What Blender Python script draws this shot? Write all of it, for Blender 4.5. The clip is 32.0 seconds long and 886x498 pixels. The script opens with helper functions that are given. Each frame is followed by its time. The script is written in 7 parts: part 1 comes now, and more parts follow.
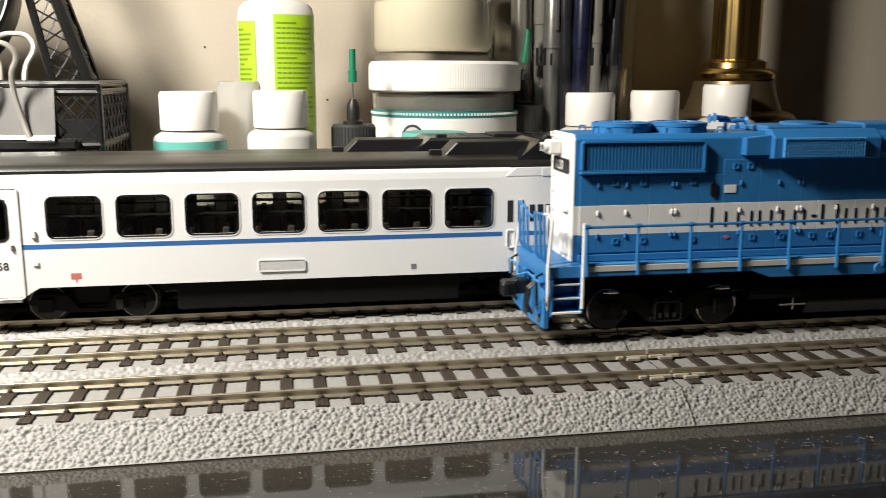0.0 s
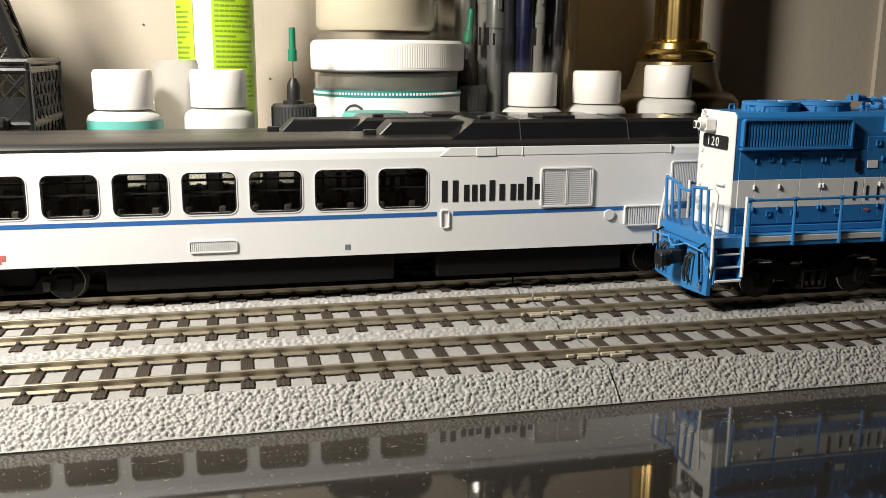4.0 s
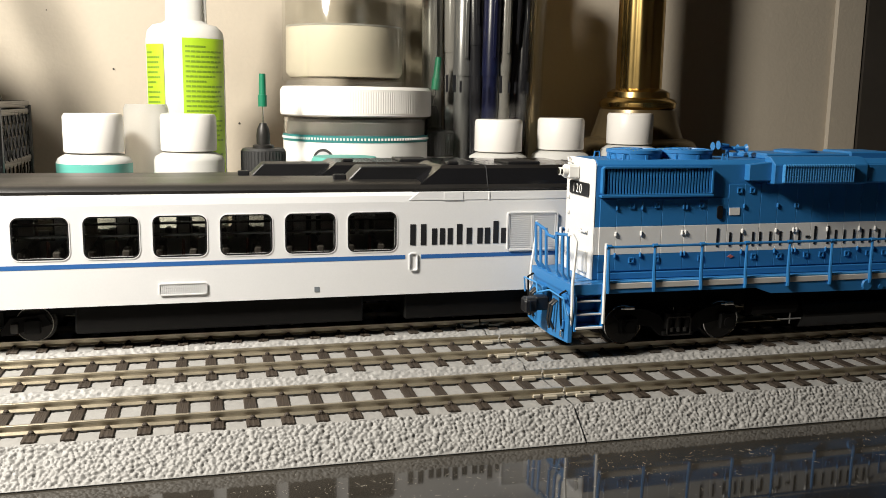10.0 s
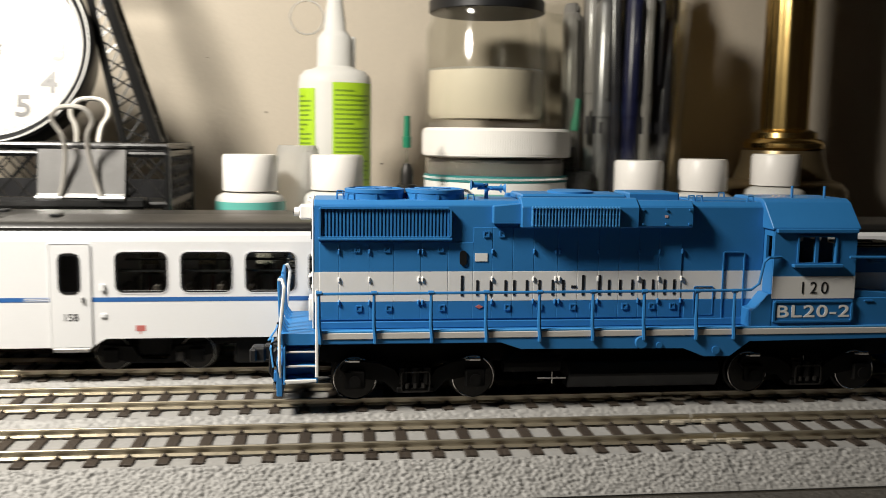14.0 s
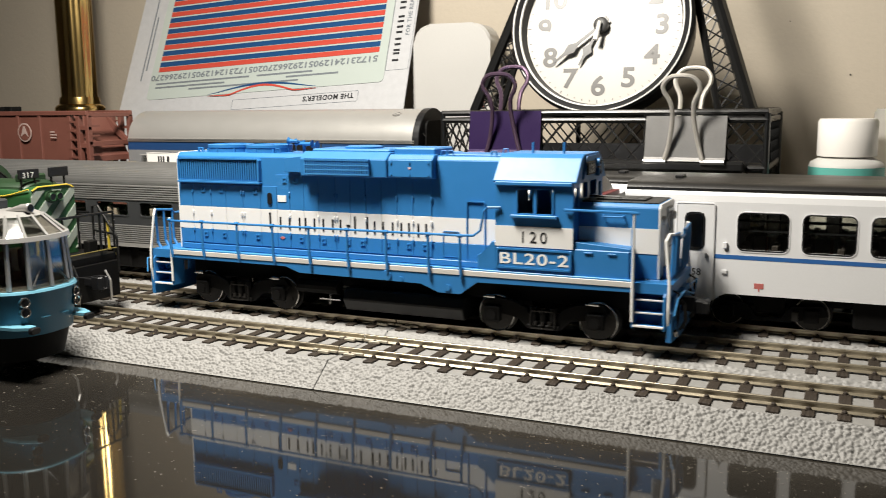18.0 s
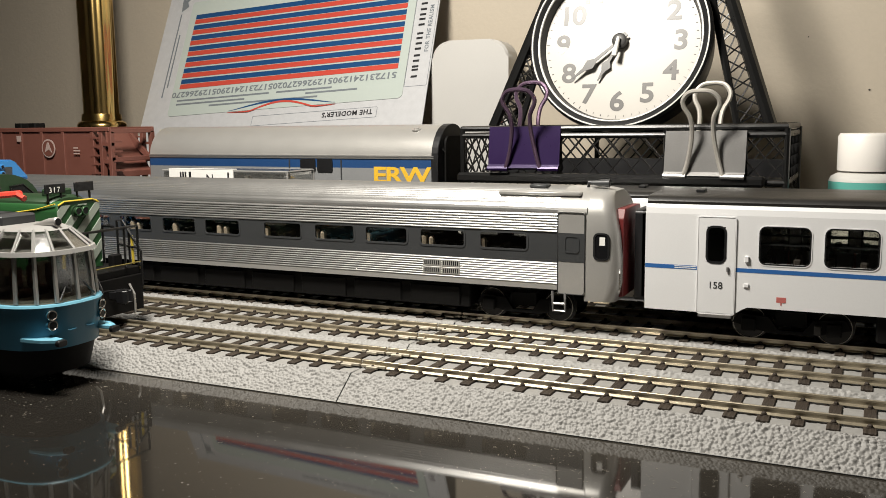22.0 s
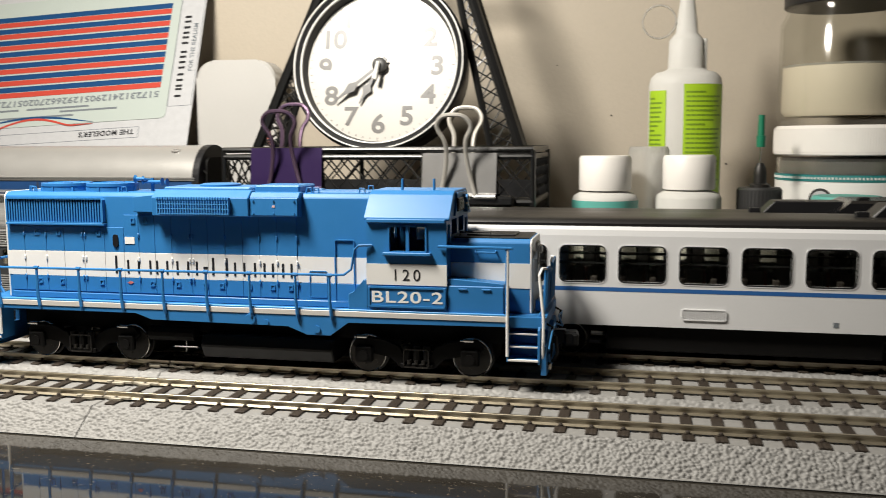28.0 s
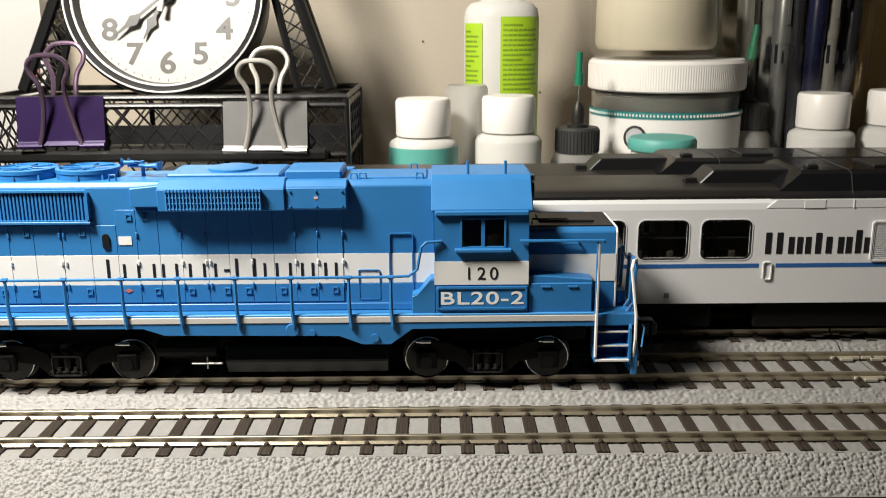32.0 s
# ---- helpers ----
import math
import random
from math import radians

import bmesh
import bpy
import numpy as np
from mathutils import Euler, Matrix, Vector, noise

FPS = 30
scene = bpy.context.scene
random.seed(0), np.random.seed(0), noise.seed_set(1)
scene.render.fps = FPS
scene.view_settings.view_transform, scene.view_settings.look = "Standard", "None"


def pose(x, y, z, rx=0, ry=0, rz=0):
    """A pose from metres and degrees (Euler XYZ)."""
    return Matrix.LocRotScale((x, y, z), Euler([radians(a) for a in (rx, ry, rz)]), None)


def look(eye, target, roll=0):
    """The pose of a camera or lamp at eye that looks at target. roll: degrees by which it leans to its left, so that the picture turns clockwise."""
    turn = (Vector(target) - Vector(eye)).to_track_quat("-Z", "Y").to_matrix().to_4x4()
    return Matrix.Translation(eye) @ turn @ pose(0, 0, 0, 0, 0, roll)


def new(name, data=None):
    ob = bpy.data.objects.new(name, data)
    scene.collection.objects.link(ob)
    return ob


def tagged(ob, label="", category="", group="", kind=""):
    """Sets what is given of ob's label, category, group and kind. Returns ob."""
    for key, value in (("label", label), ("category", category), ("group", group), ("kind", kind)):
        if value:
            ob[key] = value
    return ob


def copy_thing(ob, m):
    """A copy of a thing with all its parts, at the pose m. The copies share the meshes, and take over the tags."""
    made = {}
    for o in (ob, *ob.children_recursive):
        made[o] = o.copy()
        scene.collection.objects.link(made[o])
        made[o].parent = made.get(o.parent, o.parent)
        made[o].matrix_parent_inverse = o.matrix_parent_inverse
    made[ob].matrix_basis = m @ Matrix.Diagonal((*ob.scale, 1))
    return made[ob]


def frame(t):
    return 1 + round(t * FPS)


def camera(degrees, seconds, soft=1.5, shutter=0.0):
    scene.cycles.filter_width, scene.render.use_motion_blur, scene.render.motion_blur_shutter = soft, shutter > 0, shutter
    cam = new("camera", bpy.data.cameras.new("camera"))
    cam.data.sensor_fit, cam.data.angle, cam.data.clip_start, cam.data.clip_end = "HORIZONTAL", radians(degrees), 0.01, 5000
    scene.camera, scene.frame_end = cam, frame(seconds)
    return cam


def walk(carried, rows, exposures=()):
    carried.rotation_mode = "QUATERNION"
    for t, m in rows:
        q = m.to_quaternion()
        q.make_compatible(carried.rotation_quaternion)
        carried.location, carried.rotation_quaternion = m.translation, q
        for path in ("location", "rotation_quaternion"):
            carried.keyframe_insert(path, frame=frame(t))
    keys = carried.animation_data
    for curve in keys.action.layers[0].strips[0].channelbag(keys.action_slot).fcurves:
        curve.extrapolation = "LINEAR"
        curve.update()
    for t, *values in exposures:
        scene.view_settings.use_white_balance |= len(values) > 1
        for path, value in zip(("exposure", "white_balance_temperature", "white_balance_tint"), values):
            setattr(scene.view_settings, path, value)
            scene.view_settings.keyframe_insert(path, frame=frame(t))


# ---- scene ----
MM = 0.001


def eye(x, y, z, yaw, pitch, roll):
    """A camera pose from millimetres and degrees."""
    return pose(x * MM, y * MM, z * MM, 90 + pitch, 0, yaw) @ pose(0, 0, 0, 0, 0, roll)


cam = camera(52.11, 32.0, soft=0.55, shutter=0.5)
walk(cam, [(t, eye(*row)) for t, *row in [
    (0, 14.0, -213.3, 85.9, -10.00, -10.97, 0.13),
    (0.5, 21.1, -214.9, 86.1, -10.83, -11.28, 0.14),
    (1, 21.6, -214.9, 85.7, -10.98, -11.35, 0.12),
    (1.5, 21.7, -215.3, 85.8, -11.03, -11.32, 0.11),
    (2, 21.8, -215.7, 86.0, -11.07, -11.29, 0.10),
    (2.5, 21.9, -215.3, 85.8, -11.66, -11.91, 0.20),
    (3, 21.9, -215.0, 85.6, -11.97, -11.95, 0.30),
    (3.5, 21.9, -214.4, 85.9, -12.39, -12.21, 0.38),
    (5.5, 21.2, -216.0, 85.8, -13.02, -11.92, 0.59),
    (6, 20.6, -217.2, 86.5, -13.32, -11.31, 0.70),
    (6.5, 20.7, -217.2, 86.3, -13.83, -11.13, 0.75),
    (7, 20.8, -217.2, 86.1, -13.99, -10.53, 0.80),
    (7.5, 20.9, -217.4, 86.0, -14.10, -10.48, 0.81),
    (8, 21.0, -217.7, 85.9, -14.33, -10.28, 0.81),
    (8.5, 20.8, -217.6, 86.1, -14.43, -10.17, 0.82),
    (9, 20.6, -217.4, 86.2, -14.45, -10.14, 0.84),
    (9.5, 20.3, -218.4, 86.3, -14.63, -9.72, 0.87),
    (10, 20.0, -219.4, 86.5, -14.81, -9.40, 0.90),
    (10.5, 19.8, -219.4, 86.3, -14.97, -9.09, 0.96),
    (11, 19.6, -219.4, 86.1, -15.37, -8.81, 1.02),
    (11.5, 19.9, -219.2, 86.0, -15.39, -8.67, 0.98),
    (12, 20.1, -218.9, 85.9, -15.52, -8.46, 0.94),
    (12.5, 18.8, -221.6, 86.8, -15.74, -7.93, 1.12),
    (13, 17.2, -222.0, 88.2, -15.42, -7.56, 1.14),
    (13.5, 16.8, -221.8, 86.7, -12.81, -7.21, 1.11),
    (14, 12.5, -222.2, 86.9, -6.84, -7.03, 0.80),
    (14.5, 12.1, -224.4, 87.4, -0.86, -6.70, 0.62),
    (15, 4.6, -225.6, 88.3, 3.66, -6.98, 0.48),
    (15.5, 2.3, -223.2, 88.3, 8.50, -7.71, 0.35),
    (17.5, -17.3, -234.4, 85.7, 21.69, -9.80, -0.40),
    (18, -21.4, -241.6, 85.9, 24.59, -9.05, -0.60),
    (18.5, -23.5, -241.7, 85.4, 25.20, -8.73, -0.63),
    (19, -23.3, -242.4, 85.7, 25.37, -8.28, -0.69),
    (19.5, -23.4, -243.2, 85.6, 25.34, -8.21, -0.66),
    (20, -23.4, -243.9, 85.4, 25.41, -8.22, -0.62),
    (21, -22.9, -244.3, 85.5, 25.49, -8.01, -0.75),
    (21.5, -22.9, -244.4, 85.4, 25.48, -7.90, -0.72),
    (22, -23.0, -244.4, 85.3, 25.48, -8.00, -0.70),
    (22.5, -22.9, -244.2, 85.7, 25.51, -8.04, -0.77),
    (23, -22.7, -244.0, 86.1, 25.54, -7.87, -0.85),
    (23.5, -22.5, -244.7, 85.8, 25.54, -7.38, -0.81),
    (24, -22.3, -245.3, 85.4, 25.50, -6.96, -0.77),
    (24.5, -22.7, -244.5, 85.6, 25.51, -7.10, -0.76),
    (26.5, -19.6, -247.7, 85.8, 24.24, -5.37, -0.94),
    (27, -17.6, -247.3, 86.0, 21.00, -5.39, -0.90),
    (27.5, -14.3, -245.3, 86.1, 16.48, -6.02, -0.54),
    (28, -8.8, -242.7, 85.9, 12.38, -6.86, -0.36),
    (28.5, -6.3, -243.2, 86.2, 9.78, -7.27, -0.28),
    (29, -5.2, -244.2, 86.0, 6.73, -7.51, -0.23),
    (29.5, -4.4, -243.9, 86.2, 4.64, -7.85, -0.08),
    (30, -3.7, -244.4, 85.1, 3.55, -7.81, 0.09),
    (30.5, -5.3, -243.6, 86.4, 3.21, -8.31, 0.11),
    (31, -6.9, -242.7, 87.7, 2.71, -8.49, 0.13),
    (31.5, -16.5, -223.3, 99.8, 0.78, -10.40, -0.10),
    (32, -18.9, -210.8, 111.6, -0.20, -14.13, -0.40),
]],
     exposures=[(0, 0.80), (2, 0.98), (6, 0.98), (9, 0.95), (12, 0.95), (13, 0.92), (14, 0.43), (15, 0.13), (18, 0.06), (19, -0.06), (23, -0.15), (25, -0.19), (27, -0.19), (28, 0.0), (29, 0.25), (30, 0.42), (31, 0.42), (32, 0.3)])

# ---- light ----
world = bpy.data.worlds.new("room")
scene.world = world
world.use_nodes = True
world.node_tree.nodes["Background"].inputs[0].default_value = (1.0, 0.86, 0.70, 1)
world.node_tree.nodes["Background"].inputs[1].default_value = 0.13

LAMP = (-230, -72, 342)
lamp_data = bpy.data.lights.new("desk_lamp_light", "SPOT")
lamp_data.spot_size, lamp_data.spot_blend, lamp_data.shadow_soft_size = radians(168), 1.0, 0.045
lamp_data.energy, lamp_data.color = 13.6, (1.0, 0.945, 0.85)
lamp_light = new("desk_lamp_light", lamp_data)
lamp_light.matrix_world = look([v * MM for v in LAMP], (-195 * MM, 195 * MM, 40 * MM))
scene.view_settings.exposure = 0.0


# ---- materials ----
def mat(name, rgb, rough=0.5, metal=0.0, vary=0.12, scale=120.0, grain=1800.0, bump=0.15, rand=0.0, coat=0.0, spec=0.5, trans=0.0, ior=1.5, alpha=1.0, emit=0.0, depth=0.0002):
    """Two scales of noise vary colour, gloss and relief of one surface."""
    m = bpy.data.materials.new(name)
    m.use_nodes = True
    nt = m.node_tree
    bsdf = nt.nodes["Principled BSDF"]
    link = nt.links.new
    tc = nt.nodes.new("ShaderNodeTexCoord")
    big = nt.nodes.new("ShaderNodeTexNoise")
    big.inputs["Scale"].default_value, big.inputs["Detail"].default_value = scale, 3
    fine = nt.nodes.new("ShaderNodeTexNoise")
    fine.inputs["Scale"].default_value, fine.inputs["Detail"].default_value = grain, 2
    link(tc.outputs["Object"], big.inputs["Vector"])
    link(tc.outputs["Object"], fine.inputs["Vector"])
    add = nt.nodes.new("ShaderNodeMath")
    add.operation = "ADD"
    link(big.outputs["Fac"], add.inputs[0])
    link(fine.outputs["Fac"], add.inputs[1])
    last = add.outputs[0]
    if rand:
        info = nt.nodes.new("ShaderNodeObjectInfo")
        mr = nt.nodes.new("ShaderNodeMath")
        mr.operation = "MULTIPLY_ADD"
        link(info.outputs["Random"], mr.inputs[0])
        mr.inputs[1].default_value = rand / max(vary, 0.01)
        link(last, mr.inputs[2])
        last = mr.outputs[0]
    val = nt.nodes.new("ShaderNodeMath")
    val.operation = "MULTIPLY_ADD"
    link(last, val.inputs[0])
    val.inputs[1].default_value, val.inputs[2].default_value = vary, 1 - vary * (1 + (0.5 * rand / max(vary, 0.01) if rand else 0))
    mul = nt.nodes.new("ShaderNodeVectorMath")
    mul.operation = "SCALE"
    mul.inputs[0].default_value = rgb
    link(val.outputs[0], mul.inputs["Scale"])
    link(mul.outputs[0], bsdf.inputs["Base Color"])
    ro = nt.nodes.new("ShaderNodeMath")
    ro.operation = "MULTIPLY_ADD"
    ro.use_clamp = True
    link(add.outputs[0], ro.inputs[0])
    ro.inputs[1].default_value, ro.inputs[2].default_value = 0.25 * rough, 0.75 * rough
    link(ro.outputs[0], bsdf.inputs["Roughness"])
    if bump:
        bp = nt.nodes.new("ShaderNodeBump")
        bp.inputs["Strength"].default_value, bp.inputs["Distance"].default_value = bump, depth
        link(fine.outputs["Fac"], bp.inputs["Height"])
        link(bp.outputs[0], bsdf.inputs["Normal"])
    bsdf.inputs["Metallic"].default_value = metal
    bsdf.inputs["Coat Weight"].default_value, bsdf.inputs["Coat Roughness"].default_value = coat, 0.32
    bsdf.inputs["Specular IOR Level"].default_value = spec
    bsdf.inputs["Transmission Weight"].default_value = trans
    bsdf.inputs["IOR"].default_value = ior
    bsdf.inputs["Alpha"].default_value = alpha
    if emit:
        bsdf.inputs["Emission Color"].default_value = (*rgb, 1)
        bsdf.inputs["Emission Strength"].default_value = emit
    return m


def table_material():
    """Polished black stone with flecks, and dust that has gathered along the roadbed's foot."""
    m = mat("polished_black_stone", (0.016, 0.0145, 0.0125), 0.06, vary=0.3, scale=40, grain=900, bump=0.0, spec=0.6)
    nt = m.node_tree
    bsdf = nt.nodes["Principled BSDF"]
    link = nt.links.new

    def node(kind, **sockets):
        n = nt.nodes.new(kind)
        for key, value in sockets.items():
            n.inputs[key].default_value = value
        return n

    def maths(op, a, b):
        n = nt.nodes.new("ShaderNodeMath")
        n.operation, n.use_clamp = op, op in ("MULTIPLY", "ADD")
        for socket, v in zip(n.inputs, (a, b)):
            if isinstance(v, (int, float)):
                socket.default_value = v
            else:
                link(v, socket)
        return n.outputs[0]
    tc = nt.nodes.new("ShaderNodeTexCoord")
    split = nt.nodes.new("ShaderNodeSeparateXYZ")
    link(tc.outputs["Object"], split.inputs[0])
    near = nt.nodes.new("ShaderNodeMapRange")
    near.interpolation_type = "SMOOTHSTEP"
    link(split.outputs["Y"], near.inputs["Value"])
    near.inputs["From Min"].default_value, near.inputs["From Max"].default_value = -0.055, -0.013
    fine = node("ShaderNodeTexNoise", Scale=1500.0, Detail=4.0, Roughness=0.8)
    wide = node("ShaderNodeTexNoise", Scale=45.0, Detail=3.0)
    vor = node("ShaderNodeTexVoronoi", Scale=420.0)
    for n in (fine, wide, vor):
        link(tc.outputs["Object"], n.inputs["Vector"])
    speck = maths("LESS_THAN", vor.outputs["Distance"], maths("SUBTRACT", maths("MULTIPLY", wide.outputs["Fac"], 0.40), 0.145))
    dust = maths("MULTIPLY", maths("MULTIPLY", near.outputs[0], wide.outputs["Fac"]), maths("MULTIPLY", fine.outputs["Fac"], 2.6))
    film = maths("ADD", maths("MULTIPLY", dust, 0.4), maths("MULTIPLY", maths("GREATER_THAN", fine.outputs["Fac"], 0.60), 0.16))
    last = bsdf.inputs["Base Color"].links[0].from_socket
    for factor, colour in ((film, (0.12, 0.105, 0.085, 1)), (speck, (0.15, 0.135, 0.115, 1))):
        mix = nt.nodes.new("ShaderNodeMix")
        mix.data_type = "RGBA"
        link(factor, mix.inputs["Factor"])
        link(last, mix.inputs["A"])
        mix.inputs["B"].default_value = colour
        last = mix.outputs["Result"]
    link(last, bsdf.inputs["Base Color"])
    link(maths("ADD", maths("ADD", maths("MULTIPLY", dust, 0.03), maths("MULTIPLY", speck, 0.4)), maths("ADD", maths("MULTIPLY", maths("MULTIPLY", wide.outputs["Fac"], wide.outputs["Fac"]), 0.06), 0.022)), bsdf.inputs["Roughness"])
    return m


def wood_grain(m):
    """Draws both noises of a material out along y, as the moulded grain of a tie runs."""
    nt = m.node_tree
    stretch = nt.nodes.new("ShaderNodeMapping")
    stretch.inputs["Scale"].default_value = (1.0, 0.10, 0.6)
    coords = next(n for n in nt.nodes if n.bl_idname == "ShaderNodeTexCoord")
    nt.links.new(coords.outputs["Object"], stretch.inputs["Vector"])
    for n in nt.nodes:
        if n.bl_idname == "ShaderNodeTexNoise":
            nt.links.new(stretch.outputs["Vector"], n.inputs["Vector"])
    return m


M = {}
M["table"] = table_material()
M["wall"] = mat("beige_painted_wall", (0.48, 0.422, 0.34), 0.75, vary=0.08, scale=14, grain=420, bump=0.25, depth=0.0006)
M["room"] = mat("dim_room_paint", (0.66, 0.62, 0.56), 0.8, vary=0.1, scale=3, grain=60)
M["ballast"] = mat("grey_plastic_ballast", (0.262, 0.256, 0.246), 0.55, vary=0.22, scale=900, grain=2600, bump=0.25, depth=0.0002)
M["bed"] = mat("grey_crib_ballast", (0.31, 0.30, 0.288), 0.6, vary=0.35, scale=800, grain=1500, bump=0.8, depth=0.0009)
M["tie"] = wood_grain(mat("dark_brown_plastic_tie", (0.040, 0.031, 0.024), 0.62, vary=0.5, scale=900, grain=1500, bump=0.9, rand=0.25, depth=0.0005, spec=0.2))
M["rail"] = mat("nickel_silver_rail", (0.45, 0.395, 0.295), 0.34, 0.8, vary=0.3, scale=300, grain=2500, bump=0.1)
M["olive"] = mat("dull_olive_edge", (0.13, 0.10, 0.022), 0.6)
M["dust"] = mat("pale_grey_dust", (0.42, 0.39, 0.34), 0.8, vary=0.4, spec=0.2)
M["joiner"] = mat("pale_rail_joiner", (0.42, 0.38, 0.30), 0.45, 0.2)
M["blue"] = mat("locomotive_blue", (0.026, 0.172, 0.43), 0.42, vary=0.10, scale=200, grain=3500, bump=0.12)
# lighter copy of the locomotive blue; on the walkway edge it paints in sheen
M["blue_light"] = mat("lightened_loco_blue", (0.06, 0.27, 0.58), 0.42)
M["white"] = mat("cream_white_paint", (0.74, 0.73, 0.705), 0.42, vary=0.06, bump=0.06)
M["grey_stripe"] = mat("pale_grey_stripe", (0.56, 0.54, 0.51), 0.45, vary=0.1)
M["coach_white"] = mat("coach_white", (0.708, 0.71, 0.715), 0.36, vary=0.05, scale=60, bump=0.04)
M["stripe_blue"] = mat("coach_blue_stripe", (0.026, 0.115, 0.34), 0.42)
M["roof_black"] = mat("matt_black_roof", (0.014, 0.013, 0.012), 0.4, vary=0.5, scale=90, grain=1500, bump=0.2)
M["black"] = mat("satin_black_plastic", (0.009, 0.009, 0.010), 0.42, vary=0.3, spec=0.4)
M["gloss_black"] = mat("glossy_black_casing", (0.008, 0.008, 0.009), 0.16, vary=0.3, spec=0.4)
M["under"] = mat("dusty_black_underframe", (0.005, 0.0047, 0.0045), 0.62, vary=0.5, scale=400, spec=0.15)
M["ink"] = mat("black_lettering", (0.012, 0.012, 0.014), 0.45)
M["wink"] = mat("white_lettering", (0.80, 0.79, 0.76), 0.45)
M["steel"] = mat("bright_steel", (0.62, 0.60, 0.57), 0.25, 1.0)
M["wheel"] = mat("blackened_wheel", (0.03, 0.028, 0.026), 0.45, 0.5)
M["silver"] = mat("silver_car_paint", (0.46, 0.455, 0.445), 0.36, 0.85, vary=0.08, scale=150)
M["silver_flat"] = mat("flat_silver_paint", (0.44, 0.43, 0.41), 0.38, 0.5, vary=0.08)
M["band_grey"] = mat("dark_grey_window_band", (0.040, 0.042, 0.044), 0.45, 0.1)
M["red"] = mat("red_gangway", (0.13, 0.013, 0.013), 0.5)
M["pink_mark"] = mat("faded_pink_sticker", (0.62, 0.42, 0.42), 0.5)
M["red_mark"] = mat("red_stencil", (0.46, 0.13, 0.115), 0.5)
M["clear"] = mat("clear_thin_plastic", (0.96, 0.96, 0.94), 0.02, vary=0.0, bump=0.0, trans=1.0, ior=1.22)
M["tint"] = mat("smoked_window_plastic", (0.62, 0.60, 0.58), 0.05, vary=0.0, bump=0.0, trans=1.0, ior=1.3)
M["brown_dark"] = mat("plain_dark_brown", (0.05, 0.043, 0.036), 0.5, vary=0.2, scale=20, grain=300)
M["seat"] = mat("dark_seat_plastic", (0.075, 0.064, 0.057), 0.6)
M["seat_red"] = mat("brick_red_seat", (0.16, 0.04, 0.03), 0.6)
M["pale_seat"] = mat("pale_tan_seat", (0.45, 0.38, 0.30), 0.6)
M["brass"] = mat("polished_brass", (0.76, 0.53, 0.20), 0.20, 1.0, vary=0.12, scale=60, bump=0.05)
M["brass_dull"] = mat("dull_brass", (0.22, 0.165, 0.09), 0.35, 0.8, vary=0.2, scale=60)
M["cap_white"] = mat("white_plastic_cap", (0.80, 0.77, 0.73), 0.4, vary=0.04, bump=0.04)
M["container"] = mat("aged_white_plastic", (0.52, 0.51, 0.49), 0.42, vary=0.08, scale=40)
M["bottle"] = mat("milky_plastic", (0.72, 0.71, 0.675), 0.4, vary=0.05, trans=0.25, ior=1.2)
M["teal"] = mat("teal_label", (0.10, 0.37, 0.32), 0.5, vary=0.15)
M["teal_dark"] = mat("dark_teal_print", (0.02, 0.19, 0.19), 0.5)
M["lime"] = mat("lime_green_label", (0.34, 0.53, 0.02), 0.45)
M["lime_ink"] = mat("dark_green_print", (0.16, 0.27, 0.02), 0.5)
M["green_cap"] = mat("green_needle_cap", (0.01, 0.17, 0.09), 0.4)
M["cork"] = mat("dark_grey_cap", (0.03, 0.03, 0.03), 0.5)
M["label"] = mat("white_paper_label", (0.77, 0.76, 0.73), 0.5, vary=0.05)
M["purple"] = mat("purple_enamel", (0.024, 0.010, 0.058), 0.3, 0.3)
M["clip_silver"] = mat("silver_enamel", (0.27, 0.265, 0.26), 0.32, 0.6)
M["clip_wire"] = mat("nickel_clip_wire", (0.60, 0.57, 0.52), 0.4, 0.55)
M["purple_wire"] = mat("purple_clip_wire", (0.17, 0.11, 0.17), 0.25, 0.7)
M["wire"] = mat("black_coated_wire", (0.007, 0.007, 0.007), 0.3)
M["clock_face"] = mat("cream_clock_paper", (0.43, 0.41, 0.375), 0.6, vary=0.04, scale=30, coat=0.6)
# black lifted slightly towards the glare on the dial; the coat adds the rest
M["numeral"] = mat("lightened_black_numeral", (0.05, 0.046, 0.042), 0.6, coat=0.6)
M["decal_film"] = mat("pale_green_decal_film", (0.44, 0.49, 0.46), 0.2, vary=0.03)
M["decal_paper"] = mat("grey_white_card", (0.46, 0.465, 0.48), 0.6, vary=0.22, scale=240)
M["decal_blue"] = mat("decal_dark_blue", (0.012, 0.06, 0.17), 0.35)
M["decal_red"] = mat("decal_red", (0.50, 0.065, 0.045), 0.35)
M["decal_grey"] = mat("decal_grey_print", (0.16, 0.18, 0.20), 0.5)
M["hopper"] = mat("oxide_brown_paint", (0.15, 0.055, 0.04), 0.55, vary=0.25)
M["erw_grey"] = mat("weathered_grey_side", (0.20, 0.205, 0.21), 0.5)
M["erw_blue"] = mat("dark_blue_side_band", (0.012, 0.05, 0.15), 0.45)
M["yellow"] = mat("amber_lettering", (0.66, 0.40, 0.03), 0.5)
M["green"] = mat("dark_olive_green", (0.018, 0.042, 0.018), 0.4)
M["green_side"] = mat("bright_loco_green", (0.018, 0.075, 0.022), 0.4)
M["green_pale"] = mat("grey_green_stripe", (0.30, 0.34, 0.29), 0.45)
M["yellow_line"] = mat("yellow_line", (0.65, 0.48, 0.05), 0.45)
M["aqua"] = mat("steel_blue_railcar", (0.035, 0.16, 0.25), 0.38, vary=0.08)
M["aqua_light"] = mat("pale_blue_edge", (0.16, 0.40, 0.52), 0.4)
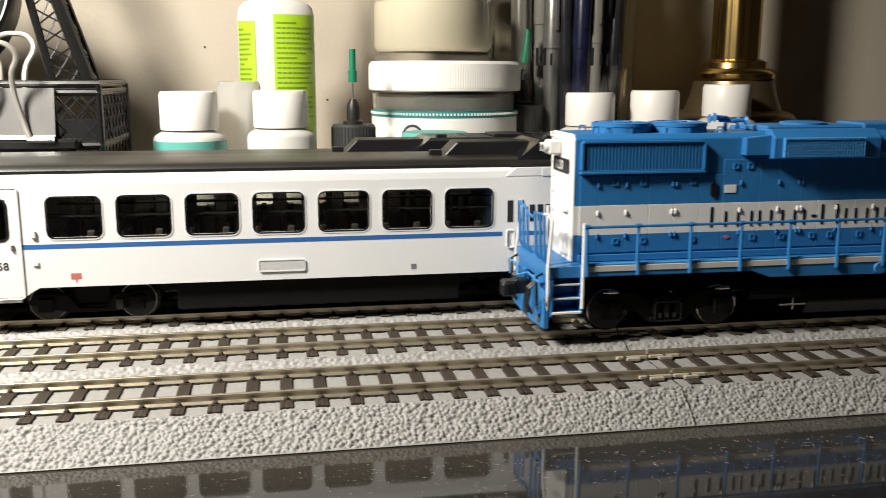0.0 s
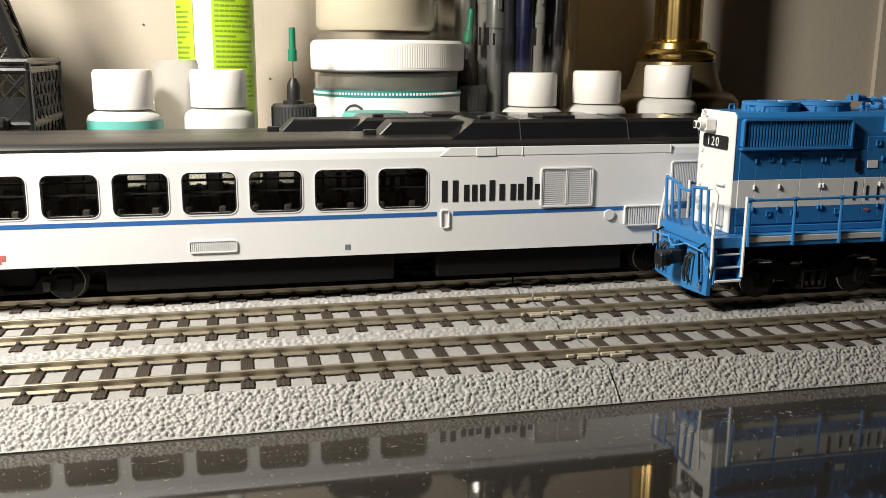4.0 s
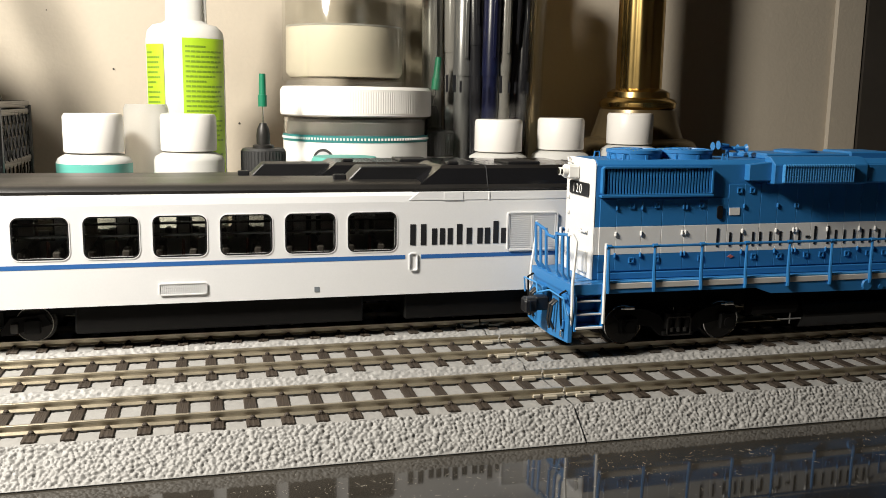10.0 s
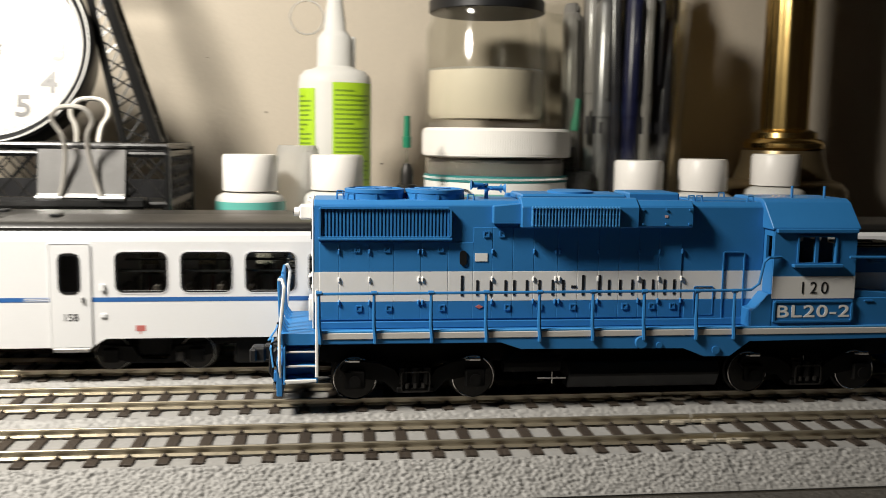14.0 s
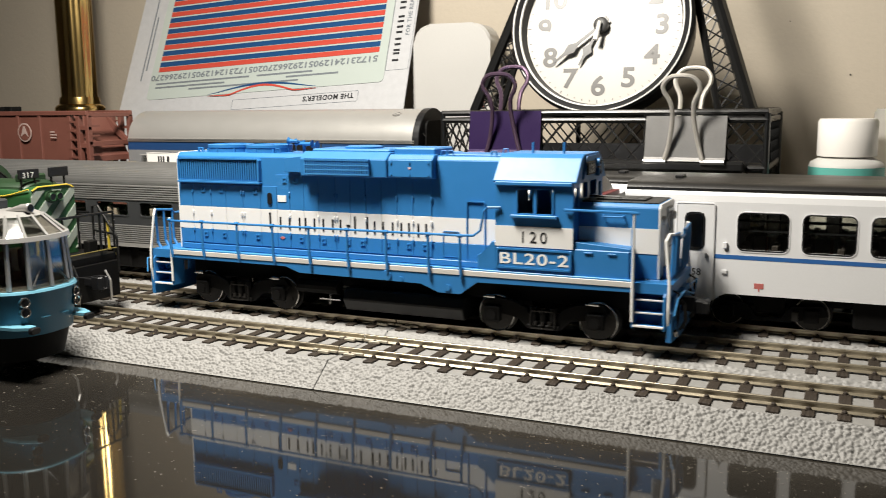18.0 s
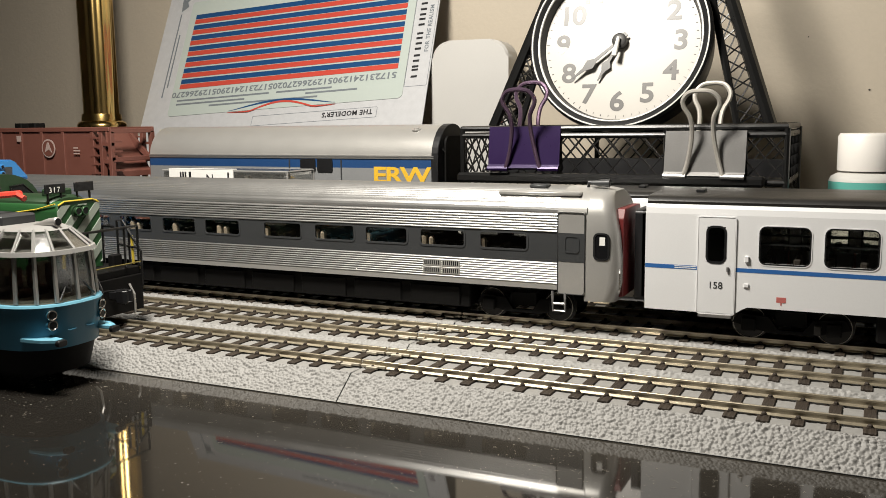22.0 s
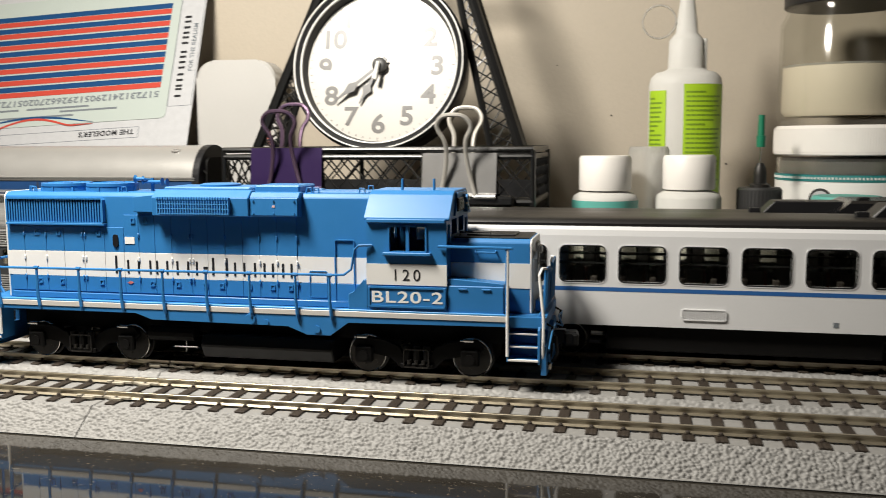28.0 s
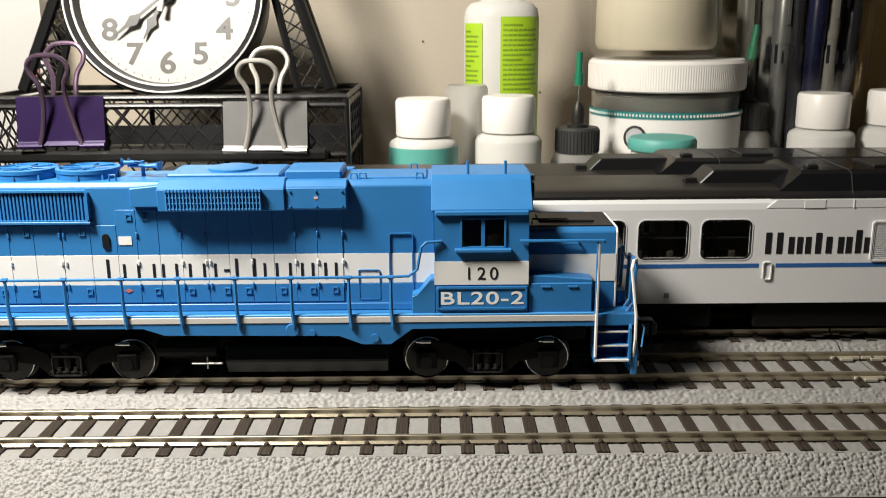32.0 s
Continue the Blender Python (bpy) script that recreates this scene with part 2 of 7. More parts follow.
M["car_grey"] = mat("pale_grey_window_frame", (0.27, 0.265, 0.255), 0.4)
M["hopper_mark"] = mat("faded_wagon_stencil", (0.40, 0.30, 0.27), 0.55, vary=0.4, scale=600)
M["hand_black"] = mat("satin_black_clock_hand", (0.03, 0.029, 0.028), 0.55, coat=0.5)
M["red_pipe"] = mat("red_pantograph", (0.62, 0.06, 0.04), 0.4)


def thin_clear(name, tone=0.95, least=0.02, rise=0.3):
    """Thin clear wall: light goes straight through, more gloss towards the rim."""
    m = bpy.data.materials.new(name)
    m.use_nodes = True
    nt = m.node_tree
    nt.nodes.remove(nt.nodes["Principled BSDF"])
    see = nt.nodes.new("ShaderNodeBsdfTransparent")
    see.inputs["Color"].default_value = (tone, tone, tone * 0.98, 1)
    gloss = nt.nodes.new("ShaderNodeBsdfGlossy")
    gloss.inputs["Roughness"].default_value = 0.08
    rim = nt.nodes.new("ShaderNodeLayerWeight")
    rim.inputs["Blend"].default_value = 0.2
    part_gloss = nt.nodes.new("ShaderNodeMath")
    part_gloss.operation = "MULTIPLY_ADD"
    part_gloss.inputs[1].default_value, part_gloss.inputs[2].default_value = rise, least
    nt.links.new(rim.outputs["Facing"], part_gloss.inputs[0])
    mix = nt.nodes.new("ShaderNodeMixShader")
    nt.links.new(part_gloss.outputs[0], mix.inputs[0])
    nt.links.new(see.outputs[0], mix.inputs[1])
    nt.links.new(gloss.outputs[0], mix.inputs[2])
    nt.links.new(mix.outputs[0], nt.nodes["Material Output"].inputs["Surface"])
    return m


M["thin_clear"] = thin_clear("thin_clear_wall")
M["glass"] = thin_clear("clear_window_plastic", 0.93, 0.05)
M["dome_glass"] = thin_clear("smoky_dome_pane", 0.84, 0.15, 0.4)
M["pen_grey"] = mat("grey_translucent_pen", (0.22, 0.21, 0.20), 0.2, vary=0.3, scale=60)
M["pen_white"] = mat("pale_printed_pen", (0.22, 0.21, 0.20), 0.3, vary=0.25, scale=80)
M["pen_dark"] = mat("dark_pen_plastic", (0.02, 0.02, 0.025), 0.25)
M["pen_blue"] = mat("blue_pen_plastic", (0.010, 0.012, 0.045), 0.3)
M["pen_silver"] = mat("silver_pen_barrel", (0.24, 0.24, 0.245), 0.3, 0.6)
M["pen_brown"] = mat("amber_pen_plastic", (0.20, 0.08, 0.02), 0.25)
M["pen_red"] = mat("dark_red_pen_plastic", (0.06, 0.008, 0.01), 0.25)
# toned like the lit wall seen through the jar
M["cream"] = mat("opaque_cream_fill", (0.74, 0.67, 0.55), 0.5, vary=0.06, scale=60, bump=0.1)
M["frost"] = mat("frosted_white_plastic", (0.72, 0.71, 0.68), 0.45, trans=0.7, ior=1.1)


# ---- mesh helpers, in millimetres ----
def part(name, bm, material, parent=None, label="", smooth=False):
    """Links a bmesh, drawn in millimetres, as one mesh object under a thing or a part."""
    bmesh.ops.scale(bm, vec=(MM, MM, MM), verts=bm.verts)
    bmesh.ops.recalc_face_normals(bm, faces=bm.faces)
    me = bpy.data.meshes.new(name)
    bm.to_mesh(me)
    bm.free()
    me.materials.append(M[material] if isinstance(material, str) else material)
    if smooth:
        for p in me.polygons:
            p.use_smooth = True
        me.set_sharp_from_angle(angle=radians(38))
    ob = new(name, me)
    if parent is not None:
        ob.parent = parent
    return tagged(ob, label)


def thing(name, x, y, z, label, category, group="", rz=0, kind=""):
    """An Empty at the base of a thing, whose parts are drawn round it."""
    ob = new(name)
    ob.empty_display_size = 0.01
    ob.matrix_basis = pose(x * MM, y * MM, z * MM, 0, 0, rz)
    return tagged(ob, label, category, group, kind)


def box(bm, x0, x1, y0, y1, z0, z1, bevel=0.0, seg=1):
    vs = [bm.verts.new(v) for v in ((x0, y0, z0), (x1, y0, z0), (x1, y1, z0), (x0, y1, z0), (x0, y0, z1), (x1, y0, z1), (x1, y1, z1), (x0, y1, z1))]
    fs = [bm.faces.new([vs[i] for i in q]) for q in ((0, 3, 2, 1), (4, 5, 6, 7), (0, 1, 5, 4), (1, 2, 6, 5), (2, 3, 7, 6), (3, 0, 4, 7))]
    if bevel:
        es = list({e for f in fs for e in f.edges})
        bmesh.ops.bevel(bm, geom=es, offset=bevel, segments=seg, affect="EDGES", profile=0.5)
    return bm


def prism(bm, poly, axis, a, b, bevel=0.0):
    """A polygon of two coordinates, drawn out along the third axis from a to b."""
    def at(p, w):
        return {"x": (w, p[0], p[1]), "y": (p[0], w, p[1]), "z": (p[0], p[1], w)}[axis]
    lo, hi = [bm.verts.new(at(p, a)) for p in poly], [bm.verts.new(at(p, b)) for p in poly]
    fs = [bm.faces.new(lo), bm.faces.new(hi[::-1])]
    n = len(poly)
    fs += [bm.faces.new((lo[i], lo[(i + 1) % n], hi[(i + 1) % n], hi[i])) for i in range(n)]
    if bevel:
        bmesh.ops.bevel(bm, geom=list({e for f in fs for e in f.edges}), offset=bevel, segments=1, affect="EDGES")
    return bm


def tube(bm, pts, r, seg=8, caps=True):
    """A round bar along a line of points; r may be one radius or one for each point."""
    pts = [Vector(p) for p in pts]
    rs = r if isinstance(r, (list, tuple)) else [r] * len(pts)
    rings, side = [], None
    for i, p in enumerate(pts):
        way = (pts[min(i + 1, len(pts) - 1)] - pts[max(i - 1, 0)]).normalized()
        if side is None:
            side = way.orthogonal().normalized()
        side = (side - way * side.dot(way)).normalized()
        up = way.cross(side)
        rings.append([bm.verts.new(p + rs[i] * (math.cos(2 * math.pi * k / seg) * side + math.sin(2 * math.pi * k / seg) * up)) for k in range(seg)])
    for a, b in zip(rings, rings[1:]):
        for k in range(seg):
            bm.faces.new((a[k], a[(k + 1) % seg], b[(k + 1) % seg], b[k]))
    if caps:
        bm.faces.new(rings[0][::-1])
        bm.faces.new(rings[-1])
    return bm


def lathe(bm, prof, cx=0.0, cy=0.0, seg=40, closed=False):
    """A profile of (radius, height) turned round an upright axis."""
    rings = []
    for r, z in prof:
        if r < 1e-6:
            rings.append([bm.verts.new((cx, cy, z))])
        else:
            rings.append([bm.verts.new((cx + r * math.cos(2 * math.pi * k / seg), cy + r * math.sin(2 * math.pi * k / seg), z)) for k in range(seg)])
    for a, b in zip(rings, rings[1:] + (rings[:1] if closed else [])):
        for k in range(seg):
            q = [a[k % len(a)], a[(k + 1) % len(a)], b[(k + 1) % len(b)], b[k % len(b)]]
            q = list(dict.fromkeys(q))
            if len(q) > 2:
                bm.faces.new(q)
    return bm


def holed(bm, x0, x1, z0, z1, holes, y0, y1):
    """An upright sheet from y0 to y1 with oblong holes (xa, xb, za, zb) through it."""
    xs = sorted({x0, x1, *[v for h in holes for v in h[:2]]})
    zs = sorted({z0, z1, *[v for h in holes for v in h[2:]]})
    gone = lambda x, z: any(h[0] < x < h[1] and h[2] < z < h[3] for h in holes)
    solid = {}
    for i in range(len(xs) - 1):
        for j in range(len(zs) - 1):
            solid[i, j] = not gone((xs[i] + xs[i + 1]) / 2, (zs[j] + zs[j + 1]) / 2)
    cache = {}
    def v(i, j, y):
        if (i, j, y) not in cache:
            cache[i, j, y] = bm.verts.new((xs[i], y, zs[j]))
        return cache[i, j, y]
    for (i, j), ok in solid.items():
        if not ok:
            continue
        for y in (y0, y1):
            bm.faces.new((v(i, j, y), v(i + 1, j, y), v(i + 1, j + 1, y), v(i, j + 1, y)))
        for di, dj, a, b in ((-1, 0, (i, j), (i, j + 1)), (1, 0, (i + 1, j), (i + 1, j + 1)), (0, -1, (i, j), (i + 1, j)), (0, 1, (i, j + 1), (i + 1, j + 1))):
            if not solid.get((i + di, j + dj), False):
                bm.faces.new((v(*a, y0), v(*b, y0), v(*b, y1), v(*a, y1)))
    return bm


def rounded(x0, x1, z0, z1, r, seg=4):
    out = []
    for cx, cz, a in ((x1 - r, z1 - r, 0), (x0 + r, z1 - r, 90), (x0 + r, z0 + r, 180), (x1 - r, z0 + r, 270)):
        for k in range(seg + 1):
            w = radians(a + 90 * k / seg)
            out.append((cx + r * math.cos(w), cz + r * math.sin(w)))
    return out


def ring(bm, x0, x1, z0, z1, r, w, y0, y1, seg=4):
    """A frame with round corners, w wide, standing upright from y0 to y1."""
    inn, out = rounded(x0, x1, z0, z1, r, seg), rounded(x0 - w, x1 + w, z0 - w, z1 + w, r + w, seg)
    loops = [[bm.verts.new((p[0], y, p[1])) for p in loop] for y in (y0, y1) for loop in (inn, out)]
    n = len(inn)
    for a, b in ((0, 1), (1, 3), (3, 2), (2, 0)):
        for k in range(n):
            bm.faces.new((loops[a][k], loops[a][(k + 1) % n], loops[b][(k + 1) % n], loops[b][k]))
    return bm


def letters(name, text, size, m, material, parent=None, spread=1.0, thick=0.05, align="LEFT", stretch=1.0, label="", bold=0.0):
    """Raised lettering in the built-in font; m is the pose in the parent's space, size the capital height in millimetres."""
    cu = bpy.data.curves.new(name, "FONT")
    cu.body, cu.size, cu.extrude, cu.space_character, cu.align_x = text, size * MM / 0.70, thick * MM, spread, align
    cu.resolution_u, cu.offset = 5 if len(text) < 7 else 2, bold * MM
    tmp = new(name, cu)
    me = bpy.data.meshes.new_from_object(tmp.evaluated_get(bpy.context.evaluated_depsgraph_get()))
    bpy.data.objects.remove(tmp)
    me.transform(Matrix.Diagonal((stretch, 1, 1, 1)))
    me.materials.clear()
    me.materials.append(M[material])
    ob = new(name, me)
    ob.parent = parent
    ob.matrix_basis = m
    return tagged(ob, label)


def front(x, y, z, rz=0):
    """The pose of writing that stands upright and faces the camera's side (-y)."""
    return pose(x * MM, y * MM, z * MM, 90, 0, rz)


def bars(bm, x0, z0, h, widths, gap, y0, y1, style="block"):
    """Plain shapes in the place of a word: for every letter one upright and two short strokes."""
    x = x0
    for w in widths:
        if w > 0:
            s = min(0.28 * w, 0.22 * h) if style == "block" else 0.10 * h
            box(bm, x, x + s, y0, y1, z0, z0 + h)
            box(bm, x + s, x + w, y0, y1, z0 + h - s * 0.8, z0 + h)
            box(bm, x + s, x + w, y0, y1, z0 + 0.42 * h, z0 + 0.42 * h + s * 0.8)
            x += w + gap
        else:
            x -= w
    return bm


# ---- setting ----
def flat_box(name, x0, x1, y0, y1, z0, z1, material, label="", category="", kind="structure", bevel=0.0):
    ob = part(name, box(bmesh.new(), x0, x1, y0, y1, z0, z1, bevel), material)
    return tagged(ob, label, category, "", kind)


flat_box("table_top", -1200, 1000, -900, 327, -25, 0, "table", "polished black stone table top with specks of dust", "table")
flat_box("wall_north", -1500, 1500, 327, 420, -700, 1700, "wall", "plain beige painted wall behind the table", "wall")
flat_box("wall_west", -1600, -1500, -2500, 420, -700, 1700, "room", "plain dim room wall", "wall")
flat_box("wall_east", 1500, 1600, -2500, 420, -700, 1700, "room", "plain dim room wall", "wall")
flat_box("wall_south", -1600, 1600, -2600, -2500, -700, 1700, "room", "plain dim room wall", "wall")
flat_box("floor", -1600, 1600, -2600, 420, -760, -700, "room", "plain dim room floor", "floor")
flat_box("ceiling", -1600, 1600, -2600, 420, 1700, 1760, "room", "plain dim ceiling", "ceiling")

flat_box("trim", 436, 460, 323, 326.5, 0, 1600, "wall", "beige door casing on the wall", "trim", bevel=1.5)
# plain dark brown surface to the right of the casing
flat_box("dark_surface", 460.5, 900, 322, 326.5, 0, 1600, "brown_dark", "plain dark brown surface beside the casing", "door")

for hole_x, hole_z, hole_r in ((-27.8, 100.2, 0.55), (40.4, 70.6, 0.65), (-61, 131, 0.35), (70, 148, 0.35)):
    hole = bmesh.new()
    prism(hole, [(hole_x + hole_r * math.cos(k * math.pi / 5), hole_z + hole_r * math.sin(k * math.pi / 5)) for k in range(10)], "y", 326.6, 327.2)
    tagged(part("nail_hole", hole, M["brown_dark"]), "tiny dark nail hole in the beige wall", "nail hole", "nail holes in the wall")

TIE_Z, RAIL_Z = 7.7, 9.8
TRACK_Y = (9.2, 48.9, 88.0, 127.6)
JOINTS = (-451, -169, 113, 395)


def table_dust():
    """Flecks and short fibres lying on the polished table, thickest along the foot of the roadbed."""
    rng = random.Random(71)
    bm = bmesh.new()
    for k in range(1500):
        x = rng.uniform(-330, 190)
        y = -25.5 - rng.expovariate(1 / (26.0 if x < -60 else 9.0))
        if y < -150:
            continue
        if k % 3:
            r = rng.uniform(0.05, 0.15) * (1.5 if k % 23 == 1 else 1.0)
            a = rng.uniform(0, 3.1)
            pts = [(x, y, 0.06), (x + r * 1.7 * math.cos(a), y + r * 1.7 * math.sin(a), 0.09)]
            tube(bm, pts, [r * 0.55, r * 0.4], 4)
        else:
            long, a, bend = rng.uniform(0.3, 1.5), rng.uniform(0, 6.2), rng.uniform(-1.2, 1.2)
            pts = []
            for i in range(4):
                pts.append((x, y, 0.05 + 0.05 * (i % 2)))
                x += long / 3 * math.cos(a + bend * i / 3)
                y += long / 3 * math.sin(a + bend * i / 3)
            tube(bm, pts, 0.028, 3)
    ob = part("table_dust", bm, "dust")
    tagged(ob, "pale flecks of dust and fibres on the black table top", "dust", "", "stuff")


table_dust()


# ---- track ----
def ballast_sheet(name, length, rows, parent, seed, step=0.75):
    """Moulded ballast: rows of (y, z, roughness) drawn along x, bumped by noise so that single stones stand out."""
    n = int(length / step)
    verts, faces = [], []
    for j, (y, z, rough) in enumerate(rows):
        for i in range(n + 1):
            x = i * length / n
            d = 0.0
            if rough and 0 < i < n:
                p = Vector((x + seed, y * 1.4, z * 1.4))
                near_two = noise.voronoi(p * 0.82 + 0.3 * noise.noise_vector(p * 0.7))[0]
                gap = min(1.0, (near_two[1] - near_two[0]) / 0.4) ** 0.6
                d = rough * (0.7 * gap + 0.65 * max(0.0, 1.0 - (near_two[0] / 0.8) ** 2) - 0.75 + 0.25 * noise.noise(p * 0.5))
            verts.append((x * MM, (y - 0.55 * d) * MM, (z + 0.8 * d) * MM))
    for j in range(len(rows) - 1):
        for i in range(n):
            a = j * (n + 1) + i
            faces.append((a, a + 1, a + n + 2, a + n + 1))
    me = bpy.data.meshes.new(name)
    me.from_pydata(verts, [], faces)
    for p in me.polygons:
        p.use_smooth = True
    me.materials.append(M["ballast"])
    ob = new(name, me)
    ob.parent = parent
    return ob


def track_section(y, first):
    """One straight length of track on its moulded roadbed, along x from 0."""
    length = 281.6
    tr = thing("track_section", JOINTS[0], y, -1.8 if y > 120 else 0, "straight track with dark brown ties on a grey moulded ballast roadbed", "track", "track sections")
    near = -24.6 if first else -19.6
    bm = bmesh.new()
    prism(bm, [(near + 0.2, 0.0), (near + 0.2, 0.3), (near + 1.8, 0.3), (-14.4, TIE_Z - 1.9), (14.4, TIE_Z - 1.9), (18.0, 3.6), (19.4, 3.6), (19.4, 0.0)], "x", 0.05, length)
    part("roadbed", bm, "bed", tr)
    lo, rows_n = (0.35, 42) if first else (4.4, 14)
    slope = [(near + (-15.2 - near) * k / rows_n, lo + (TIE_Z - 0.5 - lo) * k / rows_n, 0.7 if 1 < k else 0.0) for k in range(rows_n + 1)]
    ballast_sheet("ballast_shoulder", length, slope + [(-14.9, TIE_Z - 0.6, 0.2), (-14.2, TIE_Z - 1.1, 0)], tr, y * 3.1, 0.26 if first else 0.5)
    ballast_sheet("ballast_shoulder", length, [(14.2, TIE_Z - 1.1, 0), (14.9, TIE_Z - 0.6, 0.2), (16.0, 6.6, 0.5), (17.5, 5.4, 0.5), (19.5, 4.2, 0.3)], tr, y * 1.7, 1.5)
    crib = [(-14.8 + 29.6 * k / 40, TIE_Z - 0.62, 0.3 if 0 < k < 40 else 0.0) for k in range(41)]
    tagged(ballast_sheet("crib_ballast", length, crib, tr, y * 2.3 + 40, 0.7), "fine grey ballast between the ties", "", "", "stuff")
    for s in (-1, 1):
        c = 8.25 * s
        bm = bmesh.new()
        prof = [(c - 1.1, 0), (c + 1.1, 0), (c + 1.1, 0.1), (c + 0.3, 0.6), (c + 0.3, 1.35), (c + 0.48, 1.5), (c + 0.48, 2.0), (c + 0.36, 2.1), (c - 0.36, 2.1), (c - 0.48, 2.0), (c - 0.48, 1.5), (c - 0.3, 1.35), (c - 0.3, 0.6), (c - 1.1, 0.1)]
        prism(bm, [(p, TIE_Z + q) for p, q in prof], "x", 0.12, length - 0.12)
        part("rail", bm, "rail", tr, "brassy nickel-silver rail")
        for k in (0, 1):
            bm = bmesh.new()
            xx = length * k
            a, b = (xx + 0.1, xx + 9) if not k else (xx - 9, xx - 0.1)
            box(bm, a, b, c - 1.5, c - 0.55, TIE_Z, TIE_Z + 0.9, 0.15)
            box(bm, a, b, c + 0.55, c + 1.5, TIE_Z, TIE_Z + 0.9, 0.15)
            box(bm, (a + b) / 2 - 2, (a + b) / 2 + 2, c - 2.6, c - 1.45, TIE_Z - 0.2, TIE_Z + 0.7, 0.15)
            part("rail_joiner", bm, "joiner", tr, "pale metal rail joiner")
    bm = bmesh.new()
    box(bm, -1.6, 1.6, -14.0, 14.0, TIE_Z - 1.2, TIE_Z, 0.15)
    for s in (-1, 1):
        for d in (-1.45, 1.45):
            box(bm, -0.9, 0.9, 8.25 * s + d * 1.1 - 0.5, 8.25 * s + d * 1.1 + 0.5, TIE_Z - 0.1, TIE_Z + 0.22, 0.08)
            tube(bm, [(0, 8.25 * s + d * 0.95, TIE_Z), (0, 8.25 * s + d * 0.9, TIE_Z + 0.5), (0, 8.25 * s + d * 0.82, TIE_Z + 0.85), (0, 8.25 * s + d * 0.78, TIE_Z + 1.0)], [0.72, 0.72, 0.5, 0.15], 9)
    one = part("tie", bm, "tie", tr)
    n = 33
    for k in range(n):
        ob = one if k == 0 else one.copy()
        if k:
            scene.collection.objects.link(ob)
        ob.location.x = ((4.5 if first else 3.4) + k * 8.45) * MM
    return tr


for row_number, track_y in enumerate(TRACK_Y):
    base_section = track_section(track_y, row_number == 0)
    for joint_x in JOINTS[1:3]:
        copy_thing(base_section, pose(joint_x * MM, track_y * MM, base_section.matrix_basis.translation.z))


# ---- blue and white diesel locomotive ----
def locomotive():
    lo = thing("diesel_locomotive", 0, TRACK_Y[1], 0, "blue and white model diesel locomotive on black trucks", "model locomotive")
    # deck and side sills
    bm = bmesh.new()
    box(bm, -99, 103, -17.2, 17.2, 28.0, 31.2)
    part("deck", bm, "blue", lo)
    for s in (-1, 1):
        a, b = sorted((s * 16.9, s * 18.2))
        bm = bmesh.new()
        prism(bm, [(-88, 28.4), (-36, 28.4), (-30, 26.2), (19, 25.9), (25.5, 23.2), (33.5, 23.2), (39.5, 27.8), (91, 28.2), (91, 29.7), (-88, 29.7)], "y", a, b, 0.1)
        tube(bm, [(6, s * 18.1, 27.8), (6, s * 18.9, 27.8)], [2.0, 1.7], 16)
        tube(bm, [(11.5, s * 18.1, 26.9), (11.5, s * 18.7, 26.9)], 0.9, 10)
        tube(bm, [(29, s * 18.1, 25.2), (29, s * 18.7, 25.2)], 1.2, 10)
        part("side_sill", bm, "blue", lo)
        a, b = sorted((s * 17.0, s * 18.45))
        bm = bmesh.new()
        box(bm, -88, 91, a, b, 29.7, 31.5, 0.15)
        part("sill_stripe", bm, "grey_stripe", lo, "pale grey sill stripe")
        # a lighter blue strip stands for the sheen along the walkway
        bm = bmesh.new()
        box(bm, -88, 91, *sorted((s * 17.1, s * 18.3)), 31.5, 32.1, 0.12)
        part("walkway_sheen_edge", bm, "blue_light", lo, "walkway edge with its sheen painted in lighter blue")
    # long hood
    bm = bmesh.new()
    prism(bm, [(-11, 31.2), (11, 31.2), (11, 67.3), (9.6, 68.7), (-9.6, 68.7), (-11, 67.3)], "x", -89.5, 46, 0.25)
    part("hood", bm, "blue", lo)
    for s in (-1, 1):
        bm = bmesh.new()
        a, b = sorted((s * 11.0, s * 11.14))
        box(bm, -89.55, 46, a, b, 39.3, 47.9)
        part("hood_band", bm, "white", lo, "white side band")
    bm = bmesh.new()
    prism(bm, [(-11.1, 31.2), (11.1, 31.2), (11.1, 67.3), (9.7, 68.8), (-9.7, 68.8), (-11.1, 67.3)], "x", -90.1, -89.4, 0.3)
    box(bm, -91.2, -90, -8, -2, 33, 40, 0.3)
    tube(bm, [(-90, -7.5, 46.5), (-91, -7.5, 46), (-91, -2.5, 46), (-90, -2.5, 46.5)], 0.3, 6)
    for z in (36, 40, 44, 50, 55):
        box(bm, -90.8, -90, 7.6, 8.8, z, z + 1.2, 0.2)
    part("hood_end", bm, "white", lo, "white rear end panel")
    bm = bmesh.new()
    box(bm, -94.2, -90, 0.2, 5.8, 62.0, 66.4, 0.6)
    for y in (1.6, 4.4):
        tube(bm, [(-94.0, y, 64.2), (-95.6, y, 64.2)], 1.3, 14)
    part("headlight", bm, "white", lo, "white twin rear headlight")
    for y in (1.6, 4.4):
        bm = bmesh.new()
        tube(bm, [(-95.5, y, 64.2), (-95.8, y, 64.2)], 0.95, 14)
        part("headlight_lens", bm, "steel", lo)
    bm = bmesh.new()
    tube(bm, [(-90, 7.5, 68.0), (-91.4, 7.5, 68.4), (-91.6, 6.5, 67.4), (-90, 6.0, 66.8)], 0.35, 6)
    part("grab_iron", bm, "white", lo)
    bm = bmesh.new()
    prism(bm, rounded(-7.6, 7.6, 57.0, 61.2, 0.8), "x", -90.5, -90.05)
    nb = part("number_board", bm, "black", lo, "black number board")
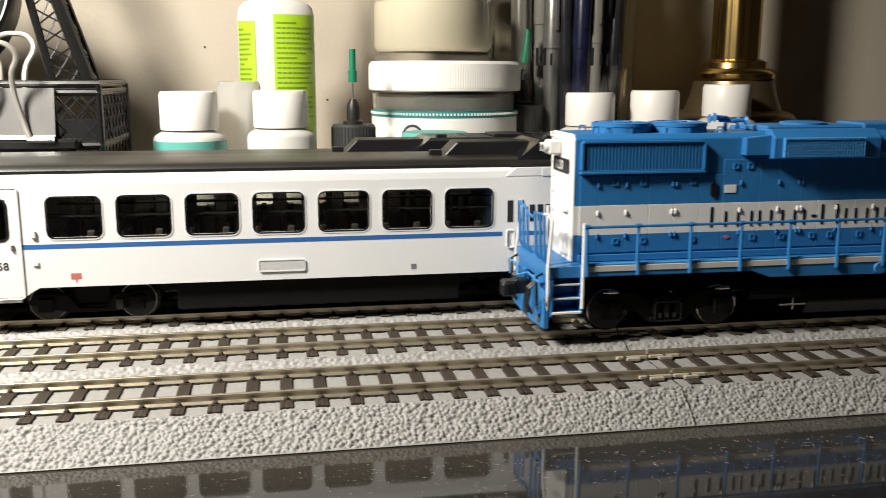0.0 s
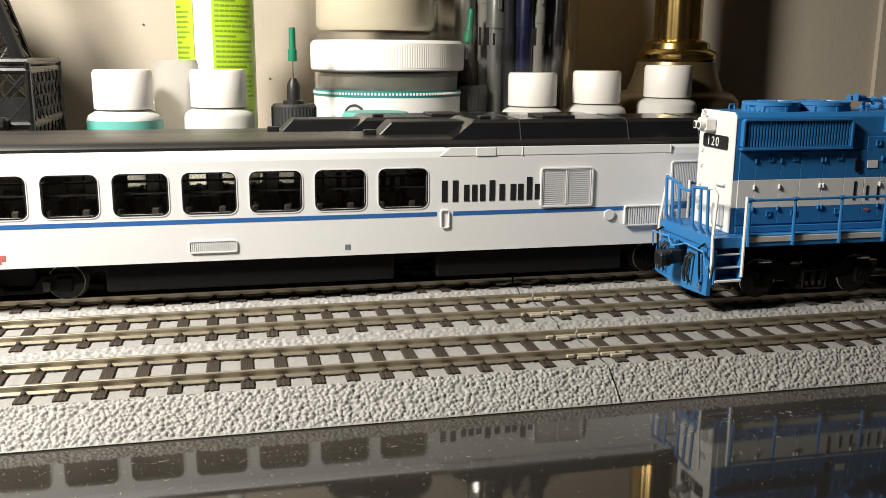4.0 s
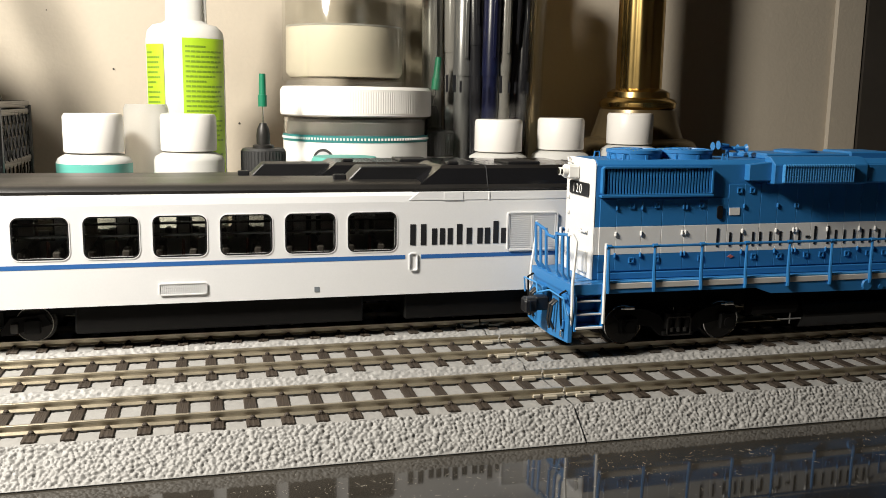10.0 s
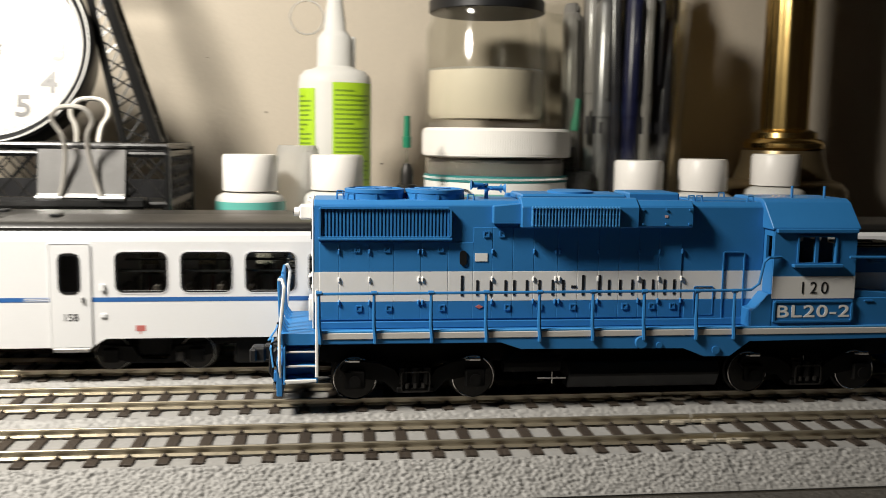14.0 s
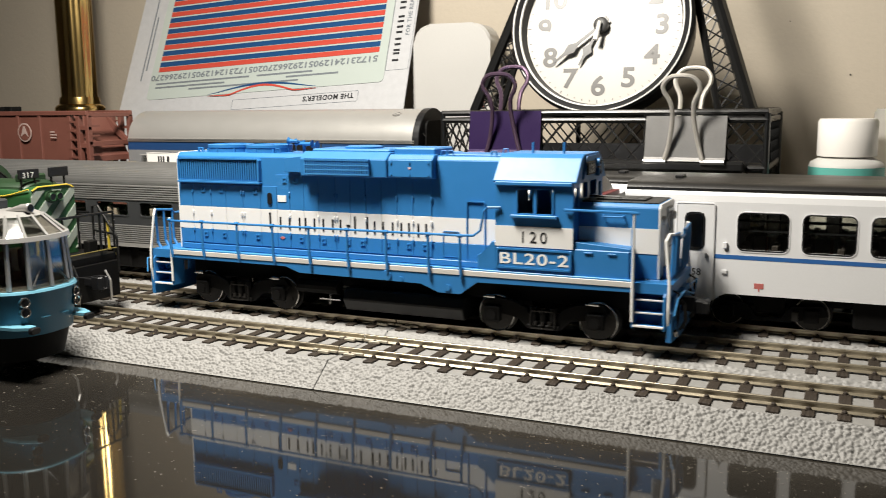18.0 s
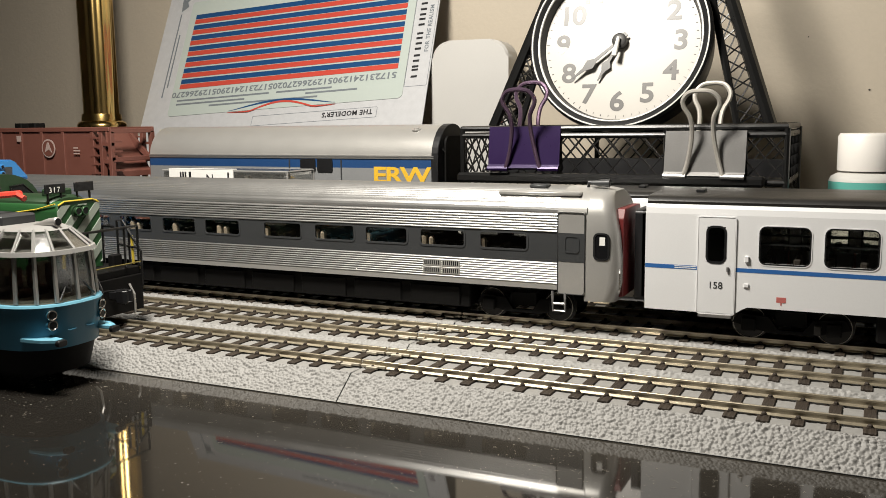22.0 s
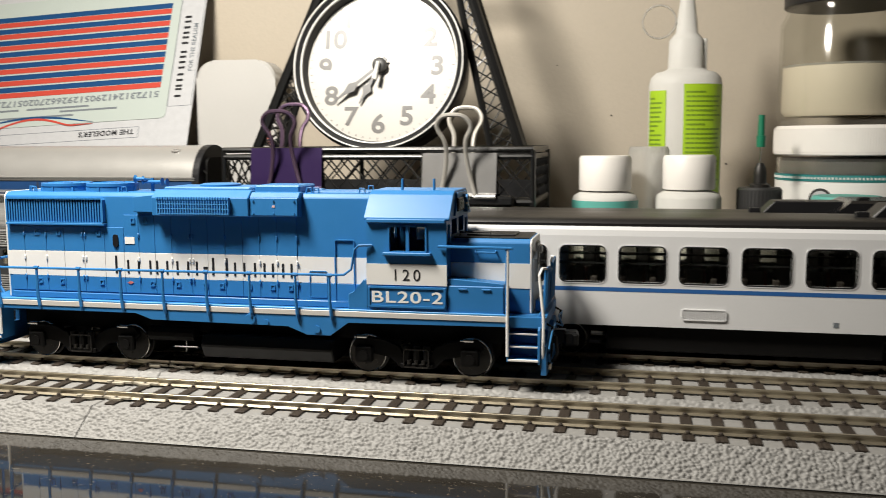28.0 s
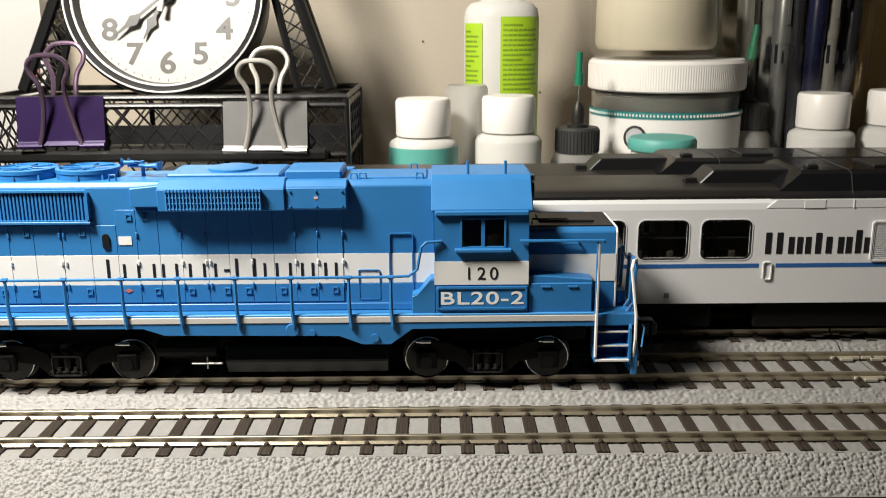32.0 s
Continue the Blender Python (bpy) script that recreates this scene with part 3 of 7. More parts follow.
    letters("number", "120", 2.9, pose(-90.55 * MM, 4.9 * MM, 57.7 * MM, 90, 0, -90), "wink", nb, 1.3)
    # doors, hinges and latches
    for s in (-1, 1):
        edges = [-88, -82.4, -73.7, -66.7, -58.8, -50.8, -43.4, -37.7, -31.6, -25.3, -18.1, -12.0, -5.7, 0.6, 6.8, 13.0, 20.1]
        upper_latch = (-77.2, -68.6, -53.0, -39.6, -35.0)
        lower_latch = (-76.7, -68.0, -52.4, -33.0, -23.3, -13.2, -7.2, 2.8, 11.2, 17.6)
        hinge_x = (-82.4, -73.7, -59.4, -58.2, -37.7, -25.3, -18.7, -17.5, -5.7, 6.8, 13.0, 20.1)
        for i in range(len(edges) - 1):
            x0, x1 = edges[i], edges[i + 1]
            top = 56.6 if i < 6 else 61.0
            bm = bmesh.new()
            a, b = sorted((s * 11.05, s * 11.32))
            box(bm, x0 + 0.05, x1 - 0.05, a, b, 33.9, 39.2, 0.08)
            box(bm, x0 + 0.05, x1 - 0.05, a, b, 48.0, top, 0.08)
            door = part("hood_door", bm, "blue", lo)
            for at, z in [(v, 61.0 - 2.6 if v > -43 else 54.0) for v in upper_latch] + [(v, 36.7) for v in lower_latch]:
                if x0 <= at < x1:
                    bm = bmesh.new()
                    holed(bm, at - 0.85, at + 0.85, z - 0.3, z + 1.5, [(at - 0.5, at + 0.5, z + 0.05, z + 1.15)], *sorted((s * 11.3, s * 11.66)))
                    box(bm, at - 0.15, at + 0.55, *sorted((s * 11.3, s * 11.5)), z + 0.1, z + 0.7)
                    part("latch", bm, "blue", door)
            bm = bmesh.new()
            box(bm, x0 + 0.05, x1 - 0.05, *sorted((s * 11.13, s * 11.34)), 39.2, 48.0, 0.08)
            part("hood_door_band", bm, "white", lo)
        for hx in hinge_x:
            for z, tone in ((38.2, "blue"), (53.2, "blue"), (45.0, "white")):
                bm = bmesh.new()
                tube(bm, [(hx, s * 11.42, z - 0.1), (hx, s * 11.5, z + 0.2), (hx, s * 11.5, z + 1.2), (hx, s * 11.42, z + 1.5)], [0.2, 0.38, 0.38, 0.2], 8)
                part("hinge", bm, tone, lo)
        bm = bmesh.new()
        box(bm, 21.3, 45.8, *sorted((s * 11.05, s * 11.3)), 31.5, 39.2, 0.08)
        ring(bm, 33.4, 39.6, 33.5, 53.5, 0.4, 0.35, *sorted((s * 11.1, s * 11.55)))
        ring(bm, 24.5, 30.2, 34.6, 43, 0.3, 0.25, *sorted((s * 11.1, s * 11.45)))
        box(bm, -88, 45, *sorted((s * 11, s * 11.6)), 31.3, 33.4, 0.2)
        part("rear_cab_panel", bm, "blue", lo)
        bm = bmesh.new()
        box(bm, -42.9, -39.2, *sorted((s * 11.3, s * 11.5)), 51.0, 53.4)
        part("builder_plate", bm, "label", lo, "small pale data plate")
        bm = bmesh.new()
        prism(bm, rounded(-47.4, -45.4, 49.8, 54.2, 0.95), "y", *sorted((s * 11.3, s * 11.75)))
        part("sight_glass", bm, "black", lo)
        bm = bmesh.new()
        prism(bm, [(-42.6, 37.5), (-41.4, 36.9), (-40.2, 37.5), (-41.4, 38.1)], "y", *sorted((s * 11.3, s * 11.5)))
        part("fuel_decal", bm, "red_mark", lo, "small red marking")
        # radiator grille
        bm = bmesh.new()
        ring(bm, -87.6, -50.6, 58.4, 66.3, 0.2, 0.55, *sorted((s * 11.0, s * 12.8)), seg=1)
        box(bm, -88.4, -49.8, *sorted((s * 11.0, s * 12.9)), 57.3, 58.0, 0.1)
        for k in range(36):
            x = -87.2 + k * 36.2 / 35
            box(bm, x - 0.26, x + 0.26, *sorted((s * 11.1, s * 12.3)), 58.3, 66.4)
        part("radiator_grille", bm, "blue", lo, "ribbed blue radiator grille")
        bm = bmesh.new()
        box(bm, -87.6, -50.6, *sorted((s * 11.02, s * 11.2)), 58.4, 66.3)
        part("grille_backing", bm, "blue", lo)
        # dynamic brake blister
        y0, y1 = s * 10.6, s * 15.4
        bm = bmesh.new()
        prism(bm, [(-38, 62.2), (-28.5, 62.2), (-28.5, 68.3), (-38, 67.4)], "y", *sorted((y0, s * 13.6)), 0.2)
        prism(bm, [(s * 10.4, 60.9), (s * 15.2, 61.2), (s * 15.4, 67.4), (s * 12.2, 69.8), (s * 9.2, 69.8)], "x", -30.0, 5.0, 0.25)
        prism(bm, [(s * 10.4, 60.9), (s * 14.0, 61.2), (s * 14.0, 67.6), (s * 12.2, 69.2), (s * 9.2, 69.2)], "x", 4.8, 22.0, 0.25)
        part("brake_housing", bm, "blue", lo)
        bm = bmesh.new()
        for k in range(4):
            z = 62.0 + k * 1.6
            box(bm, -27.4, -1.2, *sorted((s * 16.1, s * 16.7)), z, z + 0.32)
        for k in range(28):
            x = -27.1 + k * 25.6 / 27
            box(bm, x - 0.14, x + 0.14, *sorted((s * 15.4, s * 16.9)), 61.8, 67.4)
            box(bm, x - 0.24, x + 0.24, *sorted((s * 16.0, s * 17.1)), 66.9, 67.6)
        part("brake_grille", bm, "blue_light", lo, "slatted blue grille")
        bm = bmesh.new()
        box(bm, 5.2, 21.8, *sorted((s * 14, s * 14.5)), 61.6, 67.4, 0.15)
        for x in (6.4, 13.5, 20.6):
            for z in (62.4, 66.6):
                tube(bm, [(x, s * 14.4, z), (x, s * 14.9, z)], 0.35, 6)
        part("access_cover", bm, "blue", lo)
        bm = bmesh.new()
        box(bm, 13.0, 14.0, *sorted((s * 14.5, s * 14.62)), 64.3, 65.0)
        part("warning_label", bm, "pink_mark", lo)
    # roof
    for x in (-71.8, -53.8):
        bm = bmesh.new()
        lathe(bm, [(8.7, 68.5), (8.7, 70.4), (8.9, 70.5), (8.9, 71.5), (7.8, 71.7), (7.6, 71.0), (2.0, 71.0), (2.0, 71.6), (0, 71.6)], x, 0, 32)
        for k in range(8):
            a = k * math.pi / 4
            tube(bm, [(x + 2 * math.cos(a), 2 * math.sin(a), 71.3), (x + 7.8 * math.cos(a), 7.8 * math.sin(a), 71.4)], 0.25, 5)
            box(bm, x + 8.6 * math.cos(a) - 0.4, x + 8.6 * math.cos(a) + 0.4, 8.6 * math.sin(a) - 0.4, 8.6 * math.sin(a) + 0.4, 68.6, 70.2)
        part("roof_fan", bm, "blue", lo, "round roof fan housing", True)
    bm = bmesh.new()
    box(bm, -29, 3, -8.6, 8.6, 68.5, 70.6, 0.5)
    part("roof_hatch", bm, "blue", lo)
    bm = bmesh.new()
    box(bm, 4, 20, -7.5, 7.5, 68.5, 71.2, 0.5)
    part("roof_hatch", bm, "blue", lo)
    bm = bmesh.new()
    lathe(bm, [(7.0, 70.4), (7.0, 71.2), (5.8, 71.5), (0, 71.5)], -12, 0, 24)
    part("exhaust_cover", bm, "blue", lo, "", True)
    for x, y in ((-82, -6), (-82, 6), (-44, -8.5), (23.5, -8), (26, -8), (42, -8.5), (-79, -9), (40, 8)):
        bm = bmesh.new()
        tube(bm, [(x - 1, y, 68.6), (x - 0.8, y, 70.4), (x + 0.8, y, 70.4), (x + 1, y, 68.6)], 0.28, 6)
        part("lifting_eye", bm, "blue", lo)
    bm = bmesh.new()
    box(bm, 24, 44, -7, 7, 68.5, 69.2, 0.3)
    part("roof_hatch", bm, "blue", lo)
    bm = bmesh.new()
    tube(bm, [(-38, 0, 68), (-38, 0, 73.2)], 0.6, 8)
    tube(bm, [(-41, -1.6, 72.0), (-35, -1.6, 72.0)], 0.55, 8)
    for x0, x1, y, z in ((-39.4, -42.4, -2.6, 73.0), (-36.6, -33.4, -2.6, 72.0), (-39.4, -42.0, 1.6, 72.4), (-36.6, -33.8, 1.6, 71.6)):
        tube(bm, [(x0, y, z), (x1, y, z), (x1 + (x1 - x0) * 0.22, y, z)], [0.45, 0.7, 1.45], 12)
        tube(bm, [(x0, y, z), (-38, 0, z - 0.6)], 0.4, 6)
    part("air_horn", bm, "blue", lo, "cluster of blue air horns", True)
    # cab
    cab_side = []
    for s in (-1, 1):
        bm = bmesh.new()
        holed(bm, 46, 72, 31.2, 61.2, [(53.6, 58.9, 51.2, 58.9), (59.9, 65.2, 51.2, 58.9)], *sorted((s * 16.8, s * 17.7)))
        cab = part("cab_side", bm, "blue", lo)
        bm = bmesh.new()
        box(bm, 45.9, 72.05, *sorted((s * 17.6, s * 17.85)), 40.4, 47.1)
        part("cab_band", bm, "white", lo, "white cab band with black number")
        bm = bmesh.new()
        ring(bm, 53.6, 65.2, 51.2, 58.9, 0.3, 0.5, *sorted((s * 17.6, s * 18.1)))
        box(bm, 51.6, 67.2, *sorted((s * 17.6, s * 19.4)), 49.9, 50.9, 0.2)
        box(bm, 46.2, 71.8, *sorted((s * 17.6, s * 18.9)), 60.2, 61.4, 0.2)
        part("window_frame", bm, "blue", lo)
        bm = bmesh.new()
        box(bm, 53.6, 65.2, *sorted((s * 17.0, s * 17.2)), 51.2, 58.9)
        part("cab_glass", bm, "glass", lo)
        bm = bmesh.new()
        box(bm, 46.4, 71.7, *sorted((s * 17.6, s * 18.0)), 33.2, 39.9, 0.15)
        ring(bm, 47.0, 71.1, 33.8, 39.3, 0.2, 0.6, *sorted((s * 17.9, s * 18.35)), seg=1)
        part("name_board", bm, "blue", lo)
        prism_box = bmesh.new()
        prism(prism_box, [(39.6, 31.4), (46.4, 31.4), (46.4, 41.8), (44.8, 41.8), (41.4, 37.4), (39.6, 37.0)], "y", *sorted((s * 11, s * 17.7)), 0.2)
        part("cab_step_box", prism_box, "blue", lo)
        bm = bmesh.new()
        box(bm, 72.0, 90.0, *sorted((s * 11, s * 17.4)), 31.4, 40.6, 0.3)
        prism(bm, [(72, 40.6), (90, 40.6), (90, 41.4), (72, 42.8)], "y", *sorted((s * 11, s * 17.0)), 0.1)
        for x in (77, 84.5):
            box(bm, x - 1.4, x + 1.4, *sorted((s * 17.3, s * 17.8)), 39.3, 39.8, 0.1)
        part("battery_box", bm, "blue", lo)
    letters("number", "120", 3.6, front(54.2, -17.9, 41.9), "ink", lo, 1.35)
    letters("model_designation", "BL20-2", 3.6, front(47.2, -18.05, 34.8), "wink", lo, 1.08, stretch=1.5, bold=0.07)
    bm = bmesh.new()
    prism(bm, [(-17.7, 61.0), (17.7, 61.0), (17.9, 61.6), (11.4, 68.8), (9, 69.9), (-9, 69.9), (-11.4, 68.8), (-17.9, 61.6)], "x", 45.2, 73.0, 0.2)
    for x, y in ((55.5, -8), (66, -8)):
        tube(bm, [(x, y, 69), (x, y, 73.6)], 0.42, 7)
    part("cab_roof", bm, "blue", lo)
    # the cab's front and back walls, turned from upright sheets
    for x0, holes in ((71.2, [(-16, -12.2, 53.4, 59.5), (-9.6, -1.2, 55.6, 60.6), (1.2, 9.6, 55.6, 60.6), (12.2, 16, 53.4, 59.5)]), (46.0, [(-16, -12.5, 52, 59), (12.5, 16, 52, 59)])):
        bm = bmesh.new()
        holed(bm, -17.0, 17.0, 31.4, 61.2, holes, 0, 0.8)
        for v in bm.verts:
            v.co = Vector((x0 + v.co.y, v.co.x, v.co.z))
        part("cab_end_wall", bm, "blue", lo)
    bm = bmesh.new()
    prism(bm, [(-11.2, 62.0), (11.2, 62.0), (7.6, 69.2), (-7.6, 69.2)], "x", 72.9, 73.6)
    panel = part("front_panel", bm, "blue", lo, "blue front panel over the cab windows")
    bm = bmesh.new()
    box(bm, 73.4, 74.2, -8.8, 0.6, 63.2, 67.4, 0.2)
    part("number_board", bm, "black", panel, "black number board")
    bm = bmesh.new()
    box(bm, 73.4, 74.0, 4.6, 8.8, 62.8, 66.6, 0.2)
    part("class_light_box", bm, "band_grey", panel)
    for z in (63.6, 66.8):
        bm = bmesh.new()
        tube(bm, [(73.4, 2.6, z), (75.0, 2.6, z), (75.2, 2.6, z)], [1.35, 1.35, 1.0], 14)
        light = part("headlight", bm, "blue", lo, "blue front headlight", True)
        bm = bmesh.new()
        tube(bm, [(75.1, 2.6, z), (75.35, 2.6, z)], 0.8, 12)
        part("headlight_lens", bm, "gloss_black", light)
    for s in (-1, 1):
        bm = bmesh.new()
        tube(bm, [(97.8, s * 8.2, 49.6), (98.8, s * 8.2, 49.6), (99.2, s * 8.2, 49.6)], [1.5, 1.4, 0.9], 14)
        part("marker_light", bm, "white", lo, "white marker light on the nose", True)
        bm = bmesh.new()
        box(bm, 98.6, 101.4, s * 6 - 2.2, s * 6 + 2.2, 31.4, 35.4, 0.4)
        part("control_box", bm, "blue", lo)
    letters("number", "120", 2.7, pose(74.3 * MM, -7.8 * MM, 63.9 * MM, 90, 0, 90), "wink", lo, 1.2, bold=0.1)
    bm = bmesh.new()
    box(bm, 50, 56, -9, -4, 40, 50, 0.8)
    box(bm, 62, 68, -12, 12, 40, 48, 0.6)
    part("cab_interior", bm, "seat", lo)
    # short nose
    bm = bmesh.new()
    prism(bm, [(-11, 31.2), (11, 31.2), (11, 53.6), (9.8, 54.8), (-9.8, 54.8), (-11, 53.6)], "x", 71.8, 97.4, 0.25)
    part("nose", bm, "blue", lo)
    bm = bmesh.new()
    prism(bm, [(-11.05, 31.4), (11.05, 31.4), (11.05, 53.6), (9.8, 54.85), (-9.8, 54.85), (-11.05, 53.6)], "x", 97.3, 98.0, 0.2)
    ring_bm = bmesh.new()
    part("nose_front", bm, "white", lo, "off-white nose front")
    prism(ring_bm, rounded(-1.5, 6.5, 40, 53, 0.6), "x", 97.9, 98.5)
    nose_door = part("nose_door", ring_bm, "white", lo, "white nose door with a dark window")
    bm = bmesh.new()
    ring(bm, -1.1, 6.1, 40.4, 52.6, 0.4, 0.2, 0.0, 0.12)
    for v in bm.verts:
        v.co = Vector((98.5 + v.co.y, v.co.x, v.co.z))
    part("door_seam", bm, "band_grey", nose_door)
    bm = bmesh.new()
    prism(bm, rounded(0.6, 4.4, 45.4, 51.6, 0.4), "x", 98.45, 98.65)
    part("door_window", bm, "black", nose_door, "black window")
    for s in (-1, 1):
        bm = bmesh.new()
        box(bm, 72, 97.5, *sorted((s * 11.0, s * 11.15)), 39.3, 47.2)
        part("nose_band", bm, "white", lo)
        bm = bmesh.new()
        tube(bm, [(80, s * 11, 51), (80, s * 12.2, 50.6), (86.5, s * 12.2, 50.6), (86.5, s * 11, 51)], 0.32, 6)
        part("grab_iron", bm, "blue", lo)
    bm = bmesh.new()
    box(bm, 72.5, 96.8, -9.2, 9.2, 54.7, 55.2, 0.1)
    box(bm, 76, 92, -5, 5, 55.1, 55.8, 0.2)
    tube(bm, [(74, -6, 55), (74, -6, 56.4), (84, -6, 56.4), (84, -6, 55)], 0.3, 6)
    part("nose_top", bm, "black", lo, "black anti-glare nose top")
    # end platforms, steps, pilots, couplers
    for e in (-1, 1):
        x_in, x_out = (91.0, 103.4) if e > 0 else (-88.4, -100.0)
        lx = lambda d: x_in + (x_out - x_in) * d
        bm = bmesh.new()
        box(bm, *sorted((x_in, lx(0.855))), -11.4, 11.4, 26, 31.3, 0.2)
        part("end_platform", bm, "blue", lo)
        for s in (-1, 1):
            for k, z in enumerate((17.6, 21.6, 25.6, 29.4)):
                bm = bmesh.new()
                box(bm, *sorted((lx(0.03), lx(0.80))), *sorted((s * (12.2 + 0.2 * k), s * (18.2 - 0.5 * k))), z, z + 0.55, 0.1)
                tread = part("step", bm, "blue", lo)
                if 0 < k < 3:
                    # pale grey strip along the front of the two middle treads
                    bm = bmesh.new()
                    box(bm, *sorted((lx(0.06), lx(0.78))), *sorted((s * (17.9 - 0.5 * k), s * (18.35 - 0.5 * k))), z + 0.1, z + 0.65, 0.1)
                    part("tread_edge", bm, "grey_stripe", tread, "pale tread edge")
            bm = bmesh.new()
            prism(bm, [(s * 11.5, 17.2), (s * 18.3, 17.2), (s * 18.3, 30.4), (s * 17.4, 31.3), (s * 11.5, 31.3)], "x", *sorted((lx(0.0), lx(0.05))), 0.1)
            part("step_side", bm, "blue", lo)
            bm = bmesh.new()
            prism(bm, [(s * 11.5, 16.8), (s * 18.3, 16.8), (s * 18.3, 27.4), (s * 17.2, 28.5), (s * 11.5, 28.5)], "x", *sorted((lx(0.78), lx(0.84))), 0.1)
            part("step_side", bm, "blue", lo)
            bm = bmesh.new()
            box(bm, *sorted((lx(0.05), lx(0.78))), *sorted((s * 11.5, s * 12.2)), 17.4, 31.0)
            part("step_back", bm, "blue", lo)
            bm = bmesh.new()
            box(bm, *sorted((lx(0.03), lx(0.80))), *sorted((s * 17.8, s * 18.5)), 17.5, 18.2, 0.1)
            part("step_edge", bm, "wink", lo, "white step edge")
        bm = bmesh.new()
        x0, x1 = sorted((lx(0.86), x_out))
        prism(bm, [(-17.6, 13.2), (-4, 12.4), (4, 12.4), (17.6, 13.2), (18.0, 22.0), (12.5, 26.6), (4.2, 26.6), (4.2, 19.2), (-4.2, 19.2), (-4.2, 26.6), (-12.5, 26.6), (-18.0, 22.0)], "x", x0, x1, 0.2)
        box(bm, *sorted((x_out, x_out + e * 1.0)), -15.5, -13.0, 17, 20, 0.3)
        box(bm, *sorted((x_out, x_out + e * 1.0)), 13.0, 15.5, 17, 20, 0.3)
        part("pilot", bm, "blue", lo, "blue pilot plate")
        bm = bmesh.new()
        box(bm, *sorted((x_out, x_out + e * 4.5)), -2.0, 2.0, 20.0, 24.5, 0.4)
        box(bm, *sorted((x_out + e * 4.0, x_out + e * 8.4)), -2.8, 2.2, 19.4, 24.2, 0.7)
        box(bm, *sorted((x_out + e * 6.6, x_out + e * 8.8)), -3.8, -1.6, 19.8, 23.8, 0.5)
        part("coupler", bm, "black", lo, "black knuckle coupler")
        bm = bmesh.new()
        for y, d in ((-9.5, 0.6), (-7.5, 1.0), (8.0, 0.7), (10, 1.1)):
            tube(bm, [(x_out + e * 0.4, y, 25), (x_out + e * 2.0, y, 23.5), (x_out + e * 2.4, y + 0.5, 18.5), (x_out + e * 1.4 * d, y + 1.2, 15.5)], 0.5, 6)
        part("air_hose", bm, "wheel", lo)
        bm = bmesh.new()
        tube(bm, [(x_out + e * 0.8, -18.6, 22.0), (x_out + e * 1.6, -17.5, 27.2), (x_out + e * 1.6, -6, 27.6), (x_out + e * 3.4, 0, 25.6), (x_out + e * 1.6, 6, 27.6), (x_out + e * 1.6, 17.5, 27.2), (x_out + e * 0.8, 18.6, 22.0)], 0.3, 6)
        part("uncoupling_lever", bm, "blue_light", lo)
        for y in (-14.4, 14.4):
            bm = bmesh.new()
            tube(bm, [(x_out - e * 0.5, y, 29), (x_out + e * 1.4, y, 28), (x_out + e * 1.2, y - 0.6, 20), (x_out + e * 0.4, y - 0.4, 16.2)], 0.42, 6)
            part("brake_hose", bm, "under", lo)
            bm = bmesh.new()
            box(bm, *sorted((x_out + e * 0.1, x_out + e * 1.2)), y - 0.7, y + 0.2, 14.6, 16.6, 0.15)
            part("hose_end", bm, "steel", lo, "bright hose coupling")
        for s in (-1, 1):
            bm = bmesh.new()
            tube(bm, [(lx(0.9), s * 17.2, 17.5), (lx(0.92), s * 18.4, 24), (lx(0.92), s * 18.0, 31), (lx(0.8), s * 16.8, 44.5), (lx(0.86), s * 15.4, 46.4), (lx(0.94), s * 14.0, 46.2)], 0.48, 7)
            tube(bm, [(lx(0.02), s * 18.3, 19), (lx(0.02), s * 18.3, 44 if e < 0 else 52.8)], 0.5, 7)
            part("end_stanchion", bm, "wink", lo, "white end handrail")
        xr = lx(0.94)
        bm = bmesh.new()
        tube(bm, [(xr, -14.0, 46.2), (xr, -5, 45.2), (xr, -3, 43.8), (xr, 3, 43.8), (xr, 5, 45.2), (xr, 14, 46.2)], 0.5, 7)
        part("end_rail", bm, "blue", lo)
        for y in (-14, -9.5, -4.6, 4.6, 9.5, 14):
            bm = bmesh.new()
            tube(bm, [(xr - e * 2.2, y, 30.6), (xr - e * 0.4, y, 33.5), (xr, y, 44.6), (xr, y, 45.8)], [0.7, 0.55, 0.5, 0.5], 7)
            part("end_post", bm, "blue", lo)
    # side handrails
    for s in (-1, 1):
        y = s * 19.0
        rail = [(-88, y, 42.9), (33.8, y, 43.2), (38.8, y, 43.4), (41.2, y, 45.2), (42.4, y, 51.6), (43.8, y, 52.9), (48, s * 18.2, 53)]
        bm = bmesh.new()
        tube(bm, rail, 0.42, 7)
        part("side_handrail", bm, "blue", lo)
        for x in (-88, -72.6, -56.4, -40.6, -25, -9.2, 6.2, 22.2, 33.8):
            bm = bmesh.new()
            tube(bm, [(x, y, 43.6), (x, y, 34), (x + 0.4, s * 18.9, 30), (x + 0.4, s * 18.7, 28.6)], [0.42, 0.55, 0.6, 0.6], 7)
            tube(bm, [(x - 0.8, y, 43.1), (x + 0.8, y, 43.1)], 0.62, 8)
            part("handrail_post", bm, "blue", lo)
        bm = bmesh.new()
        tube(bm, [(69.5, s * 18.6, 53), (92.6, s * 18.6, 52.9), (93, s * 18.5, 52.4)], 0.45, 7)
        tube(bm, [(91, s * 18.2, 32), (91, s * 18.4, 52.8)], 0.42, 7)
        part("front_handrail", bm, "blue", lo)
    # trucks and tank
    bm = bmesh.new()
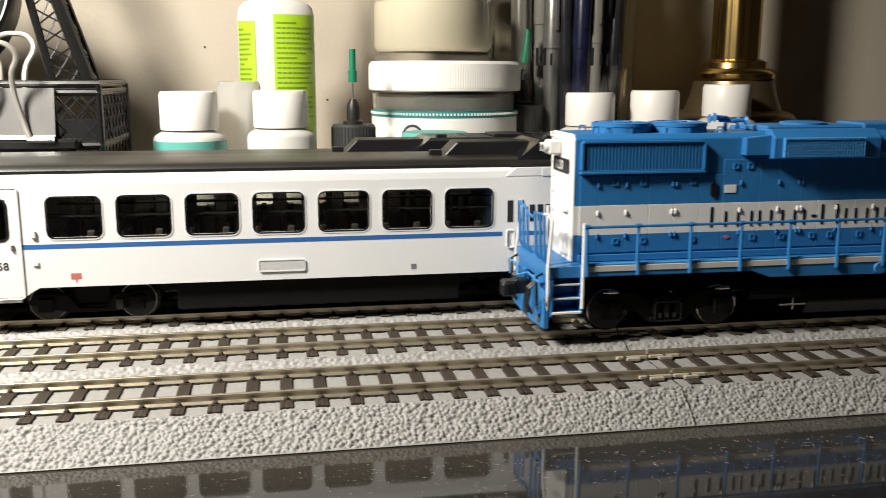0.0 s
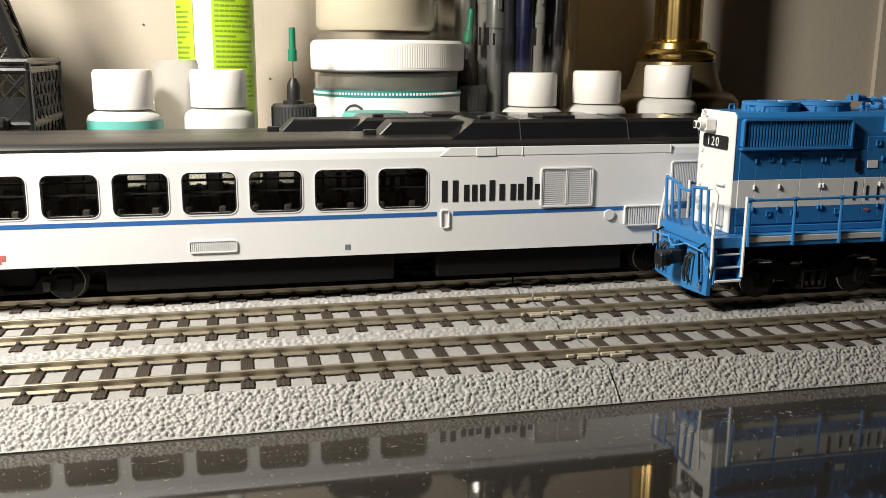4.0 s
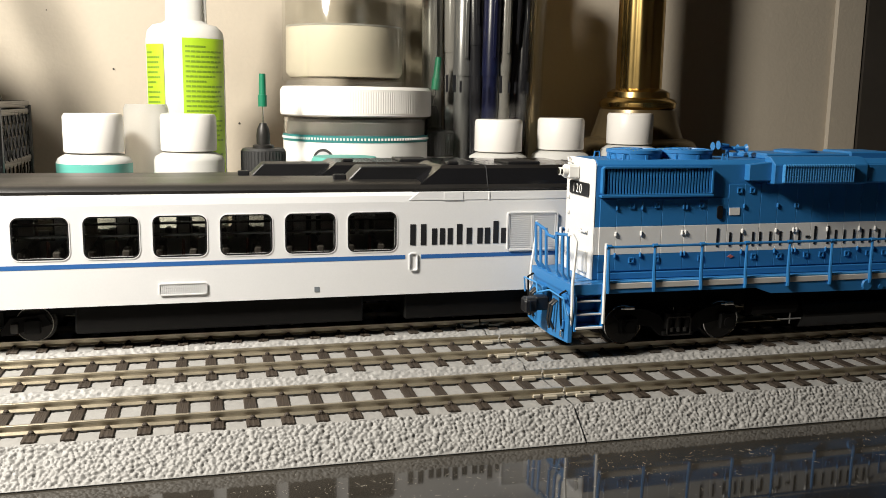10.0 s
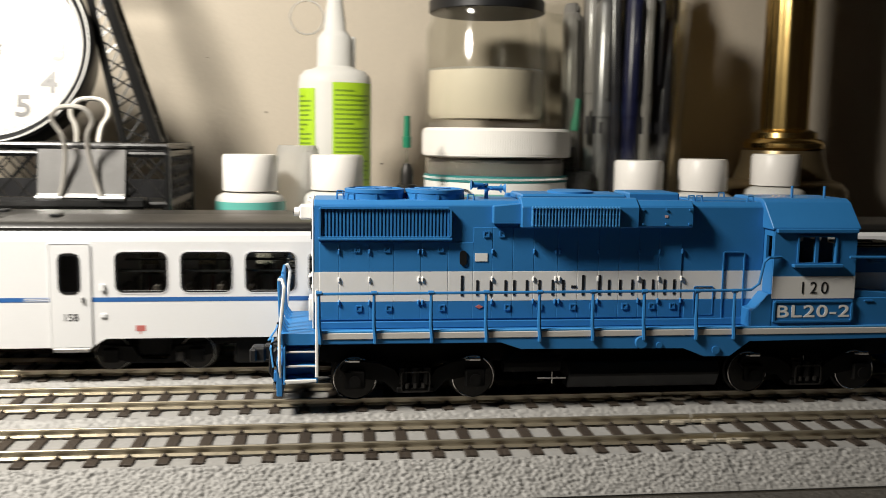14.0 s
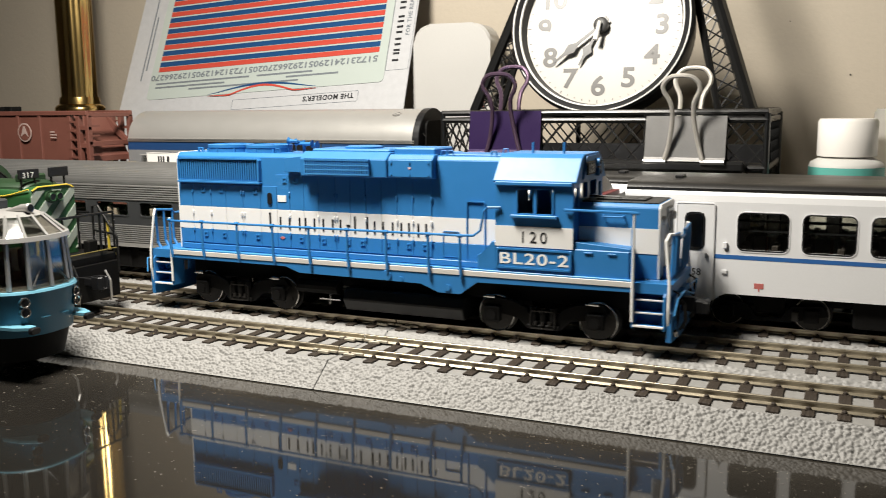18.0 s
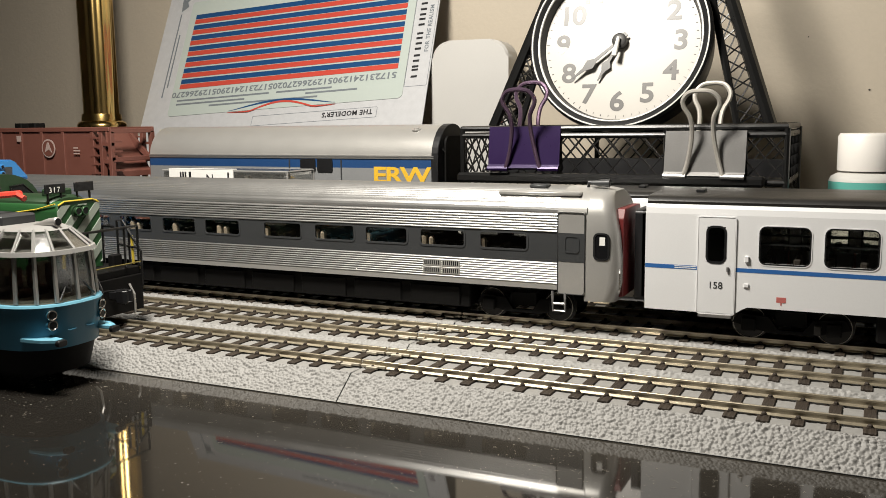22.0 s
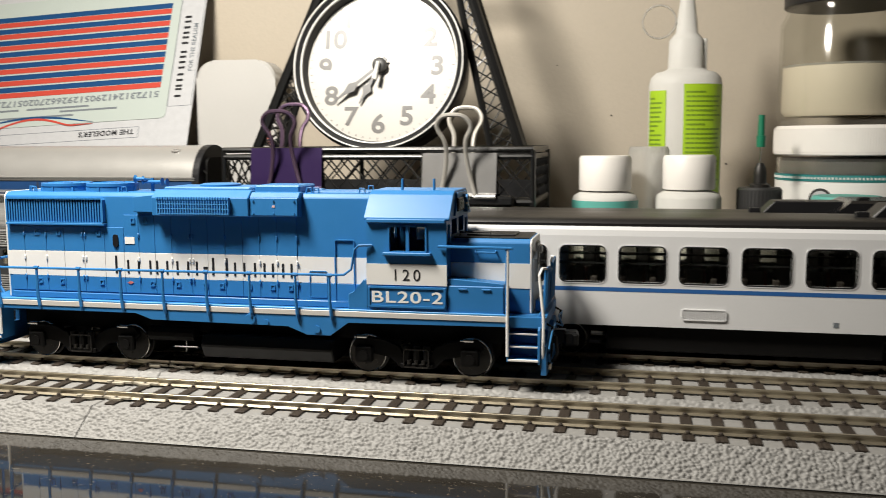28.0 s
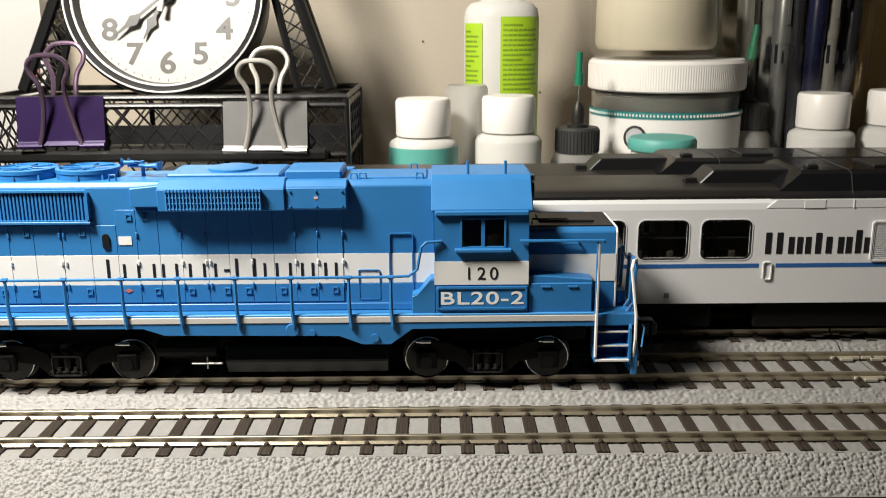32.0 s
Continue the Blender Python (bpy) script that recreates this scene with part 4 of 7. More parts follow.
    prism(bm, [(-12.5, 20.6), (-14.5, 17), (-12, 12.6), (12, 12.6), (14.5, 17), (12.5, 20.6)], "x", -14.5, 32.5, 0.4)
    part("fuel_tank", bm, "black", lo, "black fuel tank")
    bm = bmesh.new()
    box(bm, -86, 90, -8, 8, 20.5, 28.2)
    for s in (-1, 1):
        tube(bm, [(-34, s * 12, 20.5), (-17, s * 12, 20.5)], 2.6, 12)
    part("underframe", bm, "under", lo)
    for s in (-1, 1):
        bm = bmesh.new()
        tube(bm, [(-24.0, s * 14.4, 16.4), (-15.4, s * 14.4, 16.4)], 0.28, 6)
        tube(bm, [(-19.6, s * 14.4, 14.8), (-19.6, s * 14.4, 18.4)], 0.22, 6)
        part("drain_valve", bm, "silver_flat", lo, "bright valve with a cross handle")
    for c in (-60.2, 61.0):
        for s in (-1, 1):
            bm = bmesh.new()
            prism(bm, [(c - 22, 19.5), (c - 20, 22.4), (c - 11, 21.6), (c - 6, 19.5), (c - 4, 15.2), (c + 4, 15.2), (c + 6, 19.5), (c + 11, 21.6), (c + 20, 22.4), (c + 22, 19.5), (c + 20, 17.6), (c + 9, 16), (c + 6, 12.6), (c - 6, 12.6), (c - 9, 16), (c - 20, 17.6)], "y", *sorted((s * 11.2, s * 13)), 0.25)
            for dx in (-17.6, 17.6):
                box(bm, c + dx - 3, c + dx + 3, *sorted((s * 12.6, s * 14.6)), 14, 19.4, 0.5)
                tube(bm, [(c + dx, s * 14, 16.4), (c + dx, s * 15.2, 16.4)], 1.7, 12)
            for dx in (-3.4, 0, 3.4):
                tube(bm, [(c + dx, s * 13, 15), (c + dx, s * 13, 20)], 1.3, 8)
            box(bm, c - 5.5, c + 5.5, *sorted((s * 12.8, s * 14)), 12.6, 14.2, 0.3)
            frame_side = part("truck_frame", bm, "under", lo, "black truck side frame")
            bm = bmesh.new()
            ring(bm, c - 3.9, c + 3.9, 13.2, 18.6, 0.3, 0.4, *sorted((s * 14.0, s * 14.5)), seg=1)
            for dx in (-2.4, 0, 2.4):
                tube(bm, [(c + dx, s * 13.8, 14.0), (c + dx, s * 13.8, 15.4)], 0.7, 8)
            part("bolster_frame", bm, "wheel", frame_side, "worn metal bolster frame")
            for dx in (-17.6, 17.6):
                bm = bmesh.new()
                tube(bm, [(c + dx - 1.9, s * 14.6, 22.6), (c + dx + 1.3, s * 14.6, 22.6)], 0.6, 8)
                tube(bm, [(c + dx - 3, s * 14.4, 22.4), (c + dx - 1.8, s * 14.4, 22.4)], 0.3, 6)
                part("brake_cylinder", bm, "steel", lo, "bright brake cylinder")
        for dx in (-17.6, 17.6):
            bm = bmesh.new()
            for y in (-8.4, 8.4):
                sg = 1 if y > 0 else -1
                tube(bm, [(0, y - sg * 1.6, 0), (0, y - sg * 0.9, 0), (0, y - sg * 0.85, 0), (0, y + sg * 1.3, 0)], [7.0, 7.0, 6.3, 6.2], 36)
                for k in range(6):
                    a = k * math.pi / 3
                    tube(bm, [(4 * math.cos(a), y + sg * 1.2, 4 * math.sin(a)), (4 * math.cos(a), y + sg * 1.5, 4 * math.sin(a))], 0.6, 6)
            tube(bm, [(0, -11, 0), (0, 11, 0)], 1.2, 10)
            wh = part("wheelset", bm, "wheel", lo, "dark wheels with bright treads", True)
            wh.matrix_basis = pose((c + dx) * MM, 0, (RAIL_Z + 6.25) * MM)
            WHEELS.append(wh)
            for y in (-9.75, 9.75):
                bm = bmesh.new()
                sg = 1 if y > 0 else -1
                pts_ = [(6.2 * math.cos(a), y, 6.2 * math.sin(a)) for a in [k * math.pi / 16 for k in range(33)]]
                tube(bm, pts_, 0.22, 5, False)
                part("tread", bm, "steel", wh, "bright wheel rim")
    # the maker's mark as a row of plain upright bars
    for x, w, h in ((-47, 0.8, 6.0), (-42.4, 0.7, 4.6), (-38.4, 0.7, 4.6), (-34.0, 0.7, 4.6), (-31.4, 0.7, 4.6), (-27.6, 0.7, 4.6), (-23.8, 0.7, 4.6), (-19.8, 0.7, 4.6), (-16.6, 0.7, 4.6), (-13.8, 1.6, 0.7), (-10.6, 0.8, 6.0), (-5.6, 0.8, 6.0),
                    (-2.6, 0.7, 4.6), (0.8, 0.7, 4.6), (4.6, 0.7, 4.6), (8.0, 0.7, 4.6), (11.0, 0.7, 4.6), (14.6, 0.7, 4.6), (17.6, 0.7, 4.6)):
        bm = bmesh.new()
        z = 40.8 if h > 1 else 43.0
        box(bm, x, x + w, -11.5, -11.36, z, z + h)
        part("maker_mark_bar", bm, "ink", lo)
    return lo


WHEELS = []
LOCO = locomotive()


# ---- coaches ----
def bogie(parent, c, wheel_r=5.6, base=27.0):
    bm = bmesh.new()
    for s in (-1, 1):
        prism(bm, [(c - 19, 15.5), (c - 17, 19), (c - 7, 18.2), (c - 4, 13.6), (c + 4, 13.6), (c + 7, 18.2), (c + 17, 19), (c + 19, 15.5), (c + 7, 12.6), (c - 7, 12.6)], "y", *sorted((s * 11.0, s * 12.6)), 0.2)
        for dx in (-base / 2, base / 2):
            box(bm, c + dx - 2.4, c + dx + 2.4, *sorted((s * 12, s * 14)), 13, 17.6, 0.4)
    box(bm, c - 5, c + 5, -11, 11, 15, 20)
    part("bogie_frame", bm, "under", parent, "black bogie frame")
    for dx in (-base / 2, base / 2):
        bm = bmesh.new()
        for s in (-1, 1):
            tube(bm, [(c + dx, s * 7.0, RAIL_Z + wheel_r), (c + dx, s * 7.7, RAIL_Z + wheel_r), (c + dx, s * 7.75, RAIL_Z + wheel_r), (c + dx, s * 9.6, RAIL_Z + wheel_r)], [wheel_r + 0.8, wheel_r + 0.8, wheel_r, wheel_r], 28)
        tube(bm, [(c + dx, -10, RAIL_Z + wheel_r), (c + dx, 10, RAIL_Z + wheel_r)], 1.1, 8)
        ws = part("wheelset", bm, "wheel", parent, "dark coach wheels")
        bm = bmesh.new()
        for s in (-1, 1):
            tube(bm, [(c + dx + (wheel_r - 0.1) * math.cos(k * math.pi / 14), s * 9.75, RAIL_Z + wheel_r + (wheel_r - 0.1) * math.sin(k * math.pi / 14)) for k in range(29)], 0.16, 5, False)
        part("tread", bm, "clip_wire", ws, "bright wheel rim")


def coach(y, shift, label):
    """A white coach with a blue stripe, x measured from its own origin; half width 18."""
    co = thing("passenger_coach", shift, y, -1.8 if y > 120 else 0, label, "model train coach", "white coaches")
    x0, x1 = -94.2, 221.0
    wins = [(-56.0 + 20.15 * k, -40.7 + 20.15 * k, 37.2, 49.3) for k in range(7)]
    far_wins = wins + [(96, 111.3, 37.2, 49.3), (118, 133.3, 37.2, 49.3)]
    door_hole = (-73.2, -67.2, 36.8, 49.0)
    for s in (-1, 1):
        bm = bmesh.new()
        holes = (wins if s < 0 else far_wins) + [door_hole]
        holed(bm, x0, x1, 22.0, 53.0, holes, *sorted((s * 16.9, s * 18)))
        prism(bm, [(s * 18, 53.0), (s * 17.7, 55.0), (s * 16.9, 56.4), (s * 15.6, 56.4), (s * 16.9, 53.0)], "x", x0, x1)
        a, b = sorted((s * 16.9, s * 18))
        box(bm, x0, -63.9, a, b, 19.2, 22.0)
        prism(bm, [(-63.9, 19.2), (-63.9, 22.0), (-59.5, 22.0), (-61.5, 21.0)], "y", a, b)
        box(bm, x1 - 30, x1, a, b, 19.2, 22.0)
        part("side_panel", bm, "coach_white", co)
        for sx0, sx1 in ((x0, -76.3), (-63.7, 83.6), (89, x1)) if s < 0 else ((x0, x1),):
            bm = bmesh.new()
            box(bm, sx0, sx1, *sorted((s * 17.9, s * 18.06)), 33.9, 35.3)
            part("blue_stripe", bm, "stripe_blue", co)
        for w in (wins if s < 0 else far_wins):
            bm = bmesh.new()
            ring(bm, w[0], w[1], w[2], w[3], 1.7, 0.5, *sorted((s * 17.4, s * 18.12)))
            wf = part("window_frame", bm, "black", co, "black window gasket")
            bm = bmesh.new()
            ring(bm, w[0] - 0.45, w[1] + 0.45, w[2] - 0.45, w[3] + 0.45, 2.3, 0.3, *sorted((s * 17.7, s * 18.16)))
            part("window_rim", bm, "coach_white", wf)
            bm = bmesh.new()
            box(bm, w[0] + 0.1, w[1] - 0.1, *sorted((s * 17.2, s * 17.45)), w[2] + 0.1, w[3] - 0.1)
            part("pane", bm, "glass", wf)
        # door
        bm = bmesh.new()
        d = door_hole
        holed(bm, -76.0, -64.0, 19.4, 52.0, [d], *sorted((s * 17.9, s * 18.35)))
        do = part("door", bm, "coach_white", co)
        bm = bmesh.new()
        ring(bm, d[0] + 0.3, d[1] - 0.3, d[2] + 0.3, d[3] - 0.3, 1.6, 0.7, *sorted((s * 18.0, s * 18.5)))
        part("door_window", bm, "black", do)
        bm = bmesh.new()
        box(bm, d[0], d[1], *sorted((s * 17.3, s * 17.5)), d[2], d[3])
        part("pane", bm, "tint", do)
        bm = bmesh.new()
        box(bm, -75.6, -64.6, *sorted((s * 17.5, s * 18.7)), 17.8, 19.0, 0.15)
        part("door_step", bm, "clip_silver", do)
        bm = bmesh.new()
        box(bm, -66.6, -65.8, *sorted((s * 18.3, s * 19)), 33.8, 35.6, 0.15)
        part("door_handle", bm, "clip_silver", do)
        bm = bmesh.new()
        ring(bm, -76.1, -63.9, 19.2, 52.2, 0.3, 0.25, *sorted((s * 18.0, s * 18.45)), seg=1)
        part("door_seam", bm, "coach_white", do)
        # small fittings on the side
        bm = bmesh.new()
        box(bm, -60.8, -59.4, *sorted((s * 18, s * 18.8)), 37.4, 39.6, 0.2)
        part("door_button", bm, "coach_white", co)
        bm = bmesh.new()
        box(bm, -61.0, -59.2, *sorted((s * 18, s * 18.5)), 28.8, 30.2, 0.2)
        part("small_hatch", bm, "coach_white", co)
        bm = bmesh.new()
        box(bm, -50.4, -47.4, *sorted((s * 18, s * 18.08)), 24.4, 26.2)
        box(bm, -49.1, -48.7, *sorted((s * 18, s * 18.08)), 23.4, 24.4)
        part("red_stencil", bm, "red_mark", co)
        bm = bmesh.new()
        box(bm, 53.5, 55.2, *sorted((s * 18, s * 18.1)), 23.9, 25.6)
        part("square_stencil", bm, "decal_grey", co, "small grey square stencil")
        for z in (34.2, 34.8):
            bm = bmesh.new()
            box(bm, -84.0, -76.6, *sorted((s * 18.0, s * 18.12)), z, z + 0.28)
            part("stripe_line", bm, "coach_white", co)
        bm = bmesh.new()
        ring(bm, 5.6, 19.5, 25.0, 28.2, 0.2, 0.35, *sorted((s * 18, s * 18.45)), seg=1)
        for k in range(24):
            x = 5.9 + k * 0.565
            box(bm, x, x + 0.36, *sorted((s * 18, s * 18.3)), 25.0, 28.2)
        part("side_grille", bm, "coach_white", co, "white ribbed grille")
        bm = bmesh.new()
        ring(bm, 85.2, 87.4, 30.2, 35.6, 0.2, 0.35, *sorted((s * 18, s * 18.5)), seg=1)
        part("marker_frame", bm, "coach_white", co)
        for vx in (119.4, 128.0):
            bm = bmesh.new()
            for k in range(17):
                z = 36.9 + k * 0.68
                box(bm, vx + 0.4, vx + 8.0, *sorted((s * 18, s * 18.35)), z, z + 0.34)
            ring(bm, vx + 0.3, vx + 8.1, 36.6, 48.2, 0.3, 0.3, *sorted((s * 18, s * 18.5)), seg=1)
            part("louvre", bm, "coach_white", co, "white louvred vent")
        bm = bmesh.new()
        ring(bm, 119.2, 136.7, 36.3, 48.6, 0.6, 0.45, *sorted((s * 18, s * 18.65)))
        part("louvre_frame", bm, "coach_white", co)
        bm = bmesh.new()
        tube(bm, [(143.5, s * 17.9, 32.6), (143.5, s * 18.6, 32.6)], 1.8, 18)
        part("filler_cap", bm, "coach_white", co)
        bm = bmesh.new()
        ring(bm, 149.2, 165.0, 29.0, 35.2, 0.2, 0.4, *sorted((s * 18, s * 19.2)), seg=1)
        for k in range(18):
            x = 149.5 + k * 0.86
            box(bm, x, x + 0.45, *sorted((s * 18, s * 18.9)), 29.0, 35.2)
        part("side_grille", bm, "coach_white", co)
        bm = bmesh.new()
        ring(bm, 166.0, 176.0, 37, 50, 0.2, 0.5, *sorted((s * 18, s * 18.6)), seg=1)
        for k in range(15):
            x = 166.4 + k * 0.62
            box(bm, x, x + 0.3, *sorted((s * 18, s * 18.4)), 37.2, 49.8)
        part("side_grille", bm, "coach_white", co)
        bm = bmesh.new()
        prism(bm, [(84.5, 53.4), (88, 56.2), (164.8, 56.2), (164.8, 53.4)], "y", *sorted((s * 17.6, s * 18.15)), 0.1)
        for xa, xb in ((96.5, 103.2), (112, 112.5), (164.6, 165.2)):
            box(bm, xa, xb, *sorted((s * 17.6, s * 18.3)), 53.3, 56.1, 0.1)
        part("roof_fairing", bm, "coach_white", co)
    # word mark as plain shapes, number
    for s in (-1, 1):
        for xa, w, h in ((85.2, 1.5, 7.0), (88.8, 1.5, 7.0), (92.6, 1.4, 5.5), (95.3, 1.4, 5.5), (98.0, 1.4, 5.5), (101.2, 1.5, 6.8), (104.6, 1.5, 5.5), (108.4, 1.5, 5.4), (111.0, 1.5, 5.4), (114.0, 1.5, 7.6), (116.8, 1.4, 5.2)):
            bm = bmesh.new()
            box(bm, xa, xa + w + 0.35, *sorted((s * 18.0, s * 18.14)), 38.5, 38.5 + h)
            part("word_mark_bar", bm, "ink", co)
    letters("number", "158", 2.3, front(-72.6, -18.42, 27.9), "ink", co)
    # roof
    prof = [(-17.0, 56.2), (-17.1, 57.2), (-16.2, 58.4), (-14.0, 59.0), (-9, 59.2), (0, 59.4), (9, 59.2), (14.0, 59.0), (16.2, 58.4), (17.1, 57.2), (17.0, 56.2)]
    bm = bmesh.new()
    prism(bm, prof, "x", x0 + 0.3, x1 - 0.3)
    part("roof", bm, "roof_black", co, "matt black roof", True)
    bm = bmesh.new()
    prism(bm, [(-17.2, 56.3), (-16.6, 57.2), (-14.2, 63.6), (-12, 64.6), (12, 64.6), (14.2, 63.6), (16.6, 57.2), (17.2, 56.3)], "x", 86, 188)
    cut = [v for v in bm.verts if v.co.x < 87]
    for v in cut:
        v.co.x += (v.co.z - 56.3) * 1.35
    part("roof_equipment", bm, "gloss_black", co, "glossy black roof equipment casing")
    for xa in (112, 150, 176):
        bm = bmesh.new()
        prism(bm, [(-17.3, 56.5), (-14.3, 63.7), (-12, 64.75), (12, 64.75), (14.3, 63.7), (17.3, 56.5)], "x", xa, xa + 0.35)
        part("casing_seam", bm, "band_grey", co)
    bm = bmesh.new()
    prism(bm, [(66, 58.6), (71, 63.6), (96, 63.6), (96, 58.6)], "y", -5, 8, 0.4)
    box(bm, 61.8, 66, -4.6, -1.6, 58.6, 61.0, 0.3)
    box(bm, 100, 104, -9, -5, 64.4, 65.6, 0.4)
    box(bm, 122, 134, -8, 8, 64.4, 65.4, 0.3)
    part("roof_hatch", bm, "black", co)
    bm = bmesh.new()
    box(bm, -80, -77, -3, 3, 59.2, 60.4, 0.3)
    part("roof_vent", bm, "black", co)
    # ends, gangway, floor, underframe
    for xe, e in ((x0, -1), (x1, 1)):
        bm = bmesh.new()
        prism(bm, [(-17, 19.4), (17, 19.4), (17, 55), (15, 57), (-15, 57), (-17, 55)], "x", *sorted((xe - e * 0.02, xe - e * 1.2)))
        part("end_wall", bm, "coach_white", co)
        bm = bmesh.new()
        prism(bm, rounded(-8.5, 8.5, 20, 53, 1.5), "x", *sorted((xe, xe + e * 3.4)))
        gangway = part("gangway", bm, "black", co, "black corridor connection")
        bm = bmesh.new()
        for sy in (-1, 1):
            box(bm, *sorted((xe + e * 1.2, xe + e * 2.0)), *sorted((sy * 8.4, sy * 9.6)), 20, 52.6, 0.2)
        part("gangway_edge", bm, "coach_white", gangway, "pale corridor frame edge")
    bm = bmesh.new()
    box(bm, x0 + 1, x1 - 1, -16.8, 16.8, 22.4, 24.0)
    part("floor", bm, "seat", co)
    bm = bmesh.new()
    box(bm, -20, 70, -15.5, 15.5, 12.8, 22.2, 0.6)
    box(bm, 84, 150, -15.5, 15.5, 12.8, 22.2, 0.6)
    box(bm, x0 + 3, x1 - 3, -9, 9, 18, 22.4)
    part("underframe", bm, "under", co, "black underfloor equipment boxes")
    bm = bmesh.new()
    box(bm, -38.6, -36.4, -14.6, -13.6, 13.6, 16.8, 0.2)
    part("sand_box", bm, "wheel", co)
    bogie(co, -46)
    bogie(co, 176)
    # seats and luggage racks behind the windows
    bm = bmesh.new()
    for k in range(14):
        x = -56 + k * 10.1
        for yy in (-9, 9):
            box(bm, x, x + 2.4, yy - 4.2, yy + 4.2, 24, 38.5, 0.5)
            box(bm, x + 2.4, x + 6, yy - 4.2, yy + 4.2, 24, 31, 0.5)
    tagged(part("seats", bm, "seat", co), "rows of dark seats", "", "", "stuff")
    bm = bmesh.new()
    for k in range(7):
        x = -48.5 + k * 20.15
        prism(bm, [(x, 30), (x + 1.5, 30), (x + 1.3, 40.4), (x + 0.5, 41.2)], "y", -9.5, -7.5, 0.2)
    tagged(part("head_rests", bm, "seat_red", co), "brick red head rests", "", "", "stuff")
    bm = bmesh.new()
    for yy in (-13.5, 13.5):
        box(bm, -60, 90, yy - 1.6, yy + 1.6, 43.0, 43.5)
    part("luggage_rack", bm, "band_grey", co)
    return co


COACH = coach(TRACK_Y[2], 0, "white model coach with a blue stripe and black roof")
coach(TRACK_Y[3], -30, "white model coach half hidden behind the first coach")


def silver_car():
    """A fluted silver car with a rounded cab at its right end; x from -470 to -100."""
    ca = thing("silver_railcar", -101, TRACK_Y[2], 0, "fluted silver model railcar with dark window band and red gangway", "model railcar")
    x0, x1 = -330, -25.5
    wins = []
    for left in (-56.4, -81.9, -106.7, -131.0, -156.8, -188.8, -213.1, -238.7, -264, -290, -316):
        wins.append((left, left + 19.1, 37.6, 44.0))
    def flutes(z0, z1, n, y, s):
        pts = []
        for k in range(n):
            a = z0 + (z1 - z0) * k / n
            h = (z1 - z0) / n
            pts += [(s * (y + 0.78 * math.sin(math.pi * j / 6)), a + 0.94 * h * (0.5 - 0.5 * math.cos(math.pi * j / 6))) for j in range(7)]
        return pts
    for s in (-1, 1):
        bm = bmesh.new()
        lower = flutes(25.4, 33.6, 9, 17.2, s)
        prism(bm, [(s * 16.4, 25.4)] + lower + [(s * 16.4, 33.6)], "x", x0, x1)
        part("fluted_side", bm, "silver", ca, "fluted silver lower side", True)
        bm = bmesh.new()
        upper = flutes(44.6, 51.6, 7, 17.2, s)
        prism(bm, [(s * 16.0, 44.6)] + upper + [(s * 17.0, 52.6), (s * 15.4, 52.6)], "x", x0, x1)
        part("fluted_side", bm, "silver", ca, "fluted silver upper side", True)
        bm = bmesh.new()
        holed(bm, x0, x1, 33.6, 44.6, wins, *sorted((s * 16.8, s * 17.55)))
        part("window_band", bm, "band_grey", ca, "dark grey window band")
        for w in wins:
            bm = bmesh.new()
            ring(bm, w[0] + 0.3, w[1] - 0.3, w[2] + 0.3, w[3] - 0.3, 1.0, 0.7, *sorted((s * 17.2, s * 17.75)))
            wf = part("window_frame", bm, "band_grey", ca)
            bm = bmesh.new()
            box(bm, *w[:2], *sorted((s * 17.1, s * 17.25)), *w[2:])
            part("pane", bm, "glass", wf)
        bm = bmesh.new()
        box(bm, x0, x1, *sorted((s * 16.6, s * 17.7)), 23.4, 25.4)
        part("side_sill", bm, "silver_flat", ca)
        # vent grille in the flutes
        for k in range(4):
            gx, gz = -80.6 + 8.1 * (k % 2), 26.6 + 3.0 * (k // 2)
            bm = bmesh.new()
            box(bm, gx, gx + 7.8, *sorted((s * 17.4, s * 18.1)), gz, gz + 2.7, 0.1)
            vent = part("vent_grille", bm, "silver_flat", ca, "dull silver vent grille")
            bm = bmesh.new()
            for j in range(8):
                box(bm, gx + 0.7 + j * 0.85, gx + 1.15 + j * 0.85, *sorted((s * 18.05, s * 18.16)), gz + 0.5, gz + 2.2)
            part("vent_slot", bm, "black", vent)
        # cab door and end
        bm = bmesh.new()
        holed(bm, -25.6, -15.2, 22.0, 52.4, [(-22.6, -17.6, 37.6, 43.4)], *sorted((s * 16.8, s * 17.7)))
        part("cab_door", bm, "silver_flat", ca, "plain grey cab door")
        bm = bmesh.new()
        box(bm, -25.2, -15.4, *sorted((s * 17.6, s * 17.8)), 34.0, 44.6)
        ring(bm, -22.4, -17.8, 37.8, 43.2, 0.8, 0.5, *sorted((s * 17.7, s * 18.0)))
        part("door_panel", bm, "band_grey", ca)
        bm = bmesh.new()
        ring(bm, -25.4, -15.4, 22.2, 52.0, 1.0, 0.22, *sorted((s * 17.6, s * 18.0)))
        part("door_seam", bm, "band_grey", ca)
        bm = bmesh.new()
        ring(bm, -11.4, -6.8, 35.8, 44.4, 1.2, 0.7, *sorted((s * 17.2, s * 17.85)))
        cw = part("cab_window", bm, "black", ca, "black window gasket")
        bm = bmesh.new()
        prism(bm, rounded(-11.4, -6.8, 35.8, 44.4, 1.2), "y", *sorted((s * 17.3, s * 17.68)))
        part("pane", bm, "gloss_black", cw)
        bm = bmesh.new()
        box(bm, -9.8, -7.8, *sorted((s * 17.6, s * 17.74)), 40.6, 43.6)
        part("blind", bm, "label", cw, "pale blind behind the pane")
        bm = bmesh.new()
